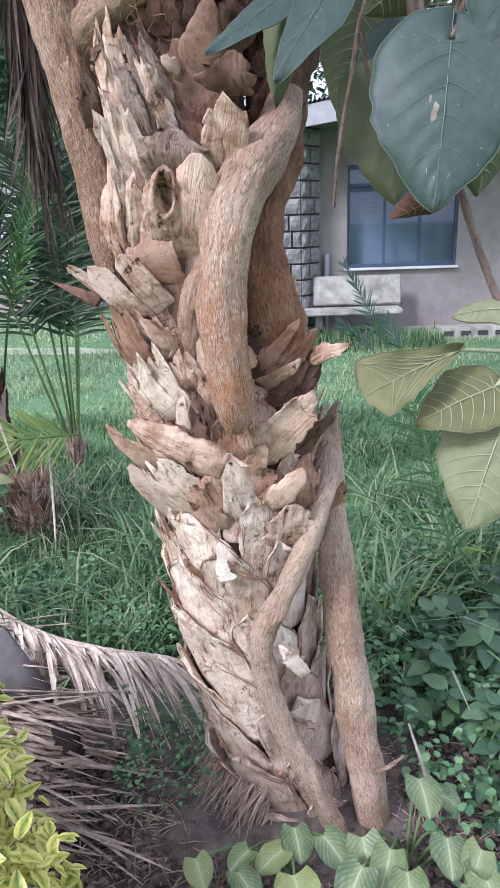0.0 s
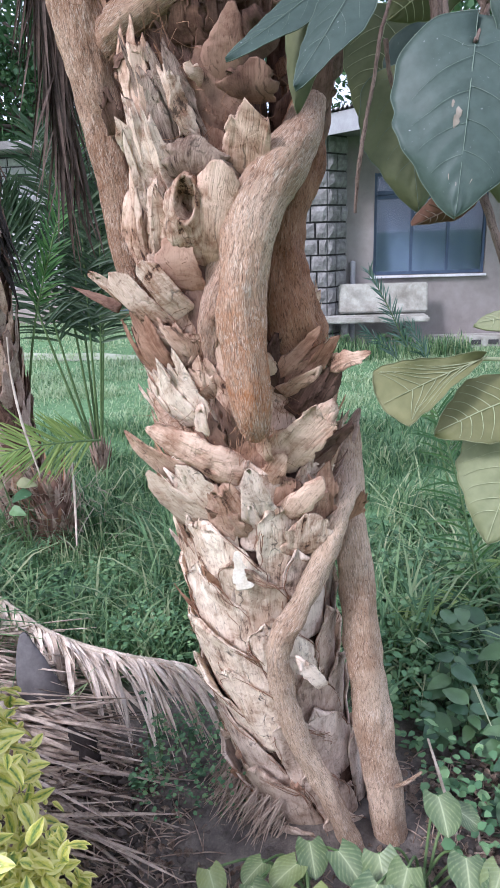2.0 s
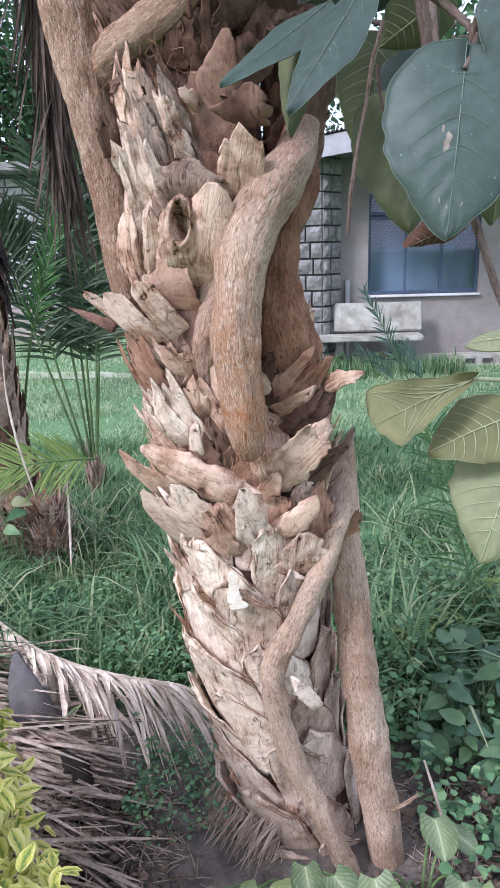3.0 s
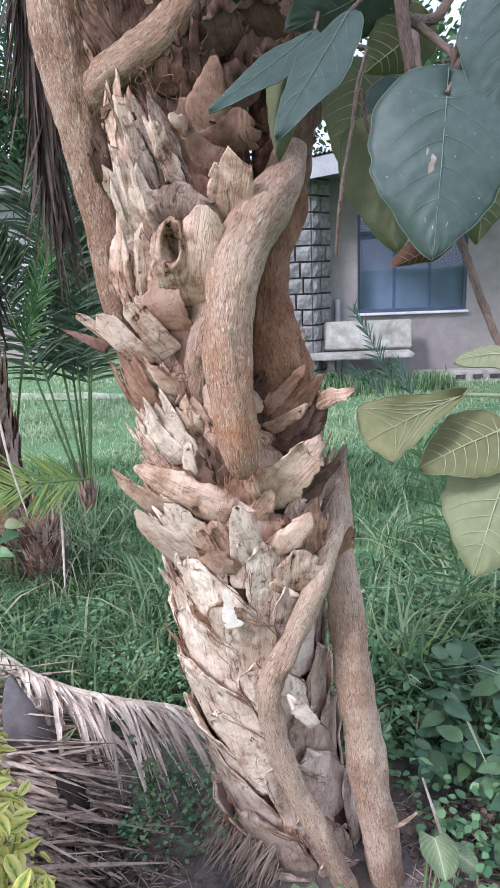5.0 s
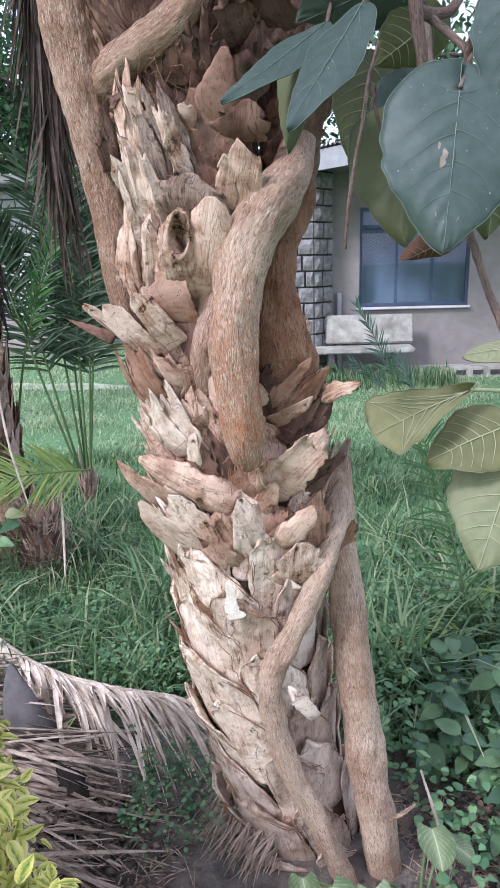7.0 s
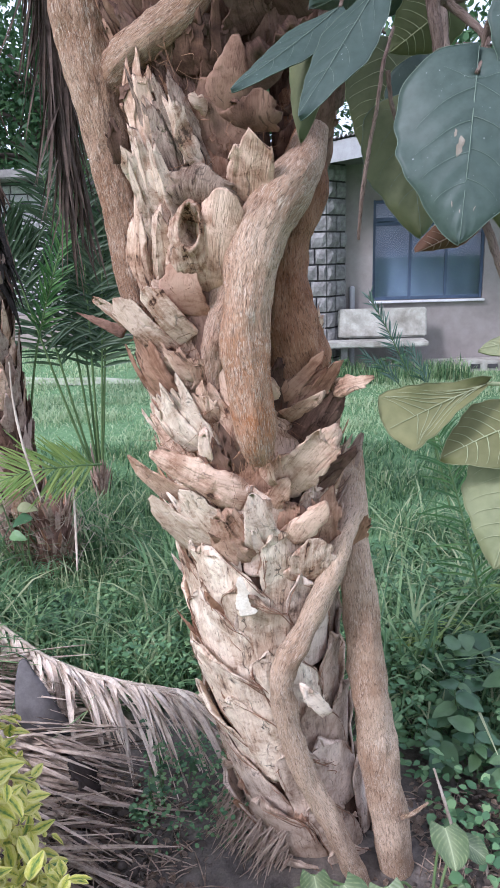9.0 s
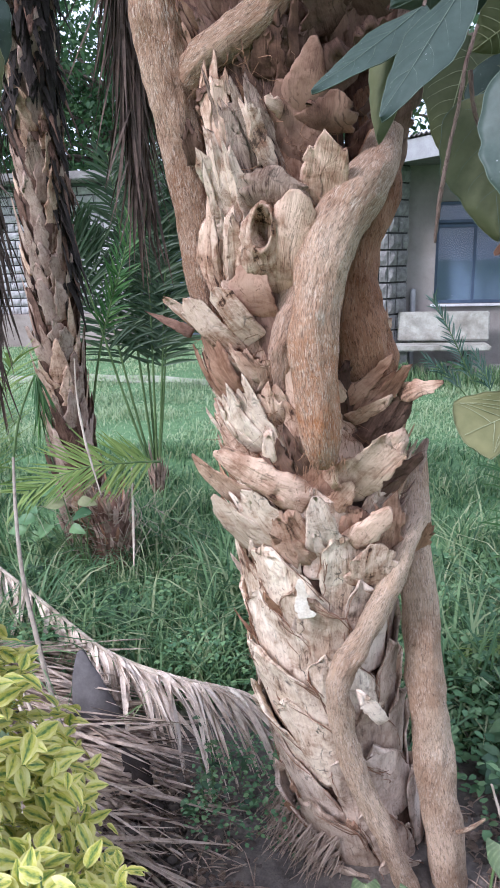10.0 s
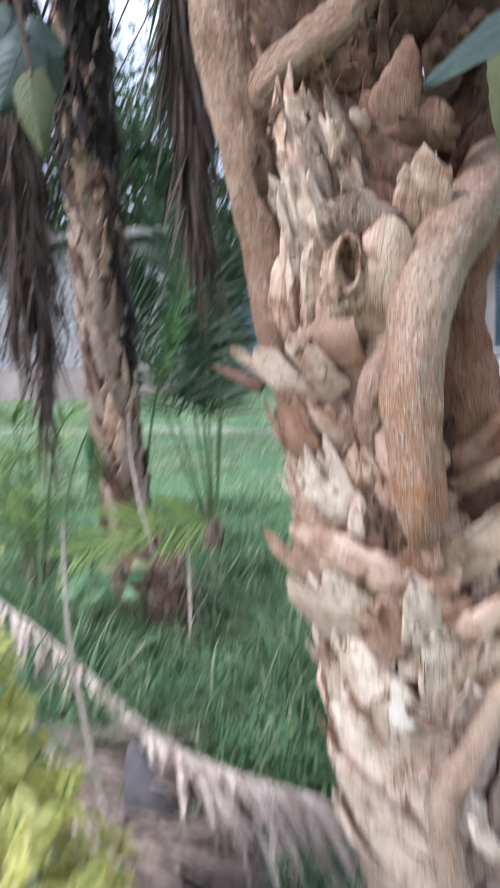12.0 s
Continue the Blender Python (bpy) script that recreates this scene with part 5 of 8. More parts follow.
# torn flakes and strips over and between the larger bases: splayed round the middle, upright above
for k in range(430):
    r = random.Random(1500 + k)
    z, deg = 0.90 + 1.16 * ((k * 0.6180339) % 1), -88 + 170 * ((k * 0.3819660 + 0.07 * (k % 7)) % 1)
    if (1.04 < z < 1.8 and -16 < deg < 72) or (z > 1.3 and deg < -52) or (1.47 < z < 1.66 and -28 < deg < 4):
        continue
    a = radians(deg)
    out = np.array([math.sin(a), -math.cos(a), 0.0])
    tan = np.array([math.cos(a), math.sin(a), 0.0])
    low = z < 1.4
    L = r.uniform(0.035, 0.12) if low else r.uniform(0.05, 0.17)
    flow = (-0.75 if deg < 0 else 0.6) * L * r.uniform(0.3, 1.2) if low else r.uniform(-0.25, 0.1) * L
    up = L * r.uniform(0.55, 0.9)
    lift = r.uniform(0.012, 0.052) if low else r.uniform(0.0, 0.035)
    b = axis(z) + out * (core_r(z) + lift)
    t = axis(z + up) + out * (core_r(z + up) + lift + r.uniform(0.004, 0.022)) + tan * flow
    mats = (M_BROWN, M_SCALE, M_BOOT_RED, M_SHEATH, M_FIBRE, M_BROWN, M_BOOT) if low else (M_BROWN, M_STUMP, M_GREYWOOD, M_SHEATH, M_BOOT_RED) if z < 1.72 else (M_SHEATH, M_SHEATH, M_RUST, M_BOOT_RED, M_FIBRE)
    add_boot(r.choice(mats), "", b, t, r.uniform(0.014, 0.05) if low else r.uniform(0.008, 0.032), r.uniform(0.004, 0.009), out, narrow=r.uniform(0.15, 0.8), rag=r.uniform(0.15, 0.4), curl=r.uniform(-0.2, 0.5), seed=1500 + k, nv=18, nu=20, wander=0.4, square=0.5)
# ragged sheaths that overhang the hollow beside the front stem, its shade put into their dark colour
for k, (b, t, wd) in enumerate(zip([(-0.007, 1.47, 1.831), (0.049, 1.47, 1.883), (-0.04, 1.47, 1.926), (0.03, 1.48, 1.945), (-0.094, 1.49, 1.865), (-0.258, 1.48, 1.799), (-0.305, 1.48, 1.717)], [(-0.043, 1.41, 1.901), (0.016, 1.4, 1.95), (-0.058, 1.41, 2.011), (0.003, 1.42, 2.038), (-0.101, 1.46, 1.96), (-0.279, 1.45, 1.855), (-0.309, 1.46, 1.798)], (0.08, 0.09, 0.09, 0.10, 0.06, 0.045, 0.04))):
    add_boot(M_SHEATH, "ragged brown sheath darkened for the hollow's shade" if k < 2 else "", b, t, wd, 0.014, (0.1 * (-1) ** k, -1, 0.1), narrow=0.75, rag=0.4, curl=0.6, seed=1900 + k, nv=30, nu=34, wander=0.35, fibre=1.5)
# the fresh pale scar where a flake has come away
add_boot(M_CHIP, "fresh pale scar", (-0.083, 1.424, 0.767), (-0.097, 1.417, 0.858), 0.042, 0.004, FRONT, narrow=0.55, rag=0.25, curl=0.0, seed=75, nv=34, nu=40, fibre=0.1, wander=0.65, trunk_r=1.0, sink=0.0)


def strands(name, starts, spread, length, radius, mat, parent, seed, label="", loose=0.6):
    """Loose dry fibres: thin curved threads in one mesh."""
    r = np.random.default_rng(seed)
    bits = []
    for s in starts:
        s = np.asarray(s, float)
        d = unit(np.asarray(spread, float) + r.normal(0, loose, 3))
        l = length * r.uniform(0.5, 1.3)
        m = s + d * l * 0.5 + r.normal(0, 0.2 * loose, 3) * l
        e = s + d * l + r.normal(0, 0.33 * loose, 3) * l
        bits.append(tube([s, m, e], [radius, radius * 0.8, radius * 0.3], 7, 4))
    ob = part(name, mesh_of(name, *join(bits)), mat, parent, label)
    return tagged(ob, kind="stuff")


def on_front(n, z0, z1, lo, hi, out, seed):
    r = np.random.default_rng(seed)
    res = []
    for _ in range(n):
        z, a = r.uniform(z0, z1), radians(r.uniform(lo, hi))
        res.append(axis(z) + np.array([math.sin(a), -math.cos(a), 0]) * (core_r(z) + r.uniform(0.0, out)))
    return res


strands("loose_fibre", on_front(420, 0.98, 1.24, -40, 60, 0.04, 2), (0.1, -0.15, -0.5), 0.045, 0.0007, M_FIBRE, palm, 12, "brown fibres", 0.5)
strands("loose_fibre", on_front(420, 1.12, 1.46, -85, -15, 0.045, 1), (-0.3, -0.1, -0.6), 0.05, 0.0007, M_FIBRE, palm, 11, "brown fibres", 0.5)
strands("loose_fibre", on_front(420, 1.5, 1.95, -60, 60, 0.06, 4), (0.0, -0.2, -0.5), 0.06, 0.0008, M_FIBRE, palm, 14, "brown fibres", 0.5)
# torn threads that run along the lips of the lower scales
r_lip = np.random.default_rng(61)
threads = []
for g in LIPS:
    for _ in range(9):
        j, i = (0, 1, 24, 25)[r_lip.integers(4)], int(r_lip.integers(8, 22))
        p0, p1, p2 = g[i, j], g[min(29, i + 4), j], g[min(29, i + 8), j]
        o = r_lip.normal(0, 0.004, (3, 3)) + (0, -0.002, 0)
        threads.append(tube([p0 + o[0], p1 + o[1], p2 + o[2]], [0.0009, 0.0012, 0.0004], 8, 5))
tagged(part("loose_fibre", mesh_of("loose_fibre", *join(threads)), M_BOOT_RED, palm, "dark threads along the scale edges"), kind="stuff")
strands("root_mat", on_front(1000, -0.04, 0.15, -115, -12, 0.05, 5), (-0.7, -0.4, -0.9), 0.11, 0.0017, M_ROOT, palm, 15, "dense broom of dry roots at the foot", 0.22)

# ---- the fig that grows round the palm ----
fig = thing("fig_tree", (0.27, 1.5, 0), "young fig tree with smooth brown stems winding round the palm", "fig tree")


def stem(name, pts, radii, mat, seed, n=110, around=40, rough=0.16, ridge=0.035, label="", parent=None):
    return part(name, mesh_of(name, *tube(pts, radii, n, around, rough, seed, ridge)), mat, parent or fig, label)


# dark filler tube, added to close the shaded hollow beside the stem
part("leaf_sheath", mesh_of("leaf_sheath", *tube([(0.03, 1.67, 1.689), (0.048, 1.66, 1.793), (0.064, 1.655, 1.905), (0.073, 1.66, 2.016), (0.072, 1.68, 2.182)], [0.05, 0.065, 0.066, 0.066, 0.07], 60, 40, 0.25, 61, 0.08)), M_SHEATH, palm, "added dark bundle of sheaths filling the shaded hollow")
stem("stem", [(0.063, 1.68, 1.86), (0.075, 1.62, 1.795), (0.062, 1.545, 1.733), (0.032, 1.48, 1.673), (-0.007, 1.44, 1.614), (-0.045, 1.415, 1.537), (-0.062, 1.4, 1.446), (-0.066, 1.39, 1.359), (-0.058, 1.385, 1.269), (-0.048, 1.39, 1.185), (-0.043, 1.415, 1.132)],
     [0.03, 0.033, 0.038, 0.046, 0.052, 0.053, 0.049, 0.046, 0.043, 0.038, 0.027], M_FIG_RUST, 31, 150, 56, 0.10, label="warm brown stem pressed on the palm")
stem("stem", [(0.038, 1.63, 1.856), (0.059, 1.6, 1.761), (0.047, 1.56, 1.644), (0.021, 1.53, 1.552), (0.013, 1.52, 1.459), (0.024, 1.52, 1.375), (0.044, 1.54, 1.297)],
     [0.04, 0.045, 0.047, 0.046, 0.056, 0.070, 0.065], M_FIG_RED, 32, 150, 60, 0.22, 0.05, label="red-brown stem behind the front one")
stem("stem", [(-0.035, 1.475, 1.56), (-0.078, 1.473, 1.47), (-0.112, 1.482, 1.38), (-0.128, 1.50, 1.30), (-0.13, 1.53, 1.23)], [0.036, 0.052, 0.054, 0.044, 0.03], M_FIG, 37, 90, 48, 0.2, 0.05, label="web of bark spreading from the front stem")
stem("stem", [(-0.396, 1.58, 2.254), (-0.384, 1.56, 2.139), (-0.375, 1.545, 2.024), (-0.359, 1.545, 1.89), (-0.346, 1.545, 1.804), (-0.331, 1.545, 1.704), (-0.316, 1.54, 1.612), (-0.303, 1.53, 1.495), (-0.294, 1.535, 1.40)],
     [0.064, 0.062, 0.06, 0.054, 0.048, 0.043, 0.039, 0.037, 0.026], M_FIG_NET, 33, 220, 64, 0.12, 0.06, label="long netted stem along the palm")
stem("branch", [(-0.365, 1.585, 1.77), (-0.35, 1.575, 1.83), (-0.312, 1.53, 1.89), (-0.247, 1.478, 1.925), (-0.17, 1.46, 1.967), (-0.116, 1.47, 2.024), (-0.08, 1.52, 2.10)], [0.012, 0.034, 0.037, 0.034, 0.033, 0.031, 0.028], M_FIG_NET, 34, 110, 44, 0.2, 0.06)
stem("stem", [(0.166, 1.56, 0.957), (0.13, 1.5, 0.897), (0.096, 1.475, 0.816), (0.045, 1.45, 0.714), (-0.006, 1.425, 0.626), (-0.005, 1.42, 0.537), (0.038, 1.42, 0.366), (0.109, 1.425, 0.197), (0.182, 1.43, 0.007), (0.207, 1.43, -0.071)],
     [0.024, 0.026, 0.027, 0.028, 0.0285, 0.0285, 0.0275, 0.027, 0.028, 0.028], M_FIG_GREY, 35, 150, 36, label="thin grey-brown stem bent like an elbow")
stem("stem", [(0.165, 1.74, 1.052), (0.17, 1.7, 0.973), (0.17, 1.64, 0.873), (0.178, 1.6, 0.783), (0.195, 1.55, 0.572), (0.233, 1.51, 0.294), (0.273, 1.488, 0.019), (0.284, 1.48, -0.09)],
     [0.036, 0.036, 0.038, 0.041, 0.046, 0.047, 0.047, 0.05], M_FIG_GREY, 36, 150, 48, 0.10, label="straight grey-brown stem rising beside the palm")
stem("twig", [(0.279, 1.46, 0.192), (0.306, 1.44, 0.228), (0.334, 1.43, 0.266)], [0.006, 0.005, 0.003], M_FIG_GREY, 38, 16, 8, 0.3, 0.0)
add_boot(M_BOOT, "loose pale flake", (0.102, 1.44, 0.488), (0.031, 1.42, 0.598), 0.042, 0.008, (0.1, -1, 0.1), narrow=0.7, rag=0.15, curl=0.4, seed=71, nv=18, nu=24)


def fig_leaf(base, tip, width, facing, mat, vein, cup=0.12, droop=0.1, seed=0, label="", heart=0.5, fold=0.0, stalk=None, wave=0.03, full=0.62, spots=(), plain=False, fan=0.0):
    """A broad heart-shaped leaf with raised veins; cup: hollow across, droop: bow along, fold: angle of the two halves, fan: widens to a blunt end."""
    base, tip = np.asarray(base, float), np.asarray(tip, float)
    up = tip - base
    L = np.linalg.norm(up)
    up = up / L
    n = unit(np.asarray(facing, float) - up * np.dot(facing, up))
    side = np.cross(up, n)
    nv, nu = 40, 25
    r = np.random.default_rng(seed)
    ph = r.random(4) * 6

    def surface(s, u):
        half = width / 2 * np.sin(np.pi * np.clip(s, 0, 1) ** full) ** 0.72 * (1 - 0.2 * s ** 3)
        if fan:
            half = width / 2 * np.clip(s, 0, 1) ** fan * np.clip((1.02 - s) / 0.1, 0, 1) ** 0.5 + 0.002
        x = u * half * (1 + 0.03 * np.sin(s * 17 + ph[0] + 1.5 * np.sign(u)) + 0.02 * np.sin(s * 41 + ph[2]))
        back = heart * width * 0.30 * np.abs(u) ** 1.6 * np.exp(-(s / 0.22) ** 2)
        z = s * L - back
        y = -cup * width * (u ** 2) * 0.6 - droop * L * (s - 0.3) ** 2 * 1.6 - fold * np.abs(x) + wave * width * np.sin(s * 11 + ph[1] + 2 * u) * np.abs(u) ** 2
        y = y + 0.012 * width * np.sin((s - 0.35 * np.abs(u)) * 40) * (1 - np.abs(u)) * 0.6
        return x, y, z

    s = np.linspace(0.0, 1.0, nv)[:, None] * np.ones((1, nu))
    u = np.linspace(-1, 1, nu)[None, :] * np.ones((nv, 1))
    x, y, z = surface(s, u)
    pts = np.stack([x, y, z], -1).reshape(-1, 3)
    th = np.array([0, 0.0012, 0])
    f = [[k * nu + j, k * nu + j + 1, (k + 1) * nu + j + 1, (k + 1) * nu + j] for k in range(nv - 1) for j in range(nu - 1)]
    m = len(pts)
    f2 = [[q + m for q in reversed(face)] for face in f]
    rim = [j for j in range(nu)] + [k * nu + nu - 1 for k in range(1, nv)] + [(nv - 1) * nu + j for j in range(nu - 2, -1, -1)] + [k * nu for k in range(nv - 2, 0, -1)]
    f3 = [[rim[(i + 1) % len(rim)], rim[i], rim[i] + m, rim[(i + 1) % len(rim)] + m] for i in range(len(rim))]
    both = np.concatenate([pts, pts - th])
    place = lambda q: base + q[:, :1] * side + q[:, 1:2] * n + q[:, 2:3] * up
    blade = part("leaf", mesh_of("leaf", place(both), f + f2 + f3, np.tile(np.stack([u, s], -1).reshape(-1, 2), (2, 1))), mat, fig, label)
    part("margin", mesh_of("margin", *tube(place(pts[rim] + (0, 0.0002, 0)), np.full(len(rim), 0.00055), len(rim) * 2, 5)), M_TWIG if mat is M_FIGLEAF_DEAD else M_VEIN_DARK if vein is M_VEIN_DARK else M_FIGLEAF_PALE, blade, "thin pale margin")
    if plain:
        return blade
    for s0, u0, size in spots:
        ang = np.linspace(0, 2 * np.pi, 15)[:-1]
        rad = size * (1 + 0.35 * np.sin(ang * 2 + ph[2]) + 0.2 * np.sin(ang * 5 + ph[3]))
        ring = np.stack(surface(s0 + rad * np.cos(ang) / L, u0 + rad * 0.6 * np.sin(ang) / (width / 2)), -1) + (0, 0.0007, 0)
        mid = np.stack(surface(np.array([s0]), np.array([u0])), -1) + (0, 0.0009, 0)
        part("torn_spot", mesh_of("torn_spot", place(np.vstack([ring, mid])), [[i, (i + 1) % 14, 14] for i in range(14)]), M_STICK, blade, "dry brown spot")
    bits = []

    def vein_line(ss, uu, r0):
        q = np.stack(surface(np.asarray(ss, float), np.asarray(uu, float)), -1)
        q[:, 1] += 0.0016
        bits.append(tube(place(q), np.linspace(r0, r0 * 0.35, len(ss)), 14, 6))

    sl = np.linspace(0.02, 0.97, 9)
    fine = 0.34 if vein is M_VEIN_DARK else 0.5
    vein_line(sl, sl * 0, 0.0024 * fine)
    dark = vein is M_VEIN_DARK
    for k, s0 in enumerate((0.03, 0.07, 0.27, 0.46, 0.64) if dark else (0.03, 0.06, 0.2, 0.34, 0.48, 0.61, 0.72)):
        for sgn in (-1, 1):
            e = np.linspace(0, 1, 7)
            rise = 0.03 if k == 0 else 0.26 * (1 - s0) + 0.02
            if fan:
                rise = min(0.62, 0.95 - s0) * (1 - 0.35 * s0)
            vein_line(s0 + 0.012 * sgn * (k > 0) + rise * e ** 1.25, sgn * e ** 0.95 * (0.7 if k == 0 else (0.74 if dark else 0.88)), (0.0009 if dark else 0.0013) * fine)
    part("vein", mesh_of("vein", *join(bits)), vein, blade, "pale raised veins")
    if stalk is not None:
        part("petiole", mesh_of("petiole", *tube(stalk + [tuple(base)], np.linspace(0.0035, 0.003, len(stalk) + 1), 20, 8)), M_TWIG if vein is M_VEIN_DARK else M_VEIN, blade, "leaf stalk")
    return blade


strands("hanging_strip", on_front(26, 2.02, 2.12, 60, 95, 0.05, 6), (0.12, -0.1, -1.0), 0.20, 0.003, M_SHEATH, palm, 16, "dark hanging strips of dead leaf", 0.10)
strands("root_fringe", [np.array([-0.043, 1.385, 1.15]) + np.random.default_rng(k).normal(0, 1, 3) * (0.02, 0.008, 0.012) for k in range(60)], (0.0, -0.1, -1.0), 0.03, 0.0010, M_FIBRE, fig, 18, "rust-brown rootlets at the foot of the front stem", 0.45)
# branches overhead that carry the leaves; they come off the stem at the palm's back
stem("branch", [(0.05, 1.60, 1.80), (0.12, 1.52, 2.0), (0.2, 1.36, 2.1), (0.223, 1.2, 2.02)] + [(0.223, 1.16, 1.91), (0.227, 1.15, 1.863), (0.236, 1.15, 1.811), (0.243, 1.16, 1.775)], [0.03, 0.024, 0.019, 0.015, 0.010, 0.009, 0.008, 0.006], M_TWIG, 41, 90, 18, 0.12, 0.0, "grey-brown branch")
stem("branch", [(0.224, 1.155, 1.879), (0.255, 1.18, 1.882), (0.284, 1.19, 1.891), (0.309, 1.2, 1.927), (0.338, 1.22, 1.97)], [0.011, 0.009, 0.008, 0.007, 0.006], M_TWIG, 42, 40, 14, 0.12, 0.0)
stem("branch", [(0.246, 1.175, 1.879), (0.279, 1.17, 1.852), (0.299, 1.15, 1.823), (0.3, 1.13, 1.788)], [0.007, 0.006, 0.005, 0.004], M_TWIG, 43, 30, 12, 0.12, 0.0)
stem("branch", [(0.322, 1.1, 1.891), (0.301, 1.1, 1.844), (0.294, 1.12, 1.815), (0.295, 1.13, 1.788)], [0.007, 0.0065, 0.006, 0.004], M_TWIG, 44, 30, 12, 0.12, 0.0)
stem("branch", [(0.26, 1.32, 1.98)] + [(0.277, 1.28, 1.812), (0.302, 1.22, 1.656), (0.319, 1.15, 1.565), (0.339, 1.1, 1.479), (0.363, 1.05, 1.394), (0.384, 1.04, 1.341)], [0.012, 0.010, 0.0075, 0.0065, 0.006, 0.0055, 0.005], M_TWIG, 45, 70, 16, 0.12, 0.0, "grey-brown branch")
stem("aerial_root", [(0.194, 1.3, 1.883), (0.172, 1.25, 1.816), (0.162, 1.23, 1.758), (0.149, 1.22, 1.693), (0.137, 1.205, 1.619), (0.132, 1.2, 1.556)], [0.003, 0.0032, 0.003, 0.003, 0.0034, 0.0024], M_TWIG, 46, 50, 10, 0.3, 0.0, "thin hanging root")
stem("aerial_root", [(0.182, 1.27, 1.813), (0.193, 1.28, 1.758), (0.218, 1.3, 1.711)], [0.004, 0.0035, 0.003], M_TWIG, 47, 30, 8, 0.2, 0.0)
# large dark leaf and its neighbours
fig_leaf((0.269, 1.06, 1.757), (0.243, 1, 1.547), 0.20, (-0.12, -1, 0.25), M_FIGLEAF, M_VEIN_DARK, 0.10, 0.06, 1, "large dark green heart-shaped fig leaf with a torn spot", 0.75, spots=((0.44, 0.13, 0.010), (0.78, 0.30, 0.003), (0.82, 0.1, 0.002), (0.8, -0.3, 0.0025), (0.36, 0.2, 0.004)), stalk=[(0.304, 1.13, 1.824)])
fig_leaf((0.103, 1.22, 1.889), (-0.056, 1.12, 1.757), 0.068, (-0.142, -0.698, 0.702), M_FIGLEAF, M_VEIN_DARK, 0.1, -0.05, 2, "narrow-seen dark green leaf", 0.4, stalk=[(0.12, 1.34, 1.96)], full=0.8)
fig_leaf((0.149, 1.14, 1.889), (0.037, 1.05, 1.71), 0.088, (-0.324, -0.748, 0.579), M_FIGLEAF, M_VEIN_DARK, 0.12, -0.02, 3, "dark green fig leaf with a pale edge", 0.4, stalk=[(0.22, 1.2, 1.96)], full=0.8)
fig_leaf((0.074, 1.25, 1.888), (0.034, 1.19, 1.726), 0.075, (-0.182, -0.907, 0.381), M_FIGLEAF_UNDER, M_VEIN, 0.5, 0.2, 4, "curled leaf seen from below", 0.4, plain=True)
fig_leaf((0.22, 1.32, 1.773), (0.24, 1.25, 1.565), 0.165, (-0.1, -1, 0.05), M_FIGLEAF_UNDER, M_VEIN_DARK, 0.2, 0.05, 5, "olive underside of a large fig leaf", 0.6, stalk=[(0.228, 1.28, 1.806)])
fig_leaf((0.287, 1.42, 1.844), (0.272, 1.44, 1.682), 0.17, (0.0, -1, 0.1), M_FIGLEAF, M_VEIN, 0.1, 0.05, 6, "shaded dark green fig leaf", 0.6)
fig_leaf((0.213, 1.5, 1.902), (0.173, 1.5, 1.732), 0.13, (0.1, -1, 0.0), M_FIGLEAF_UNDER, M_VEIN, 0.1, 0.05, 7, "shaded olive fig leaf", 0.6)
fig_leaf((0.292, 1.1, 1.575), (0.209, 1.12, 1.53), 0.055, (-0.1, -0.8, -0.5), M_FIGLEAF_DEAD, M_TWIG, 0.3, 0.1, 8, "withered brown fig leaf tip", 0.4)
fig_leaf((0.334, 1.1, 1.685), (0.333, 1.1, 1.562), 0.10, (0.1, -1, 0.1), M_FIGLEAF_UNDER, M_VEIN, 0.2, 0.1, 9, "olive fig leaf behind the large one", 0.5)
fig_leaf((0.357, 1.08, 1.896), (0.335, 1.04, 1.698), 0.13, (-0.1, -1, 0.2), M_FIGLEAF, M_VEIN_DARK, 0.1, 0.1, 10, "dark green fig leaf hanging upright", 0.6, stalk=[(0.322, 1.1, 1.905)])
fig_leaf((0.225, 1.25, 1.965), (0.059, 1.35, 1.92), 0.16, (-0.1, -0.6, -0.8), M_FIGLEAF, M_VEIN_DARK, 0.1, 0.1, 11, "dark green leaf overhead", 0.5)
fig_leaf((0.284, 1.3, 1.914), (0.194, 1.35, 1.856), 0.11, (0, -0.9, -0.4), M_FIGLEAF_UNDER, M_VEIN, 0.1, 0.1, 12, "olive leaf seen from below", 0.5)
# pale leaves lower on the branch
fig_leaf((0.289, 1.0, 1.357), (0.149, 0.95, 1.312), 0.1, (0.077, -0.772, 0.631), M_FIGLEAF_OCHRE, M_VEIN, -0.2, 0.12, 13, "olive-brown fig leaf with a curled blunt tip", 0.1, fan=0.9, wave=0.05, stalk=[(0.384, 1.04, 1.341), (0.352, 1.03, 1.348)])
fig_leaf((0.34, 0.99, 1.307), (0.223, 0.96, 1.268), 0.105, (-0.009, -0.732, 0.681), M_FIGLEAF_OCHRE, M_VEIN, 0.1, 0.1, 14, "olive-yellow fig leaf", 0.6, stalk=[(0.384, 1.04, 1.338)])
fig_leaf((0.363, 1.02, 1.409), (0.277, 1, 1.41), 0.06, (0.0, -0.45, 0.9), M_FIGLEAF_PALE, M_VEIN, 0.1, 0.1, 140, "grey-green fig leaf seen edge on", 0.3)
fig_leaf((0.352, 0.98, 1.266), (0.288, 0.92, 1.119), 0.16, (-0.4, -0.8, 0.4), M_FIGLEAF_PALE, M_VEIN, 0.1, 0.08, 15, "pale green underside of a fig leaf", 0.6, stalk=[(0.387, 1.04, 1.337)])
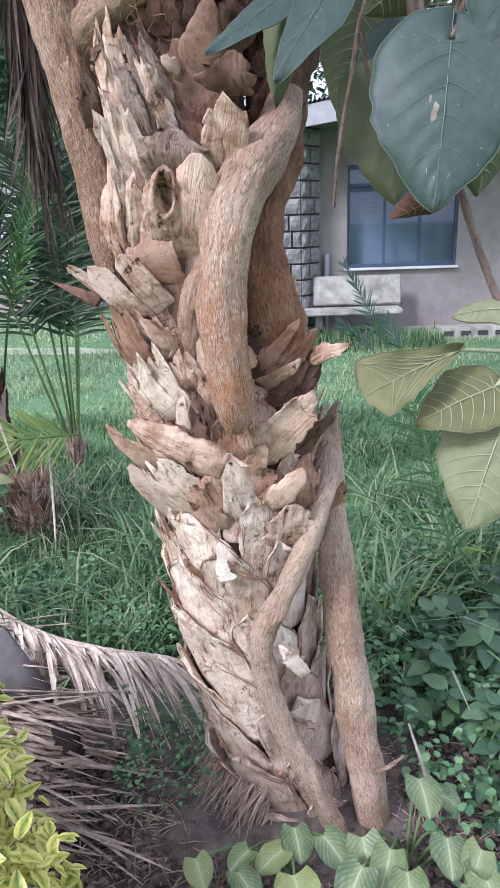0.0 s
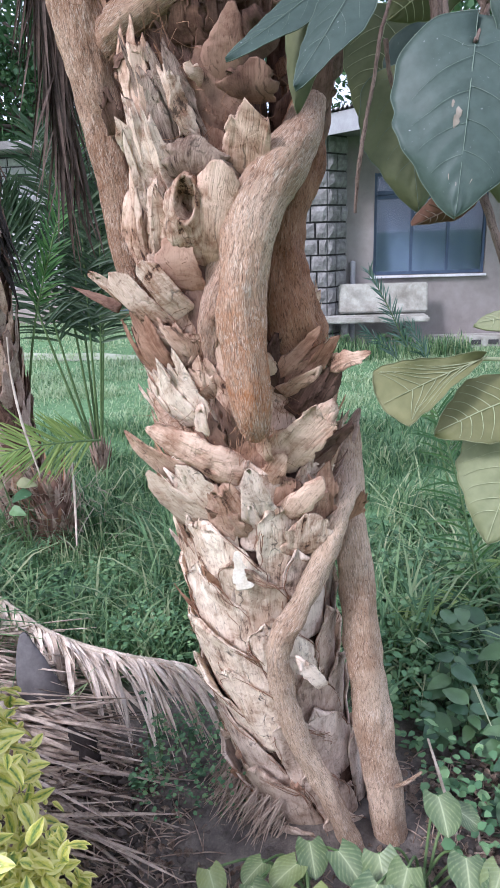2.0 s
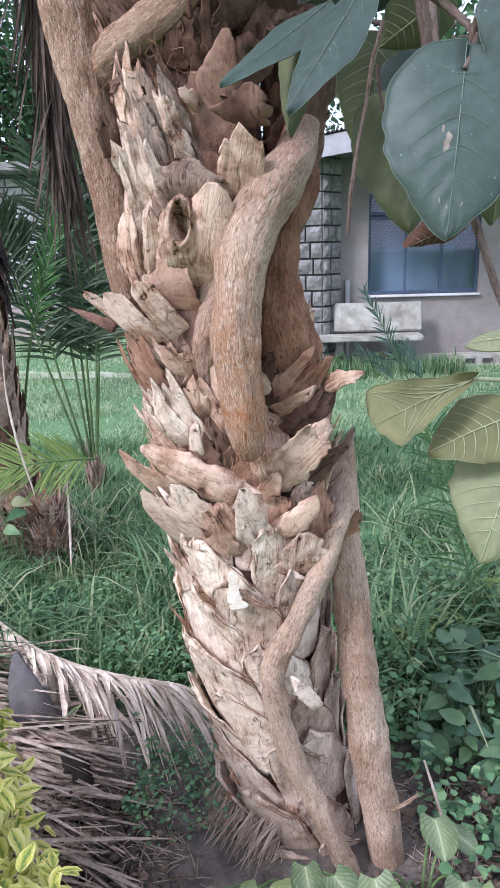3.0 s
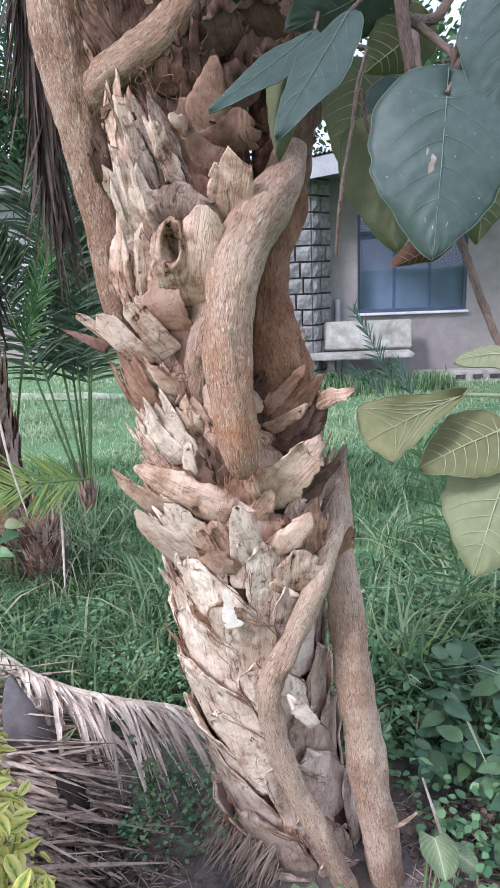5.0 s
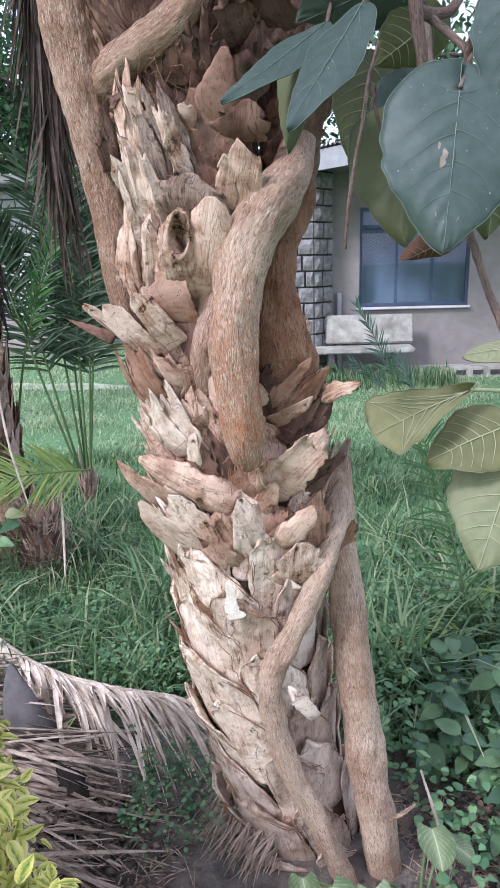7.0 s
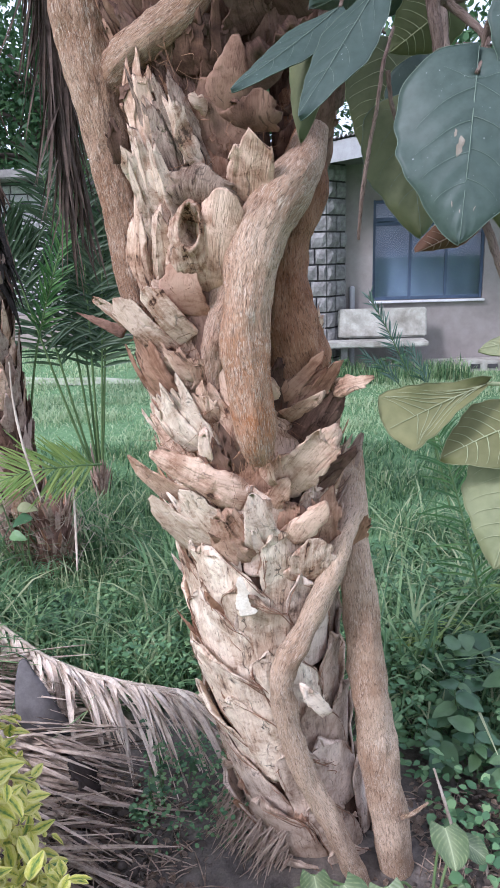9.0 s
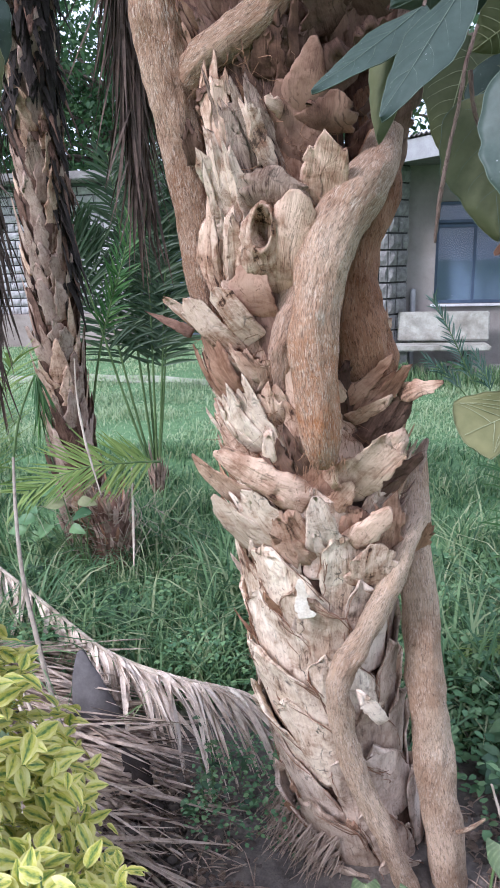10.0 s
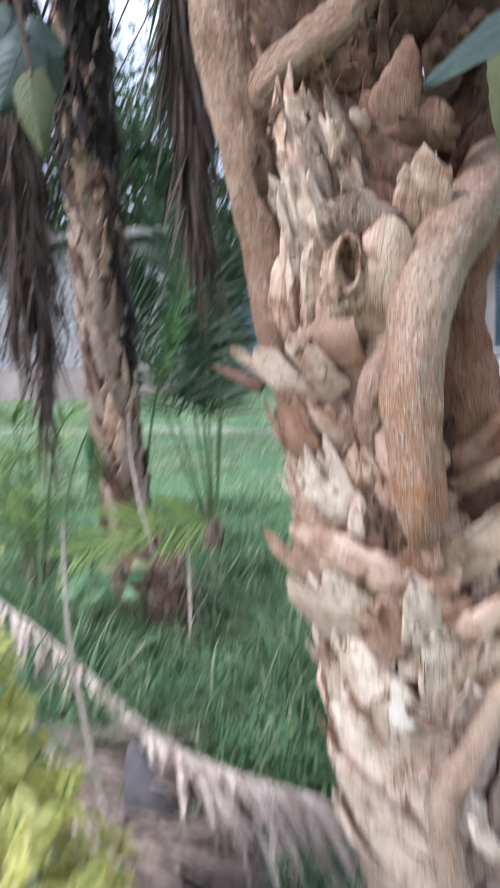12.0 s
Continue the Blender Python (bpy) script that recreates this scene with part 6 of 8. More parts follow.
# leaves over the far side, on a branch that comes over from the long stem
stem("branch", [(-0.40, 1.56, 2.25), (-0.62, 1.62, 2.62), (-0.9, 1.74, 2.5)] + [(-0.885, 1.78, 2.211), (-0.861, 1.75, 2.106), (-0.84, 1.72, 2.038)], [0.02, 0.016, 0.011, 0.007, 0.005, 0.003], M_TWIG, 48, 50, 12, 0.1, 0.0)
fig_leaf((-0.845, 1.72, 2.05), (-0.818, 1.68, 1.884), 0.085, (0.2, -1, 0.1), M_FIGLEAF_UNDER, M_VEIN, 0.3, 0.2, 16, "pale green fig leaf in shade", 0.6)
fig_leaf((-0.882, 1.78, 2.129), (-0.952, 1.76, 1.988), 0.13, (0.2, -1, 0.1), M_FIGLEAF, M_VEIN_DARK, 0.2, 0.1, 17, "dark green fig leaf in shade", 0.6)
fig_leaf((-0.889, 1.8, 2.16), (-0.845, 1.82, 2.015), 0.13, (0.1, -1, -0.1), M_FIGLEAF, M_VEIN_DARK, 0.2, 0.1, 18, "dark green fig leaf in shade", 0.6)
fig_leaf((-0.941, 1.85, 2.206), (-1.037, 1.85, 2.094), 0.14, (0.1, -1, -0.1), M_FIGLEAF, M_VEIN_DARK, 0.2, 0.1, 19, "dark green fig leaf in shade", 0.6)
# more fig leaves higher up, over the palm: unseen, added to shade the top of its trunk
for k in range(26):
    r = random.Random(2200 + k)
    c = np.array([r.uniform(-0.15, 0.27), r.uniform(1.2, 1.9), r.uniform(2.2, 2.7)])
    d = np.array([r.uniform(-1, 1), r.uniform(-1, 0.4), r.uniform(-0.7, 0.0)])
    fig_leaf(c, c + unit(d) * 0.22, 0.17, (r.uniform(-0.3, 0.3), -0.3, 1), M_FIGLEAF, M_VEIN_DARK, 0.1, 0.15, 60 + k, "", 0.6, plain=True)
for k, (x, y) in enumerate(((0.1, 1.3), (0.22, 1.35), (0.2, 1.7))):
    stem("branch", [(-0.1, 1.62, 2.1), ((x - 0.1) / 2, (y + 1.6) / 2, 2.45), (x, y, 2.5)], [0.02, 0.014, 0.006], M_TWIG, 480 + k, 30, 12, 0.1, 0.0)

# ---- palm crowns and other palms ----
def leaflet(base, way, length, width, sag, face, seed, n=6, twist=0.0, bow=0.0):
    """One narrow folded leaflet: verts, faces, uvs."""
    base, way = np.asarray(base, float), unit(way)
    side = unit(np.cross(way, face))
    nor = np.cross(side, way)
    t = np.linspace(0, 1, n)
    c = base + way * (length * t)[:, None] + np.array([0, 0, -1.0]) * (sag * length * t ** 2)[:, None] + side * (bow * length * t ** 1.7)[:, None]
    w = width / 2 * np.sin(np.pi * np.clip(0.12 + 0.88 * t, 0, 1)) ** 0.6 * (1 - 0.3 * t)
    w[-1] = width * 0.02
    v, uv = [], []
    for k in range(n):
        sd = side * math.cos(twist * t[k]) + nor * math.sin(twist * t[k])
        nn = nor * math.cos(twist * t[k]) - side * math.sin(twist * t[k])
        v += [c[k] - sd * w[k] + nn * w[k] * 0.5, c[k], c[k] + sd * w[k] + nn * w[k] * 0.5]
        uv += [(-w[k] + seed * 0.37, t[k] * length), (seed * 0.37, t[k] * length), (w[k] + seed * 0.37, t[k] * length)]
    f = []
    for k in range(n - 1):
        a = 3 * k
        f += [[a, a + 1, a + 4, a + 3], [a + 1, a + 2, a + 5, a + 4]]
    return np.array(v), f, np.array(uv)


def frond(parent, pts, n, length, width, mat, rmat, seed, r0=0.008, angle=50, sag=0.2, start=0.2, spread=1.0, single=False, name="frond", label="", hang=0.0, up=(0, 0, 1), sides=(-1, 1), messy=0.0):
    """A feather frond: stalk along pts, leaflets on both sides from start to the end; hang turns leaflets to the ground."""
    r = np.random.default_rng(seed)
    line = spline(pts, 60)
    stalk = part(name, mesh_of(name, *tube(pts, np.linspace(r0, r0 * 0.25, len(pts)), 40, 8, 0.1, seed)), rmat, parent, label)
    tan = unit(np.gradient(line, axis=0))
    bits = []
    for k in range(n):
        s = start + (1 - start) * (k + 0.5) / n
        i = min(59, int(s * 59))
        if k % 5 == 0:
            gang = r.normal(0, 1, 4)
        for sgn in sides:
            side = unit(np.cross(tan[i], up)) * sgn
            a = radians(angle * (1 - 0.45 * s) + r.normal(0, 7))
            way = tan[i] * math.cos(a) + side * math.sin(a) * spread + np.asarray(up, float) * r.normal(0.12, 0.12)
            way = unit(way) * (1 - hang) + np.array([0, 0, -1.0]) * hang + r.normal(0, 0.07 + 0.12 * hang, 3)
            hg = np.clip(hang + messy * (r.uniform(-0.12, 0.15) + 0.18 * gang[0]), 0, 0.9)
            way = unit(way) * (1 - hg) + np.array([0, 0, -1.0]) * hg if messy else way
            l = length * (1 - messy * r.uniform(-0.15, 0.5)) * (0.55 + 0.45 * math.sin(math.pi * min(1, s * 0.85 + 0.1))) * r.uniform(0.8, 1.12)
            q = leaflet(line[i], way, l, width * r.uniform(0.8, 1.2), sag * r.uniform(0.5, 1.6), up, k + seed, 9 if messy else 6, r.normal(0, 0.8 + 1.5 * messy), (r.normal(0, 0.14) + 0.2 * gang[1]) * messy)
            if single:
                part("leaflet", mesh_of("leaflet", *q), mat, stalk)
            else:
                bits.append(q)
    if bits:
        tagged(part("foliage", mesh_of("foliage", *join(bits)), mat, stalk), kind="stuff")
    return stalk


def crown(parent, top, n, reach, seed, mat, drop=0.55, leafl=0.42):
    """Arching live fronds round the top of a palm, unseen and added to shade what stands below."""
    r = np.random.default_rng(seed)
    top = np.asarray(top, float)
    for k in range(n):
        a = k * 2.4 + r.uniform(-0.2, 0.2)
        rise = r.uniform(0.2, 0.9)
        d = np.array([math.cos(a), math.sin(a), 0]) * reach * r.uniform(0.8, 1.1)
        frond(parent, [top, top + d * 0.3 + (0, 0, rise * 0.7), top + d * 0.68 + (0, 0, rise), top + d + (0, 0, rise - 0.6 * drop * r.uniform(0.7, 1.2))], 34, leafl, 0.024, mat, M_STALK, seed + k, 0.018, 55, 0.25, 0.15)


def small_palm(place, lean, height, radius, seed, label, rows, mats):
    """A palm trunk clad in narrow, upright, dark and tan leaf bases."""
    ob = thing("palm_tree", place, label, "palm tree")
    p = np.asarray(place, float)
    line = lambda z: p + np.array([lean[0] * z + lean[2] * z * z, lean[1] * z, z])
    zz = np.linspace(-0.1, height, 12)
    part("trunk", mesh_of("trunk", *tube([line(z) for z in zz], [radius * 0.86 * (1.15 - 0.1 * min(1, z)) for z in zz], 60, 36, 0.08, seed, 0.04)), M_CORE, ob)
    k = 0
    for row in range(rows):
        for j in range(9):
            k += 1
            r = random.Random(seed * 1000 + k)
            z = 0.02 + (height - 0.2) * (row + r.uniform(-0.2, 0.2)) / rows
            a = radians(40 * (j + 0.5 * (row % 2)) + 7 * row + r.uniform(-6, 6))
            out = np.array([math.sin(a), -math.cos(a), 0])
            b = line(z) + out * radius * 0.90
            L = r.uniform(0.16, 0.27)
            t = line(z + L) + out * (radius * 0.95 + r.uniform(0.010, 0.04)) + np.array([math.cos(a), math.sin(a), 0]) * r.uniform(-0.05, 0.0)
            part("leaf_base", mesh_of("leaf_base", *boot(b, t, r.uniform(0.07, 0.12), 0.016, out, narrow=r.uniform(0.2, 0.6), rag=0.4, seed=seed * 1000 + k, nv=14, nu=16, trunk_r=radius, sink=0.4, wander=0.4)), r.choice(mats), ob)
    return ob, line


M_BLACK = fibre_wood("shade_black_sheath", (0.008, 0.006, 0.005), (0.022, 0.016, 0.014), (0.05, 0.037, 0.032), (0.035, 0.028, 0.026), grey_amount=0.3)
M_OLD = fibre_wood("old_leaf_base", (0.09, 0.055, 0.04), (0.31, 0.205, 0.155), (0.56, 0.42, 0.335), (0.36, 0.27, 0.23), across=70.0)
palm_b, line_b = small_palm((-1.42, 3.50, 0), (-0.085, 0.0, 0.022), 3.9, 0.118, 5, "second palm with a scaly brown trunk among grass", 33, (M_OLD, M_OLD, M_BROWN, M_SHEATH, M_GREYWOOD))
palm_c, line_c = small_palm((-4.7, 5.6, 0), (0.02, 0.02, 0.0), 3.8, 0.17, 6, "further palm trunk in shade with dead fronds", 16, (M_SHEATH, M_SHEATH, M_BOOT_RED))


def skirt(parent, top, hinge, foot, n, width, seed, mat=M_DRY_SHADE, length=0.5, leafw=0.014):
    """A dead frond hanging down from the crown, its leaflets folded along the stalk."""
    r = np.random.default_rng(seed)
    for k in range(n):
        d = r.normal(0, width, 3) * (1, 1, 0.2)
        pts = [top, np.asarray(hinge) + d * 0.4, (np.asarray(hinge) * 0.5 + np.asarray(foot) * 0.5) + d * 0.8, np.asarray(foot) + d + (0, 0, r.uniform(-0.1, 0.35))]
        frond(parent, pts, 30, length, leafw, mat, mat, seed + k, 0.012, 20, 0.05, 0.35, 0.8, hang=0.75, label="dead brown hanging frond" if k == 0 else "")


top_b = tuple(line_b(3.7))
# crowns above the view, added to keep sky light off the trunks
crown(palm, axis(PALM_TOP), 15, 2.1, 700, M_PALMLEAF)
crown(palm_b, line_b(3.9), 15, 1.9, 730, M_PALMLEAF)
crown(palm_c, line_c(3.8), 14, 1.9, 760, M_PALMLEAF)
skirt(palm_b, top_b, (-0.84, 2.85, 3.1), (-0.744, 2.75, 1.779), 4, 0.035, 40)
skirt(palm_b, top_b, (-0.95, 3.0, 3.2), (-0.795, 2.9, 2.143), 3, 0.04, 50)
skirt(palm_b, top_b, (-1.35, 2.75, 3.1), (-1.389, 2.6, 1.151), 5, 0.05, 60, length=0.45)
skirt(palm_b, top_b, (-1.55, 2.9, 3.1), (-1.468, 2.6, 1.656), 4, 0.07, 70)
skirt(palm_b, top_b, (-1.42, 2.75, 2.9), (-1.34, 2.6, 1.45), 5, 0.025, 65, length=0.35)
# hanging green fronds between the trunks
skirt(palm_b, top_b, (-1.0, 3.3, 3.3), (-1.089, 3.6, 2.31), 3, 0.08, 80, M_PALMLEAF, 0.4, 0.018)
# near-black dead sheaths and fibres folded down the second palm's shaded side, and all round its upper trunk; the black
# puts shade into their colour
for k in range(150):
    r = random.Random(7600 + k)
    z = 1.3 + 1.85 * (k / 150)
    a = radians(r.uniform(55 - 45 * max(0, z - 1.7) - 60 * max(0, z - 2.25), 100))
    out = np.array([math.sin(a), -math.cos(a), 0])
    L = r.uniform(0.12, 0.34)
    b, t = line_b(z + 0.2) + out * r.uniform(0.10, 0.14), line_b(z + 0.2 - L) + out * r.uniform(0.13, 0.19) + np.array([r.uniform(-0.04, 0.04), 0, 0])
    part("dead_sheath", mesh_of("dead_sheath", *boot(b, t, r.uniform(0.02, 0.06), 0.012, out, narrow=r.uniform(0.2, 0.6), rag=0.3, seed=7600 + k, nv=16, nu=14, trunk_r=0.15, wander=0.4)), r.choice((M_BLACK, M_BLACK, M_BLACK, M_SHEATH)), palm_b, "dead sheath made near-black for shade" if k == 0 else "")
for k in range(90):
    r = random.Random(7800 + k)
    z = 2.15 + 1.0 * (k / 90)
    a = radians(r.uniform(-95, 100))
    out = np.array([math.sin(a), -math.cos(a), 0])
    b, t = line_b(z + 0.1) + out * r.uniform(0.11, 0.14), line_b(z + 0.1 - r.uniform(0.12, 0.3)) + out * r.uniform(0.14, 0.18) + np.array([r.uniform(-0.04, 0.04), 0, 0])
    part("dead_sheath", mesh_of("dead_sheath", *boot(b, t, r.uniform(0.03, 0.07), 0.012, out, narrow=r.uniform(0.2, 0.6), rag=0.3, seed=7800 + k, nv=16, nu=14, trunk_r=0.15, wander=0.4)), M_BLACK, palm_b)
# shaggy stump at the second palm's foot
FOOT = np.array([-1.20, 3.30, 0.0])
for k in range(80):
    r = random.Random(7700 + k)
    a = radians(k * 137.5)
    o = np.array([math.sin(a), -math.cos(a), 0])
    z = 0.32 * (k / 80)
    part("leaf_base", mesh_of("leaf_base", *boot(FOOT + o * 0.07 + (0, 0, z - 0.04), FOOT + o * r.uniform(0.10, 0.16) + (r.uniform(-0.03, 0.03), 0, z + r.uniform(0.06, 0.2)), r.uniform(0.016, 0.045), 0.012, o, narrow=r.uniform(0.2, 0.7), rag=0.6, seed=780 + k, nv=14, nu=14, trunk_r=0.12)), r.choice((M_SHEATH, M_OLD, M_FIBRE, M_GREYWOOD, M_OLD)), palm_b, "shaggy brown stump of leaf bases" if k == 0 else "")
part("stump", mesh_of("stump", *tube([FOOT + (0, 0, -0.1), FOOT + (0, 0, 0.15), FOOT + (0, 0, 0.36)], [0.12, 0.10, 0.05], 16, 16, 0.2, 9)), M_SHEATH, palm_b)
strands("dry_fringe", [FOOT + np.array([random.Random(k).uniform(-0.25, 0.3), random.Random(k + 500).uniform(-0.15, 0.1), random.Random(k + 900).uniform(0.0, 0.3)]) for k in range(90)], (0.1, -0.3, 0.5), 0.22, 0.002, M_RACHIS, palm_b, 17, "thin pale dead stalks", 0.7)


def young_palm(place, fronds, label, mat, seed, length=0.42, width=0.022, n=34, start=0.3, stump=True, up=(0, 0, 1), angle=66):
    ob = thing("young_palm", place, label, "palm", "young palms in the grass")
    p = np.asarray(place, float)
    if stump:
        for k in range(22):
            r = random.Random(seed * 100 + k)
            o = np.array([math.sin(k * 2.4), -math.cos(k * 2.4), 0])
            part("leaf_base", mesh_of("leaf_base", *boot(p + o * 0.04 + (0, 0, 0.008 * k - 0.05), p + o * r.uniform(0.05, 0.09) + (0, 0, 0.008 * k + r.uniform(0.08, 0.22)), r.uniform(0.02, 0.05), 0.012, o, narrow=0.4, rag=0.6, seed=seed * 100 + k, nv=12, nu=12, trunk_r=0.1)), r.choice((M_SHEATH, M_GREYWOOD, M_OLD)), ob, "shaggy brown leaf base" if k == 0 else "")
    for k, (tip, bow) in enumerate(fronds):
        tip = np.asarray(tip, float)
        d = tip - p
        m1 = p + d * 0.35 + np.array([0, 0, bow * 0.5])
        m2 = p + d * 0.7 + np.array([0, 0, bow])
        frond(ob, [p + (0, 0, 0.05), m1, m2, tip], n, length, width, mat, M_STALK, seed + k, 0.010, angle, 0.2, start, label="arching green frond", single=True, up=up)
    return ob


young_palm((-1.24, 4.35, 0), [(p, b) for p, b in zip([(-1.382, 4.2, 2.15), (-1.15, 4.15, 2.2), (-0.98, 4.2, 2.0), (-1.58, 4.1, 1.78), (-1.74, 4.0, 1.98), (-1.27, 4.3, 1.9), (-1.03, 4.2, 1.8)],
                                                    (0.1, 0.05, 0.1, 0.2, 0.2, 0.1, 0.15))],
           "young palm with upright broad green fronds behind the trunk", M_PALMLEAF_DULL, 300, 0.33, 0.018, 56, 0.42, up=(0.1, -1, 0.25), angle=74)
olive = thing("green_frond", (-1.393, 3.6, 0.712), "upright olive-green palm frond with a pale stalk", "palm frond")
frond(olive, [(-1.445, 3.7, 0.555), (-1.302, 3.6, 1.088), (-1.129, 3.5, 1.5), (-0.946, 3.5, 2.004)], 40, 0.17, 0.013, M_PALMLEAF_MID, M_STALK, 381, 0.008, 50, 0.1, 0.42, label="pale green stalk", up=(0, -1, 0.1))
bent = thing("green_frond", (-1.666, 3.2, 0.538), "thin green frond bent over with a hanging tip", "palm frond")
frond(bent, [(-1.682, 3.2, 0.477), (-1.61, 3.2, 0.776), (-1.514, 3.2, 0.99), (-1.474, 3.18, 1.007), (-1.47, 3.15, 0.816)], 14, 0.22, 0.014, M_PALMLEAF_MID, M_STALK, 382, 0.008, 30, 0.1, 0.6, hang=0.7)
young_palm((-2.05, 3.55, 0), [(p, b) for p, b in zip([(-1.855, 3, 0.676), (-2.01, 3.2, 0.86), (-1.866, 3.3, 0.898), (-1.65, 3.3, 1.072), (-1.998, 3.4, 1.063)], (0.25, 0.2, 0.2, 0.15, 0.2))],
           "small young palm with thin green fronds in the grass", M_PALMLEAF_LIGHT, 320, 0.3, 0.014, 22)
seedling = thing("young_palm", (0.80, 2.5, 0), "seedling palm with one long feathery frond in the grass", "palm", "young palms in the grass")
frond(seedling, [(0.80, 2.5, -0.02), (0.744, 2.520, 0.263), (0.671, 2.560, 0.577), (0.597, 2.600, 0.820), (0.530, 2.620, 0.973)], 34, 0.21, 0.010, M_PALMLEAF_MID, M_STALK, 340, 0.006, 62, 0.25, 0.12, label="feathery green frond", single=True, up=(0.1, -1, 0.3))
frond(seedling, [(0.81, 2.5, -0.02), (0.74, 2.45, 0.12), (0.62, 2.38, 0.19), (0.48, 2.3, 0.17)], 16, 0.16, 0.008, M_PALMLEAF_LIGHT, M_STALK, 341, 0.005, 40, 0.2, 0.2, label="low yellow-green frond", single=True)
frond(seedling, [(0.82, 2.5, -0.02), (0.86, 2.42, 0.2), (0.84, 2.36, 0.33), (0.76, 2.3, 0.38)], 16, 0.16, 0.008, M_PALMLEAF_LIGHT, M_STALK, 342, 0.005, 40, 0.2, 0.2, label="yellow-green frond", single=True)
stiff = thing("young_palm", (1.0, 4.0, 0), "seedling palm with stiff blue-green fronds before the bench", "palm", "young palms in the grass")
frond(stiff, [(1.0, 4.0, -0.02), (0.835, 4.000, 0.570), (0.755, 4.000, 0.775), (0.665, 4.000, 0.958), (0.575, 4.000, 1.136), (0.471, 4.000, 1.316)], 26, 0.13, 0.009, M_PALMLEAF_BLUE, M_STALK, 360, 0.007, 46, 0.1, 0.5, label="stiff blue-green frond", single=True, up=(0.3, -1, 0.3))
frond(stiff, [(1.0, 4.0, -0.02), (0.845, 4.050, 0.558), (0.715, 4.050, 0.733), (0.596, 4.050, 0.871), (0.463, 4.050, 0.973)], 14, 0.13, 0.009, M_PALMLEAF_BLUE, M_STALK, 361, 0.006, 36, 0.1, 0.6, label="stiff blue-green frond", single=True, up=(0.3, -1, 0.3))
frond(stiff, [(1.0, 4.0, -0.02), (0.848, 4.000, 0.570), (0.828, 4.000, 0.740), (0.791, 4.000, 0.873), (0.716, 4.000, 1.005)], 14, 0.13, 0.009, M_PALMLEAF_BLUE, M_STALK, 362, 0.006, 40, 0.1, 0.6, label="stiff blue-green frond", single=True, up=(0.3, -1, 0.3))

light_frond = thing("green_frond", (-0.858, 3, 0.705), "light green palm frond arching over the grass", "palm frond")
frond(light_frond, [(-0.877, 3.15, 0.606), (-1.014, 3.05, 0.626), (-1.213, 2.95, 0.621), (-1.448, 2.85, 0.528)], 44, 0.26, 0.012, M_PALMLEAF_LIGHT, M_STALK, 380, 0.006, 52, 0.05, 0.08, up=(0, -0.85, 0.5))

# ---- fallen dry fronds, stalks and husk ----
dry = thing("dry_frond", (-0.557, 1.95, 0.191), "fallen bleached palm frond with drooping grey leaflets", "palm frond")
frond(dry, [(-2.287, 3.15, 0.414)] + [(-1.845, 2.85, 0.324), (-1.466, 2.6, 0.281), (-1.155, 2.4, 0.215), (-0.836, 2.15, 0.192), (-0.603, 1.99, 0.22), (-0.431, 1.9, 0.258), (-0.28, 1.84, 0.265)], 105, 0.42, 0.019, M_DRY, M_RACHIS, 400, 0.011, 26, 0.75, 0.14, messy=1.15, up=(-0.2, -0.55, 0.8), single=True, hang=0.1, sides=(1,), label="pale thick stalk")
frond(dry, [(-0.96, 2.25, 0.176), (-0.73, 2.08, 0.202), (-0.516, 1.95, 0.239), (-0.317, 1.86, 0.268)], 40, 0.26, 0.015, M_DRY, M_RACHIS, 410, 0.007, 14, 0.35, 0.05, up=(-0.2, -0.55, 0.8), hang=0.0, sides=(1,), messy=0.6)
heap = thing("dry_frond", (-0.872, 1.738, 0), "flattened dry palm frond lying over the soil", "palm frond")
frond(heap, [(-1.347, 2.25, 0.156), (-1.201, 2.1, 0.082), (-1.074, 1.96, 0.041), (-0.954, 1.82, 0.008), (-0.853, 1.69, -0.017), (-0.767, 1.56, -0.044), (-0.697, 1.44, -0.062)], 190, 0.76, 0.017, M_DRY_MID, M_RACHIS, 420, 0.010, 40, 0.03, 0.02, single=True, sides=(-1,), label="pale stalk under the leaflets", messy=0.22)
frond(heap, [(-1.384, 2.24, 0.185), (-1.184, 2.1, 0.129), (-1.036, 1.95, 0.063), (-0.905, 1.82, 0.022), (-0.81, 1.66, -0.026), (-0.697, 1.46, -0.065)], 210, 0.70, 0.0135, M_DRY_MID, M_RACHIS, 430, 0.009, 36, 0.03, 0.05, sides=(-1,), messy=0.4)
# lower layer coloured dark, standing in for shade in the gaps between leaflets
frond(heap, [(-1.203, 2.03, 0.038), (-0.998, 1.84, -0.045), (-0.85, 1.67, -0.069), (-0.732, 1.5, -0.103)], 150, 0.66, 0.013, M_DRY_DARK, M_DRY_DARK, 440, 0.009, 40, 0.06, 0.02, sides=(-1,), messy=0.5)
frond(heap, [(-1.02, 1.72, 0.03), (-0.90, 1.58, 0.0), (-0.80, 1.44, -0.02), (-0.70, 1.28, -0.04)], 120, 0.55, 0.012, M_DRY_MID, M_RACHIS, 450, 0.008, 38, 0.03, 0.02, sides=(-1,), messy=0.35)
tagged(part("palm_stalk", mesh_of("palm_stalk", *tube([(-1.264, 2.45, 0.822), (-1.211, 2.32, 0.64), (-1.149, 2.2, 0.47), (-1.066, 2.08, 0.329), (-0.889, 1.84, 0.113), (-0.683, 1.58, 0.013), (-0.616, 1.5, -0.061)], [0.005, 0.007, 0.008, 0.0085, 0.0085, 0.0085, 0.008], 60, 10, 0.15, 3)), M_STICK),
       "thin pale dry palm stalk leaning from the shrub", "palm stalk")
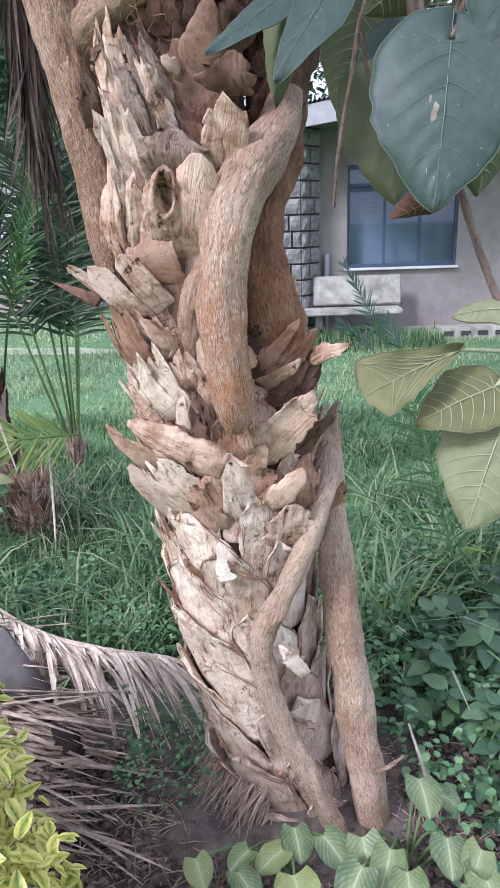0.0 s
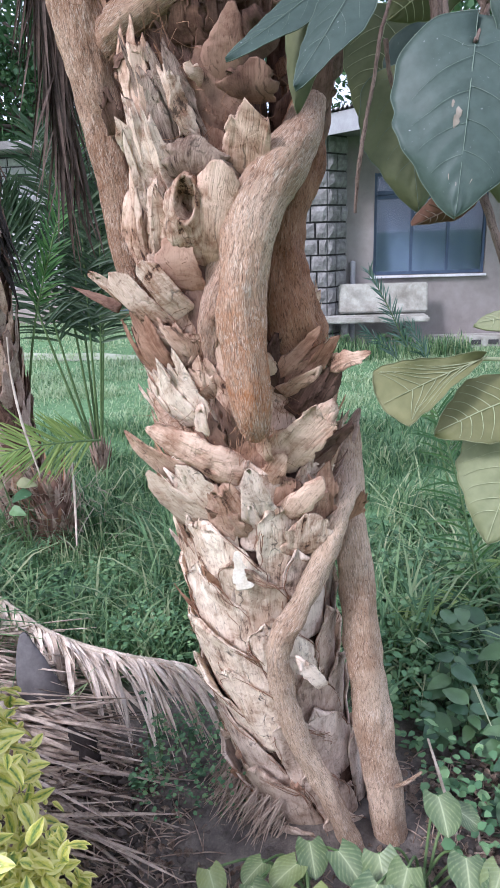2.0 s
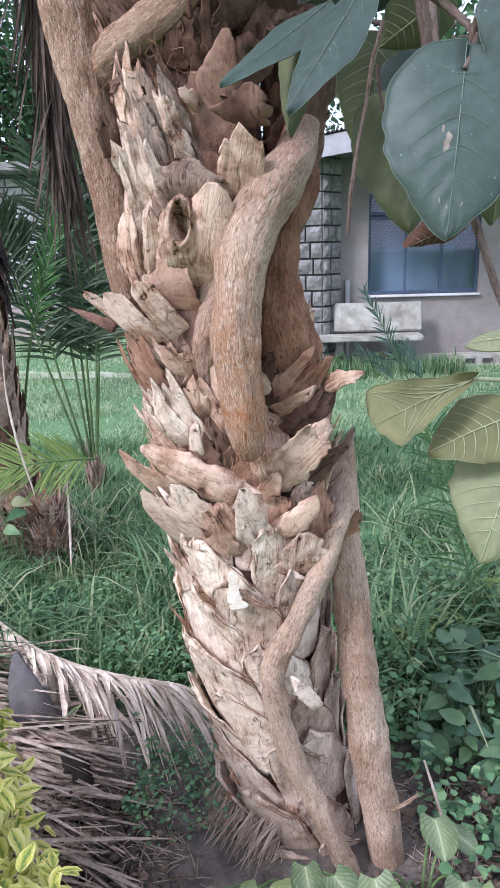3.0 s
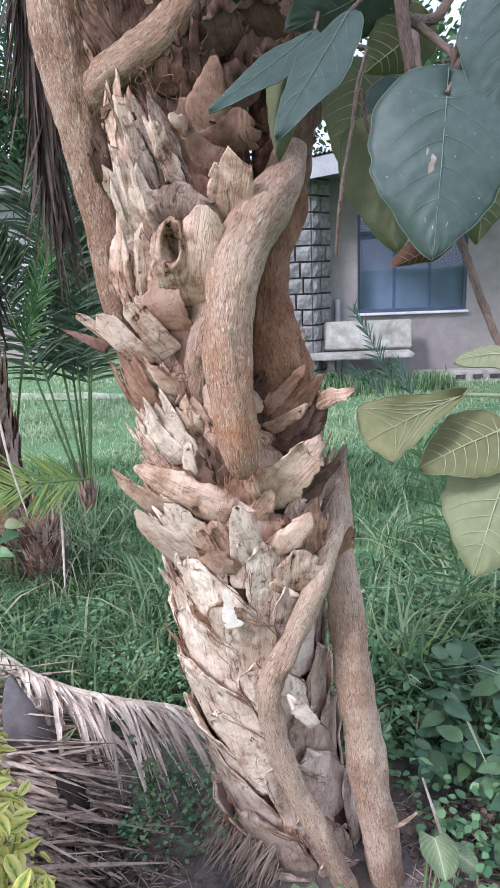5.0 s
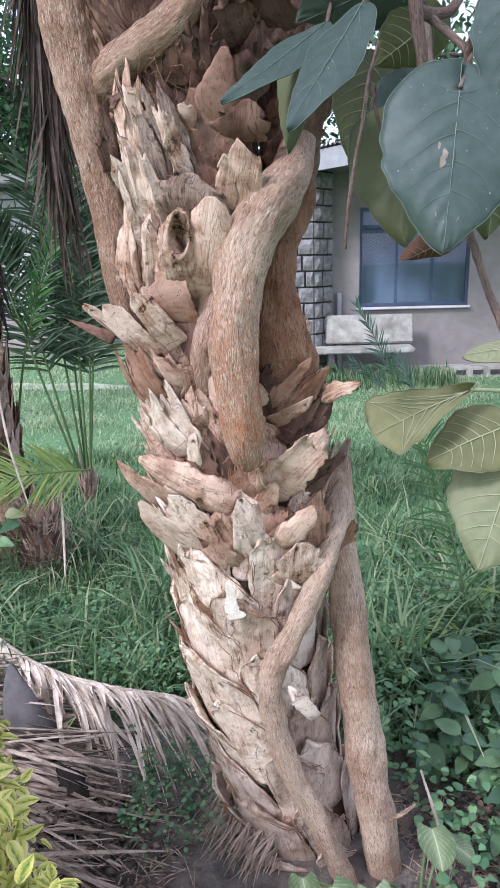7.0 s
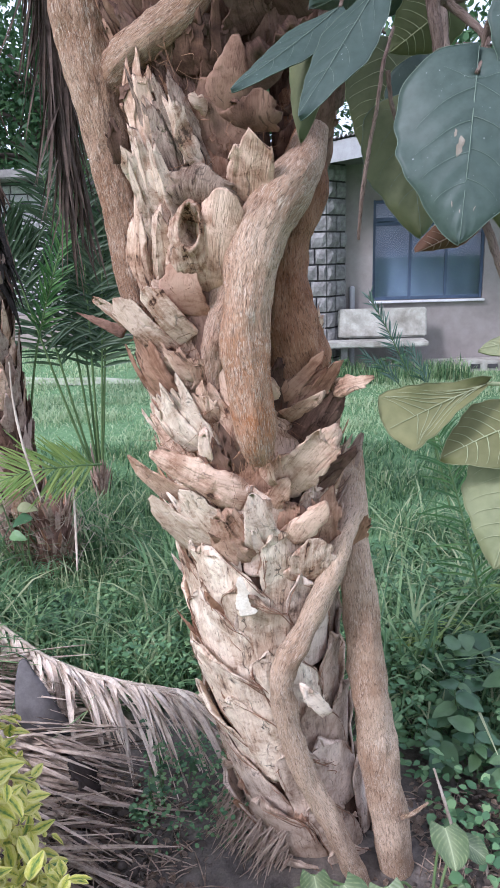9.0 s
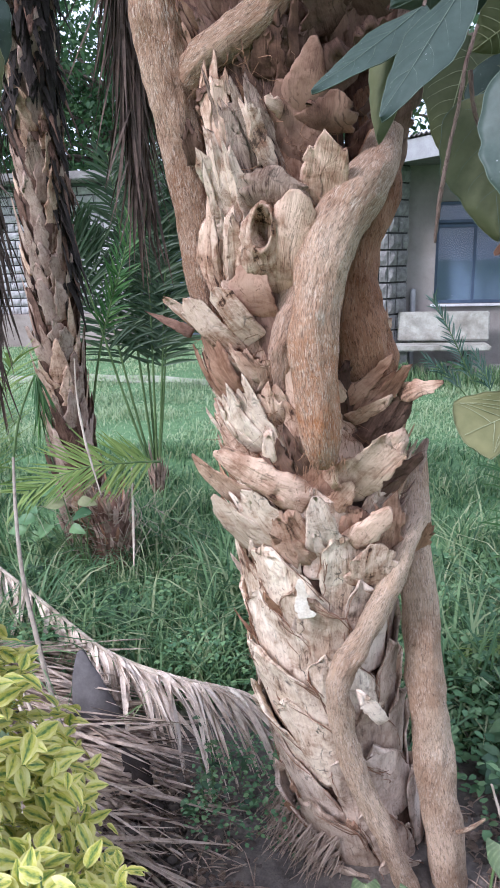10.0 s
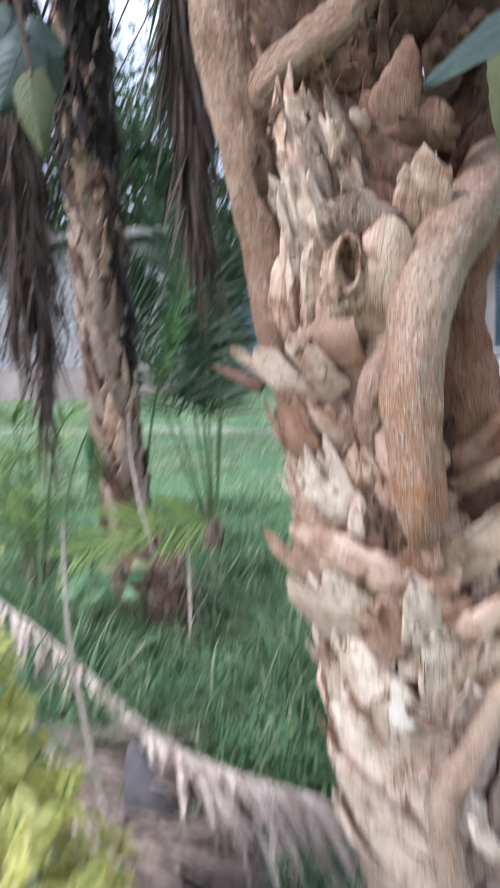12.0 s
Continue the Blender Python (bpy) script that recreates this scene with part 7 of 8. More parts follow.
for k, pts in enumerate(([(-1.247, 3.1, 1.113), (-1.23, 3.05, 0.948), (-1.168, 2.95, 0.757), (-1.076, 2.85, 0.534)], [(-1.034, 3.2, 0.647), (-1.012, 3.1, 0.491), (-0.969, 2.95, 0.347), (-0.93, 2.8, 0.218)], [(0.375, 1.56, 0.253), (0.408, 1.53, 0.146), (0.46, 1.46, -0.035)], [(0.487, 1.5, 0.079), (0.5, 1.47, 0.015), (0.508, 1.45, -0.06)])):
    tagged(part("dry_stick", mesh_of("dry_stick", *tube(pts, [0.003, 0.0045, 0.006, 0.003][:len(pts)], 30, 8, 0.25, 60 + k)), M_STICK if k > 1 else M_RACHIS), "thin pale dry stick leaning in the grass", "stick", "dry sticks")


def husk():
    """A dark boat-shaped husk."""
    bt = boot((-0.804, 1.9, 0.045), (-0.871, 2.02, 0.279), 0.19, 0.06, (-0.2, -0.8, 0.5), narrow=0.3, rag=0.04, curl=0.0, bulge=1.0, seed=90, fibre=0.3, trunk_r=0.2, wander=0.08)
    tagged(part("palm_husk", mesh_of("palm_husk", *bt), M_SPATHE), "dark grey boat-shaped palm husk on the dry frond", "husk")


husk()
tagged(part("palm_husk", mesh_of("palm_husk", *boot((-0.57, 1.69, 0.055), (-0.655, 1.77, 0.10), 0.075, 0.035, (0.2, -0.6, 0.8), narrow=0.45, rag=0.5, seed=91, wander=0.6)), M_BLACK), "small dark husk scrap on the soil", "husk")


# ---- leaves of the ground plants ----
def leaf_cloud(name, pos, way, nor, size, width, mat, label, category, parent=None, fold=0.25):
    """Many small ovate leaves as one mesh."""
    pos, way, nor = np.asarray(pos, float), unit(way), unit(nor)
    side = unit(np.cross(way, nor))
    nor = np.cross(side, way)
    size, width = np.asarray(size, float)[:, None], np.asarray(width, float)[:, None]
    rows = [(0, 0, 0), (0.28, -0.5, 1), (0.68, -0.38, 1), (1, 0, -0.4), (0.68, 0.38, 1), (0.28, 0.5, 1), (0.32, 0, 0), (0.7, 0, 0)]
    V = np.stack([pos + way * size * a + side * width * b + nor * width * fold * c * (0.5 if c > 0 else 1) for a, b, c in rows], 1)
    F = np.array([(0, 5, 6, 0), (0, 6, 1, 0), (5, 4, 7, 6), (1, 6, 7, 2), (7, 4, 3, 7), (7, 3, 2, 7)])
    n = len(pos)
    faces = []
    for k in range(n):
        o = 8 * k
        faces += [[o, o + 5, o + 6], [o, o + 6, o + 1], [o + 5, o + 4, o + 7, o + 6], [o + 1, o + 6, o + 7, o + 2], [o + 7, o + 4, o + 3], [o + 7, o + 3, o + 2]]
    uv = np.tile(np.array([(b * 2, a) for a, b, c in rows]), (n, 1))
    ob = part(name, mesh_of(name, V.reshape(-1, 3), faces, uv), mat, parent)
    return tagged(ob, label, category, kind="stuff") if parent is None else tagged(ob, label, kind="stuff")


def grass_patch(name, n, xr, yr, hmin, hmax, wid, seed, label, keep=None, mat=M_GRASS, fall=0.5):
    """Blades of grass, bent and uneven, in tufts."""
    r = np.random.default_rng(seed)
    x, y = r.uniform(*xr, n), yr[0] + (yr[1] - yr[0]) * r.random(n) ** 1.0
    clump = vnoise(np.stack([x * 2.2, y * 2.2, x * 0 + seed], 1), 5)
    ok = r.random(n) < 0.62 + 0.5 * clump
    if keep is not None:
        ok &= keep(x, y)
    x, y, clump = x[ok], y[ok], clump[ok]
    n = len(x)
    h = r.uniform(hmin, hmax, n) * (1 + 0.45 * clump)
    a = r.uniform(0, 2 * np.pi, n)
    bend = r.uniform(0.15, 1.0, n) * fall
    d = np.stack([np.cos(a), np.sin(a), np.zeros(n)], 1)
    s = np.stack([-np.sin(a), np.cos(a), np.zeros(n)], 1)
    b = np.stack([x, y, np.full(n, -0.015)], 1)
    w = (wid * r.uniform(0.6, 1.4, n))[:, None]
    up = np.array([0, 0, 1.0])
    rows = []
    for f in (0.0, 0.4, 0.75):
        c = b + up * (h * (f - 0.35 * bend * f ** 2.2))[:, None] + d * (h * bend * f ** 2)[:, None]
        rows += [c - s * w * (1 - 0.25 * f), c + s * w * (1 - 0.25 * f)]
    top = b + up * (h * (1 - 0.42 * bend))[:, None] + d * (h * bend)[:, None]
    V = np.stack(rows + [top], 1).reshape(-1, 3)
    o = (np.arange(n) * 7)[:, None]
    faces = np.concatenate([o + (0, 1, 3, 2), o + (2, 3, 5, 4)]).tolist() + (o + (4, 5, 6)).tolist()
    ob = part(name, mesh_of(name, V, faces), mat)
    return tagged(ob, label, "grass", kind="stuff")


def off_soil(x, y):
    e = 0.18 * vnoise(np.stack([x * 5, y * 5, x * 0], 1), 8)
    left = (x < -0.05) & (y + e < 2.25 + 0.05 * x)
    right = (x >= -0.05) & (y + e < 1.95)
    return ~(left | right)


def in_view(x, y):
    return (x > -0.62 * y - 0.5) & (x < 0.30 * y + 0.5)


grass_patch("grass", 24000, (-2.6, 1.6), (1.85, 3.4), 0.07, 0.24, 0.0040, 1, "lush long green grass behind the palm", lambda x, y: off_soil(x, y) & in_view(x, y), fall=1.0)
grass_patch("grass", 34000, (-4.0, 2.4), (3.4, 5.6), 0.06, 0.17, 0.0044, 2, "lush green grass of the lawn", in_view, fall=1.1)
grass_patch("grass", 46000, (-6.0, 4.0), (5.6, 9.2), 0.03, 0.10, 0.005, 3, "shorter green grass before the house", in_view, mat=M_GRASS_HAZED, fall=1.2)
grass_patch("grass", 22000, (-9.0, -0.6), (9.0, 13.0), 0.03, 0.08, 0.008, 4, "short mown grass far off", lambda x, y: in_view(x, y) & (np.abs(y - 9.2 + 0.08 * (x + 5)) > 0.4), mat=M_GRASS_HAZED, fall=0.8)
grass_patch("grass", 2600, (0.2, 2.3), (8.4, 8.95), 0.18, 0.34, 0.006, 5, "tall grass round the bench")


grass_patch("grass", 7000, (-1.9, 1.3), (2.1, 3.6), 0.20, 0.42, 0.0050, 6, "long arching grass blades in tufts", lambda x, y: off_soil(x, y) & in_view(x, y) & (vnoise(np.stack([x * 2.6, y * 2.6, x * 0 + 3], 1), 6) > -0.1), fall=1.5)


def aside(x, y):
    return ~in_view(x, y) & (np.hypot(x + 0.1, y - 1.35) > 1.15) & (np.hypot(x + 0.85, y - 1.0) > 0.75)


grass_patch("grass", 30000, (-4.5, 4.5), (-3.5, 6.0), 0.05, 0.15, 0.0042, 7, "lush green grass of the lawn", aside, fall=1.1)


def creeping(name, n, xr, yr, z0, z1, s0, s1, seed, mat, label, keep=None):
    r = np.random.default_rng(seed)
    x, y = r.uniform(*xr, n), r.uniform(*yr, n)
    c = vnoise(np.stack([x * 4, y * 4, x * 0], 1), seed)
    ok = r.random(n) < 0.55 + 0.6 * c
    if keep is not None:
        ok &= keep(x, y)
    x, y, c = x[ok], y[ok], c[ok]
    n = len(x)
    a = r.uniform(0, 2 * np.pi, n)
    way = np.stack([np.cos(a), np.sin(a), r.uniform(-0.5, 0.4, n)], 1)
    nor = np.stack([r.normal(0, 0.35, n), r.normal(-0.15, 0.35, n), np.ones(n)], 1)
    sz = r.uniform(s0, s1, n)
    z = r.uniform(z0, z1, n) * (1 + 0.6 * c)
    leaf_cloud(name, np.stack([x, y, z], 1), way, nor, sz, sz * r.uniform(0.55, 0.85, n), mat, label, "ground cover")


creeping("ground_cover", 8000, (-1.6, -0.1), (1.95, 2.85), 0.02, 0.16, 0.014, 0.031, 21, M_COVER, "small-leaved creeping weeds in the grass", lambda x, y: in_view(x, y) & (y > 2.1 - 0.1 * x))
creeping("ground_cover", 8000, (0.25, 1.5), (1.75, 3.3), 0.01, 0.18, 0.02, 0.045, 22, M_COVER, "small-leaved creeping weeds in the grass", in_view)
creeping("ground_cover", 1500, (-0.42, -0.10), (1.5, 2.0), 0.02, 0.14, 0.008, 0.019, 23, M_COVER, "sparse weed seedlings on the soil")
creeping("ground_cover", 750, (0.38, 1.1), (1.2, 1.8), 0.01, 0.12, 0.016, 0.04, 25, M_COVER, "small weeds beside the fig stem")
creeping("leaf_litter", 4200, (-0.85, 1.0), (1.05, 1.8), 0.003, 0.03, 0.008, 0.034, 24, M_GREYWOOD, "scattered brown leaf litter on the soil")


def clods(n, xr, yr, seed):
    r = np.random.default_rng(seed)
    bits = []
    for _ in range(n):
        c = np.array([r.uniform(*xr), r.uniform(*yr), r.uniform(-0.005, 0.012)])
        s = r.uniform(0.003, 0.011) * (1.0 if r.random() < 0.93 else 1.7)
        bits.append(tube([c - (s, 0, 0), c + (0, 0, s * 0.3), c + (s, 0, 0)], [s * 0.5, s * r.uniform(0.7, 1.1), s * 0.4], 6, 7, 0.5, int(r.integers(999))))
    ob = part("soil_crumbs", mesh_of("soil_crumbs", *join(bits)), M_SOIL)
    tagged(ob, "dark crumbs of soil round the palm's foot", "soil", kind="stuff")


r_deb = np.random.default_rng(77)
debris = part("dry_debris", mesh_of("dry_debris", *join([tube([c, c + d * 0.5 + (0, 0, 0.006), c + d], [0.0016, 0.0018, 0.001], 5, 5) for c, d in
              ((np.array([r_deb.uniform(-0.85, 0.75), r_deb.uniform(1.05, 1.75), 0.012]), np.array([r_deb.normal(0, 0.05), r_deb.normal(0, 0.04), r_deb.normal(0.004, 0.01)])) for _ in range(1100))])), M_GREYWOOD)
tagged(debris, "scattered dry twigs and leaf scraps on the soil", "debris", kind="stuff")
clods(2200, (-0.8, 0.6), (1.05, 1.75), 31)


def ovate_mesh(name, length, width, seed, mat, cup=0.2, tipdroop=0.15, lobes=0.0):
    """One leaf lying along +y, face to +z; lobes > 0 gives an arrow-shaped base."""
    r = np.random.default_rng(seed)
    nv, nu = 12, 9
    s = np.linspace(0, 1, nv)[:, None] * np.ones((1, nu))
    u = np.linspace(-1, 1, nu)[None, :] * np.ones((nv, 1))
    half = width / 2 * np.sin(np.pi * s ** (0.75 if not lobes else 0.5)) ** 0.8
    if lobes:
        half = width / 2 * (np.sin(np.pi * np.clip(s * 0.84 + 0.16, 0, 1)) ** 0.6)
    x = u * half
    y = s * length - lobes * length * np.abs(u) ** 1.4 * (1 - s) ** 2
    z = cup * np.abs(x) * 0.8 - tipdroop * length * s ** 2 + 0.03 * width * np.sin(s * 14 + r.random() * 6) * np.abs(u)
    v = np.stack([x, y, z], -1).reshape(-1, 3)
    f = [[k * nu + j, k * nu + j + 1, (k + 1) * nu + j + 1, (k + 1) * nu + j] for k in range(nv - 1) for j in range(nu - 1)]
    me = mesh_of(name, v, f, np.stack([u, s], -1).reshape(-1, 2))
    me.materials.append(mat)
    return me


def put_leaf(parent, me, at, way, nor, scale=1.0, name="leaf"):
    way = unit(way)
    nor = unit(np.asarray(nor, float) - way * np.dot(nor, way))
    side = np.cross(way, nor)
    m = Matrix(((side[0], way[0], nor[0], at[0]), (side[1], way[1], nor[1], at[1]), (side[2], way[2], nor[2], at[2]), (0, 0, 0, 1)))
    ob = new(name, me)
    ob.parent = parent
    ob.matrix_parent_inverse = Matrix.Translation(-Vector(parent.location))
    ob.matrix_basis = m @ Matrix.Scale(scale, 4)
    return ob


# yellow-variegated shrub beside the path of the viewer
SHRUB_LEAVES = [ovate_mesh("leaf", 0.052, 0.028, k, M_SHRUB, 0.2, 0.2) for k in range(5)]


def shrub(place, shape, n, seed, label):
    """A rounded shrub of sprigs; the leaves of its near side are parts, the rest joined."""
    ob = thing("variegated_shrub", place, label, "shrub", "yellow-green shrubs")
    r = np.random.default_rng(seed)
    p = np.asarray(place, float)
    sprigs = []
    while len(sprigs) < n // 7:
        e = r.uniform(-1, 1, 3)
        d = np.linalg.norm(e)
        if d > 1 or d < 0.5 or e[2] < -0.6:
            continue
        sprigs.append(e)
    sprigs.sort(key=lambda e: e[1] - 0.6 * e[2] - 0.4 * e[0])
    bits, single = [], 0
    for e in sprigs:
        q = p + e * shape[:3] + (0, 0, shape[3])
        out = unit(e * (1, 1, 0.8) + (0, 0, 0.5) + r.normal(0, 0.25, 3))
        if single < 300:
            part("stem", mesh_of("stem", *tube([p + (q - p) * (0.5, 0.5, 0.3), p + (q - p) * (0.75, 0.75, 0.7), q], [0.003, 0.0025, 0.0015], 6, 5)), M_STALK, ob)
        for j in range(7):
            a = j * 2.4 + r.random() * 0.9
            tan = unit(np.cross(out, (0.3, 0.2, 0.9)))
            way = unit(tan * math.cos(a) + np.cross(out, tan) * math.sin(a) + out * r.uniform(-0.1, 1.0) + r.normal(0, 0.2, 3))
            nor = out + (0, -0.35, 0.35) + r.normal(0, 0.3, 3)
            at = q - out * 0.011 * j + r.normal(0, 0.006, 3)
            me, sc = SHRUB_LEAVES[int(r.integers(5))], r.uniform(0.6, 1.2)
            if single < 300:
                put_leaf(ob, me, at, way, nor, sc)
                single += 1
            else:
                nor = unit(nor - way * np.dot(nor, way))
                co = np.empty(len(me.vertices) * 3)
                me.vertices.foreach_get("co", co)
                co = co.reshape(-1, 3) * sc
                nv, nu = 12, 9
                u = np.stack([np.tile(np.linspace(-1, 1, nu), nv), np.repeat(np.linspace(0, 1, nv), nu)], 1)
                bits.append((at + co[:, :1] * np.cross(way, nor) + co[:, 1:2] * way + co[:, 2:3] * nor, [list(f.vertices) for f in me.polygons], u))
    if bits:
        tagged(part("foliage", mesh_of("foliage", *join(bits)), M_SHRUB, ob), kind="stuff")
    return ob


shrub((-0.81, 1.02, 0), np.array([0.36, 0.40, 0.46, 0.45]), 3600, 51, "bright yellow-green variegated shrub with small pointed leaves")
shrub((-0.475, 0.85, 0), np.array([0.21, 0.22, 0.34, 0.31]), 1500, 52, "low yellow-green variegated shrub with small pointed leaves")
shrub((-0.62, 0.56, 0), np.array([0.24, 0.2, 0.44, 0.42]), 900, 53, "yellow-green variegated shrub close by the viewer")

shrub((-1.02, 1.12, 0), np.array([0.34, 0.34, 0.58, 0.76]), 2600, 54, "tall yellow-green variegated shrub with small pointed leaves")

# arrowhead plants at the palm's foot
ARROWS = [ovate_mesh("leaf", 0.13, 0.125, 60 + k, M_ARROW, 0.15, 0.2, 0.16) for k in range(4)]


def arrow_plant(place, leaves, seed, label):
    ob = thing("arrowhead_plant", place, label, "plant")
    r = np.random.default_rng(seed)
    p = np.asarray(place, float)
    for k, (at, size, turn, tilt) in enumerate(leaves):
        at = np.asarray(at, float)
        turn += r.uniform(-40, 40)
        way = np.array([math.sin(radians(turn)), -math.cos(radians(turn)), r.uniform(-0.45, 0.15)])
        nor = np.array([r.uniform(-0.4, 0.4), -0.35 + tilt + r.uniform(-0.3, 0.2), 1.0])
        put_leaf(ob, ARROWS[k % 4], at, way, nor, size)
        part("petiole", mesh_of("petiole", *tube([p + r.normal(0, 0.01, 3) * (1, 1, 0), (p + at) / 2 + (0, 0.03, 0.03), at], [0.004, 0.0035, 0.003], 14, 7)), M_STALK, ob)
    return ob


arrow_plant((0.05, 1.33, 0), [((0.058, 1.32, 0.161), 0.62, 30, 0.1), ((0.029, 1.27, 0.151), 0.6, -30, 0), ((0.122, 1.28, 0.181), 0.7, 10, 0.2), ((-0.05, 1.28, 0.141), 0.5, -20, 0), ((-0.176, 1.27, 0.129), 0.55, -15, 0), ((-0.073, 1.2, 0.167), 0.6, 15, 0), ((0.051, 1.18, 0.18), 0.8, 0, 0)],
            71, "pale-veined arrowhead plant with broad light green leaves")
arrow_plant((0.34, 1.34, 0), [((0.214, 1.28, 0.174), 0.75, -20, 0), ((0.274, 1.25, 0.17), 0.68, 15, 0), ((0.374, 1.42, 0.205), 0.75, 5, 0.3), ((0.406, 1.27, 0.179), 0.72, 25, 0), ((0.202, 1.2, 0.179), 0.72, -25, 0), ((0.479, 1.25, 0.166), 0.68, 10, 0.1), ((0.302, 1.2, 0.161), 0.68, 0, 0), ((0.458, 1.15, 0.194), 0.72, 20, 0), ((0.425, 1.42, 0.16), 0.5, 40, 0.1)],
            72, "pale-veined arrowhead plant beside the fig stem")

BROADS = [ovate_mesh("leaf", 0.085, 0.05, 80 + k, M_BROAD, 0.15, 0.25) for k in range(5)]


def broad_plant(place, spread, n, zr, seed, label, size=(0.6, 1.2)):
    ob = thing("broadleaf_weed", place, label, "plant", "broad-leaved weeds")
    r = np.random.default_rng(seed)
    p = np.asarray(place, float)
    bits = []
    for k in range(max(1, n // 8)):
        top = p + np.array([r.uniform(-1, 1) * spread[0], r.uniform(-1, 1) * spread[1], r.uniform(*zr)])
        foot = np.array([p[0] + (top[0] - p[0]) * 0.7, p[1] + (top[1] - p[1]) * 0.7, 0.0])
        bits.append(tube([foot, (foot + top) / 2 + r.normal(0, 0.01, 3), top], [0.003, 0.0025, 0.0015], 10, 6))
        for j in range(8):
            a = r.uniform(0, 2 * np.pi)
            s = 1 - 0.55 * j / 8
            at = foot + (top - foot) * s
            put_leaf(ob, BROADS[int(r.integers(5))], at, (math.cos(a), math.sin(a), r.uniform(-0.3, 0.35)), (r.normal(0, 0.25), -0.35 + r.normal(0, 0.25), 1), r.uniform(*size))
    for b in bits:
        part("stem", mesh_of("stem", *b), M_STALK, ob)
    return ob


broad_plant((0.62, 1.75, 0), (0.24, 0.22), 150, (0.08, 0.26), 91, "dark green broad-leaved weed in the shade")
broad_plant((0.80, 2.15, 0), (0.28, 0.25), 140, (0.12, 0.34), 92, "dark green broad-leaved weed in the grass", (0.7, 1.3))
broad_plant((0.55, 1.52, 0), (0.14, 0.10), 48, (0.04, 0.16), 93, "low broad-leaved weed beside the fig stem", (0.5, 0.9))
broad_plant((-1.25, 2.75, 0), (0.35, 0.2), 80, (0.05, 0.2), 94, "dark green broad-leaved weed by the fallen frond", (0.7, 1.2))
broad_plant((-0.34, 1.70, 0), (0.11, 0.13), 72, (0.04, 0.2), 95, "small weed growing through the dry frond", (0.18, 0.36))
broad_plant((1.15, 9.0, 0), (0.5, 0.06), 56, (0.15, 0.33), 96, "leafy weed growing under the bench", (0.9, 1.6))
foot = np.array([-1.30, 3.12, 0.0])
climber = thing("leafy_weed", tuple(foot), "leafy weed with two pale yellow-green leaves at the palm's foot", "plant")
PALE = [ovate_mesh("leaf", 0.10, 0.062, 98 + k, M_FIGLEAF_PALE, 0.3, 0.5) for k in range(2)]
DUSK = [ovate_mesh("leaf", 0.10, 0.062, 104 + k, M_COVER, 0.3, 0.5) for k in range(3)]
SPOTS = [(-1.37, 3.12, 0.388), (-1.302, 3.12, 0.402), (-1.523, 3.1, 0.309), (-1.503, 3.1, 0.217), (-1.567, 3.08, 0.254), (-1.449, 3.1, 0.281), (-1.344, 3.1, 0.27), (-1.238, 3.12, 0.356), (-1.546, 3.1, 0.384), (-1.405, 3.15, 0.461)]
for k, pt in enumerate(SPOTS):
    r = random.Random(3300 + k)
    turn = (-75, 75)[k] if k < 2 else r.uniform(-120, 120)
    put_leaf(climber, PALE[k] if k < 2 else DUSK[k % 3], pt, (math.sin(radians(turn)), -0.5 * abs(math.cos(radians(turn))) - 0.15, 0.15), (r.uniform(-0.2, 0.2), -0.7, 0.7), r.uniform(0.85, 1.15))
    part("stem", mesh_of("stem", *tube([foot + (r.uniform(-0.05, 0.05), 0, 0), (foot + np.array(pt)) / 2 + (0, 0, 0.04), pt], [0.004, 0.003, 0.002], 10, 6)), M_STALK, climber)


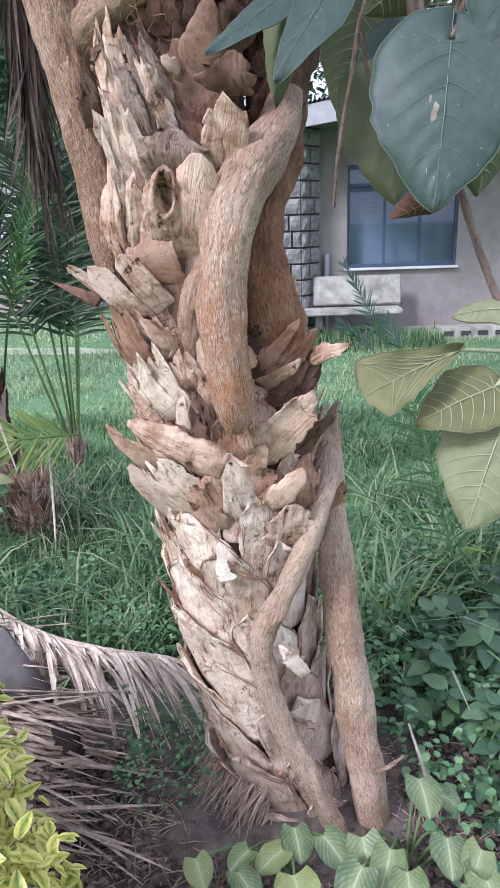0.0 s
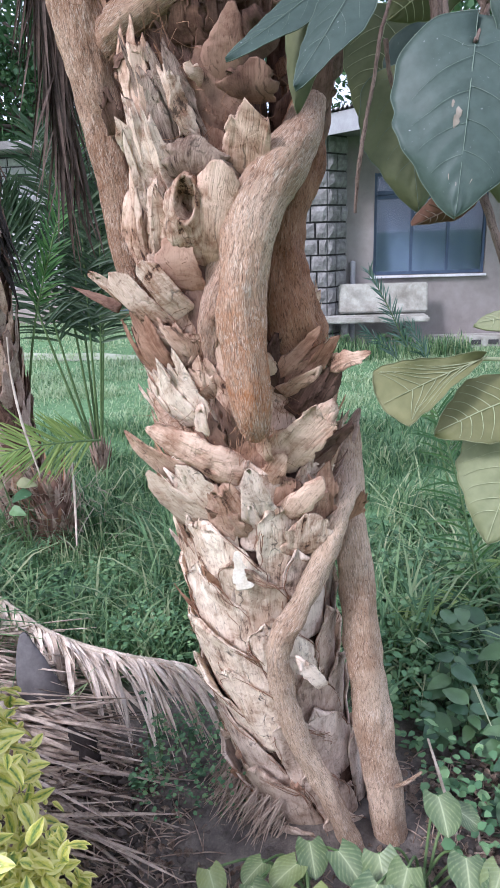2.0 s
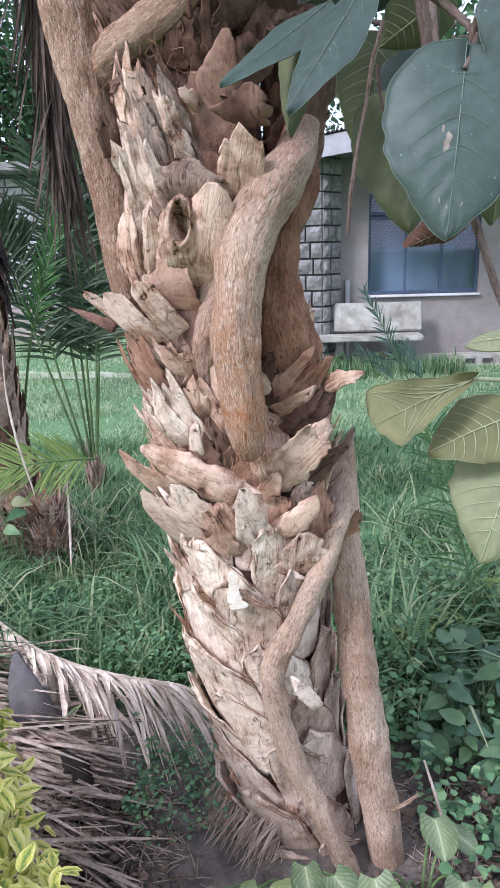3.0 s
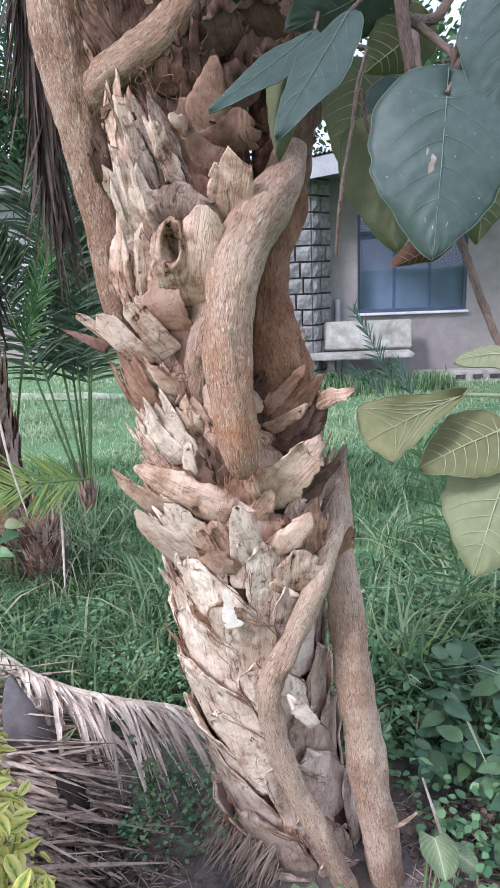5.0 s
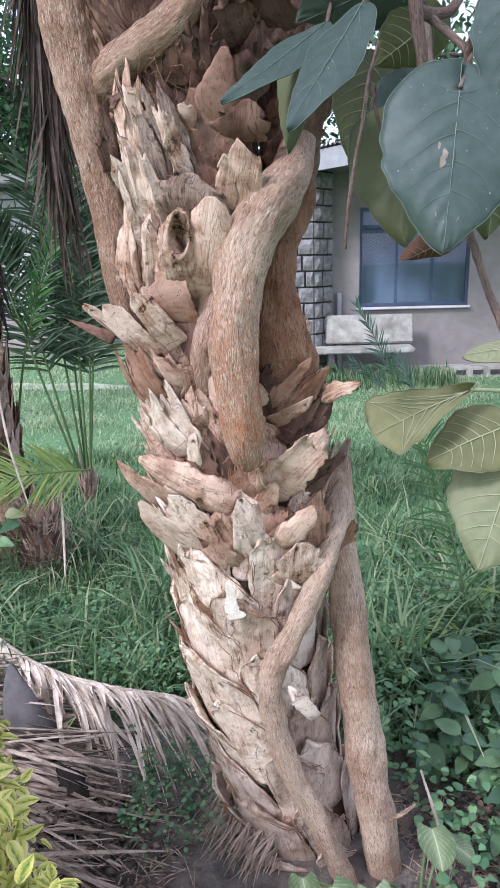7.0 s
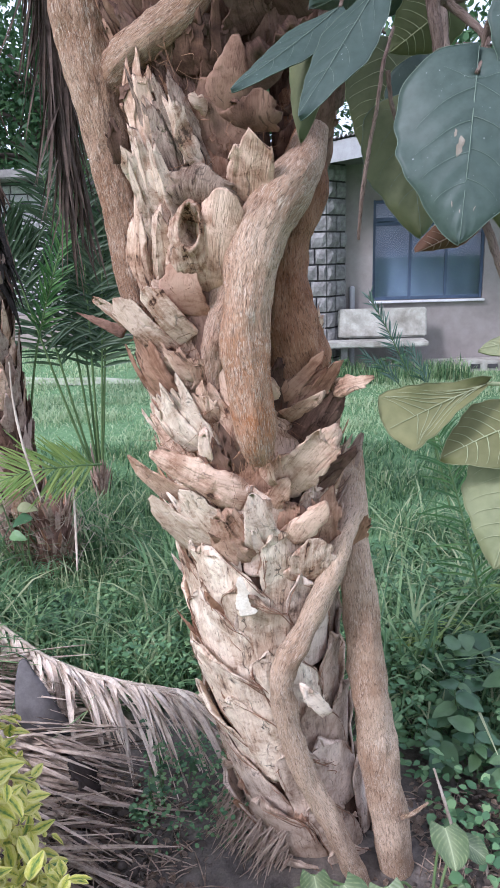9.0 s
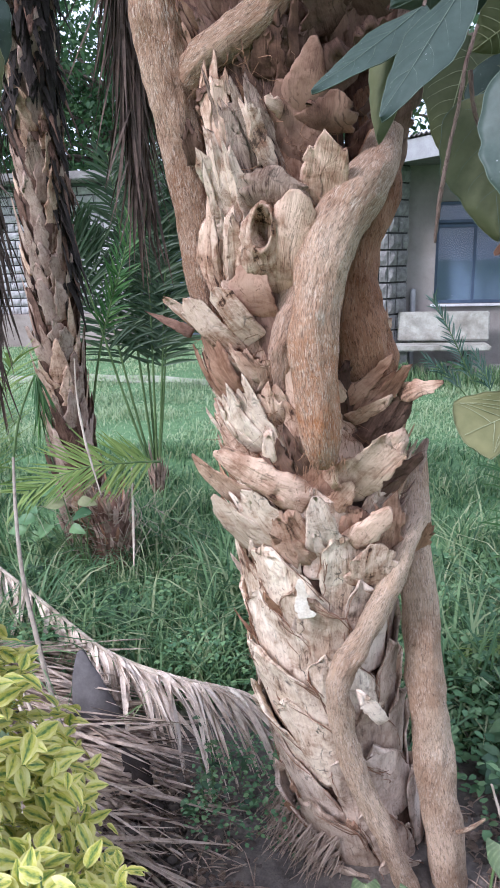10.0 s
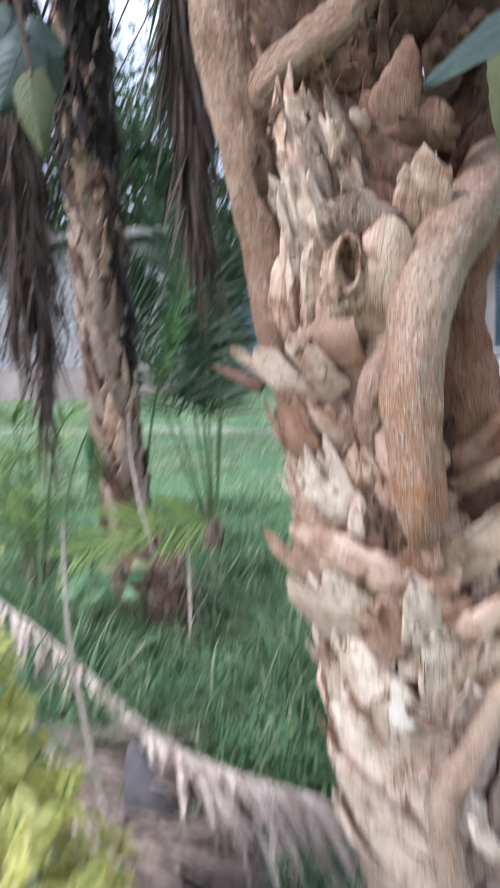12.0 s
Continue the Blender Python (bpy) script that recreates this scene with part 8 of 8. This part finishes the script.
# ---- trees beyond ----
def tree(place, height, crown, n, seed, label, leaf=0.16, low=0.35):
    """A tapered trunk with limbs and a crown of many small leaves in uneven clumps."""
    ob = thing("tree", place, label, "tree", "trees beyond the lawn")
    r = np.random.default_rng(seed)
    p = np.asarray(place, float)
    top = p + (r.normal(0, 0.3), r.normal(0, 0.3), height * 0.8)
    part("trunk", mesh_of("trunk", *tube([p + (0, 0, -0.1), p + (top - p) * 0.4 + r.normal(0, 0.15, 3) * (1, 1, 0), top], [height * 0.035, height * 0.026, height * 0.008], 24, 12, 0.15, seed)), M_TRUNK, ob)
    pos, way, nor, sz = [], [], [], []
    for k in range(26):
        s = r.uniform(low, 0.95)
        b = p + (top - p) * s
        a = r.uniform(0, 2 * np.pi)
        reach = crown * (1.15 - abs(s - 0.6)) * r.uniform(0.45, 1.0)
        e = b + np.array([math.cos(a) * reach, math.sin(a) * reach, r.uniform(-0.15, 0.5) * crown])
        part("limb", mesh_of("limb", *tube([b, (b + e) / 2 + (0, 0, 0.1 * reach), e], [height * 0.012, height * 0.007, height * 0.002], 10, 6)), M_TRUNK, ob)
        m = n // 26
        q = e + r.normal(0, 1, (m, 3)) * (crown * 0.26, crown * 0.26, crown * 0.17) - (e - b) * (r.random((m, 1)) * 0.45)
        pos.append(q)
        way.append(r.normal(0, 1, (m, 3)) + (0, 0, -0.4))
        nor.append(r.normal(0, 0.6, (m, 3)) + (0, 0, 1))
        sz.append(r.uniform(0.6, 1.3, m) * leaf)
    pos, way, nor, sz = (np.concatenate(v) for v in (pos, way, nor, sz))
    leaf_cloud("crown", pos, way, nor, sz, sz * 0.55, M_TREELEAF, "", "", ob)
    return ob


tree((3.0, 17.5, 0), 8.5, 3.0, 3000, 1, "broad green tree behind the house", 0.2)
tree((-0.6, 18.5, 0), 9.0, 3.2, 3000, 2, "tall green tree behind the house corner", 0.2)
tree((-4.2, 19.0, 0), 9.0, 3.2, 5000, 3, "tall green tree across the lawn", 0.2)
tree((-8.5, 20.0, 0), 9.5, 3.6, 8000, 4, "tall green tree across the lawn", 0.2)
tree((-13.0, 19.0, 0), 9.0, 3.6, 3000, 5, "tall green tree behind the far building", 0.22)
tree((-6.3, 18.2, 0), 8.0, 2.6, 4000, 6, "leafy tree behind the far building", 0.16, 0.4)
tree((7.5, 19.0, 0), 9.0, 3.4, 4200, 7, "broad green tree behind the house", 0.22)
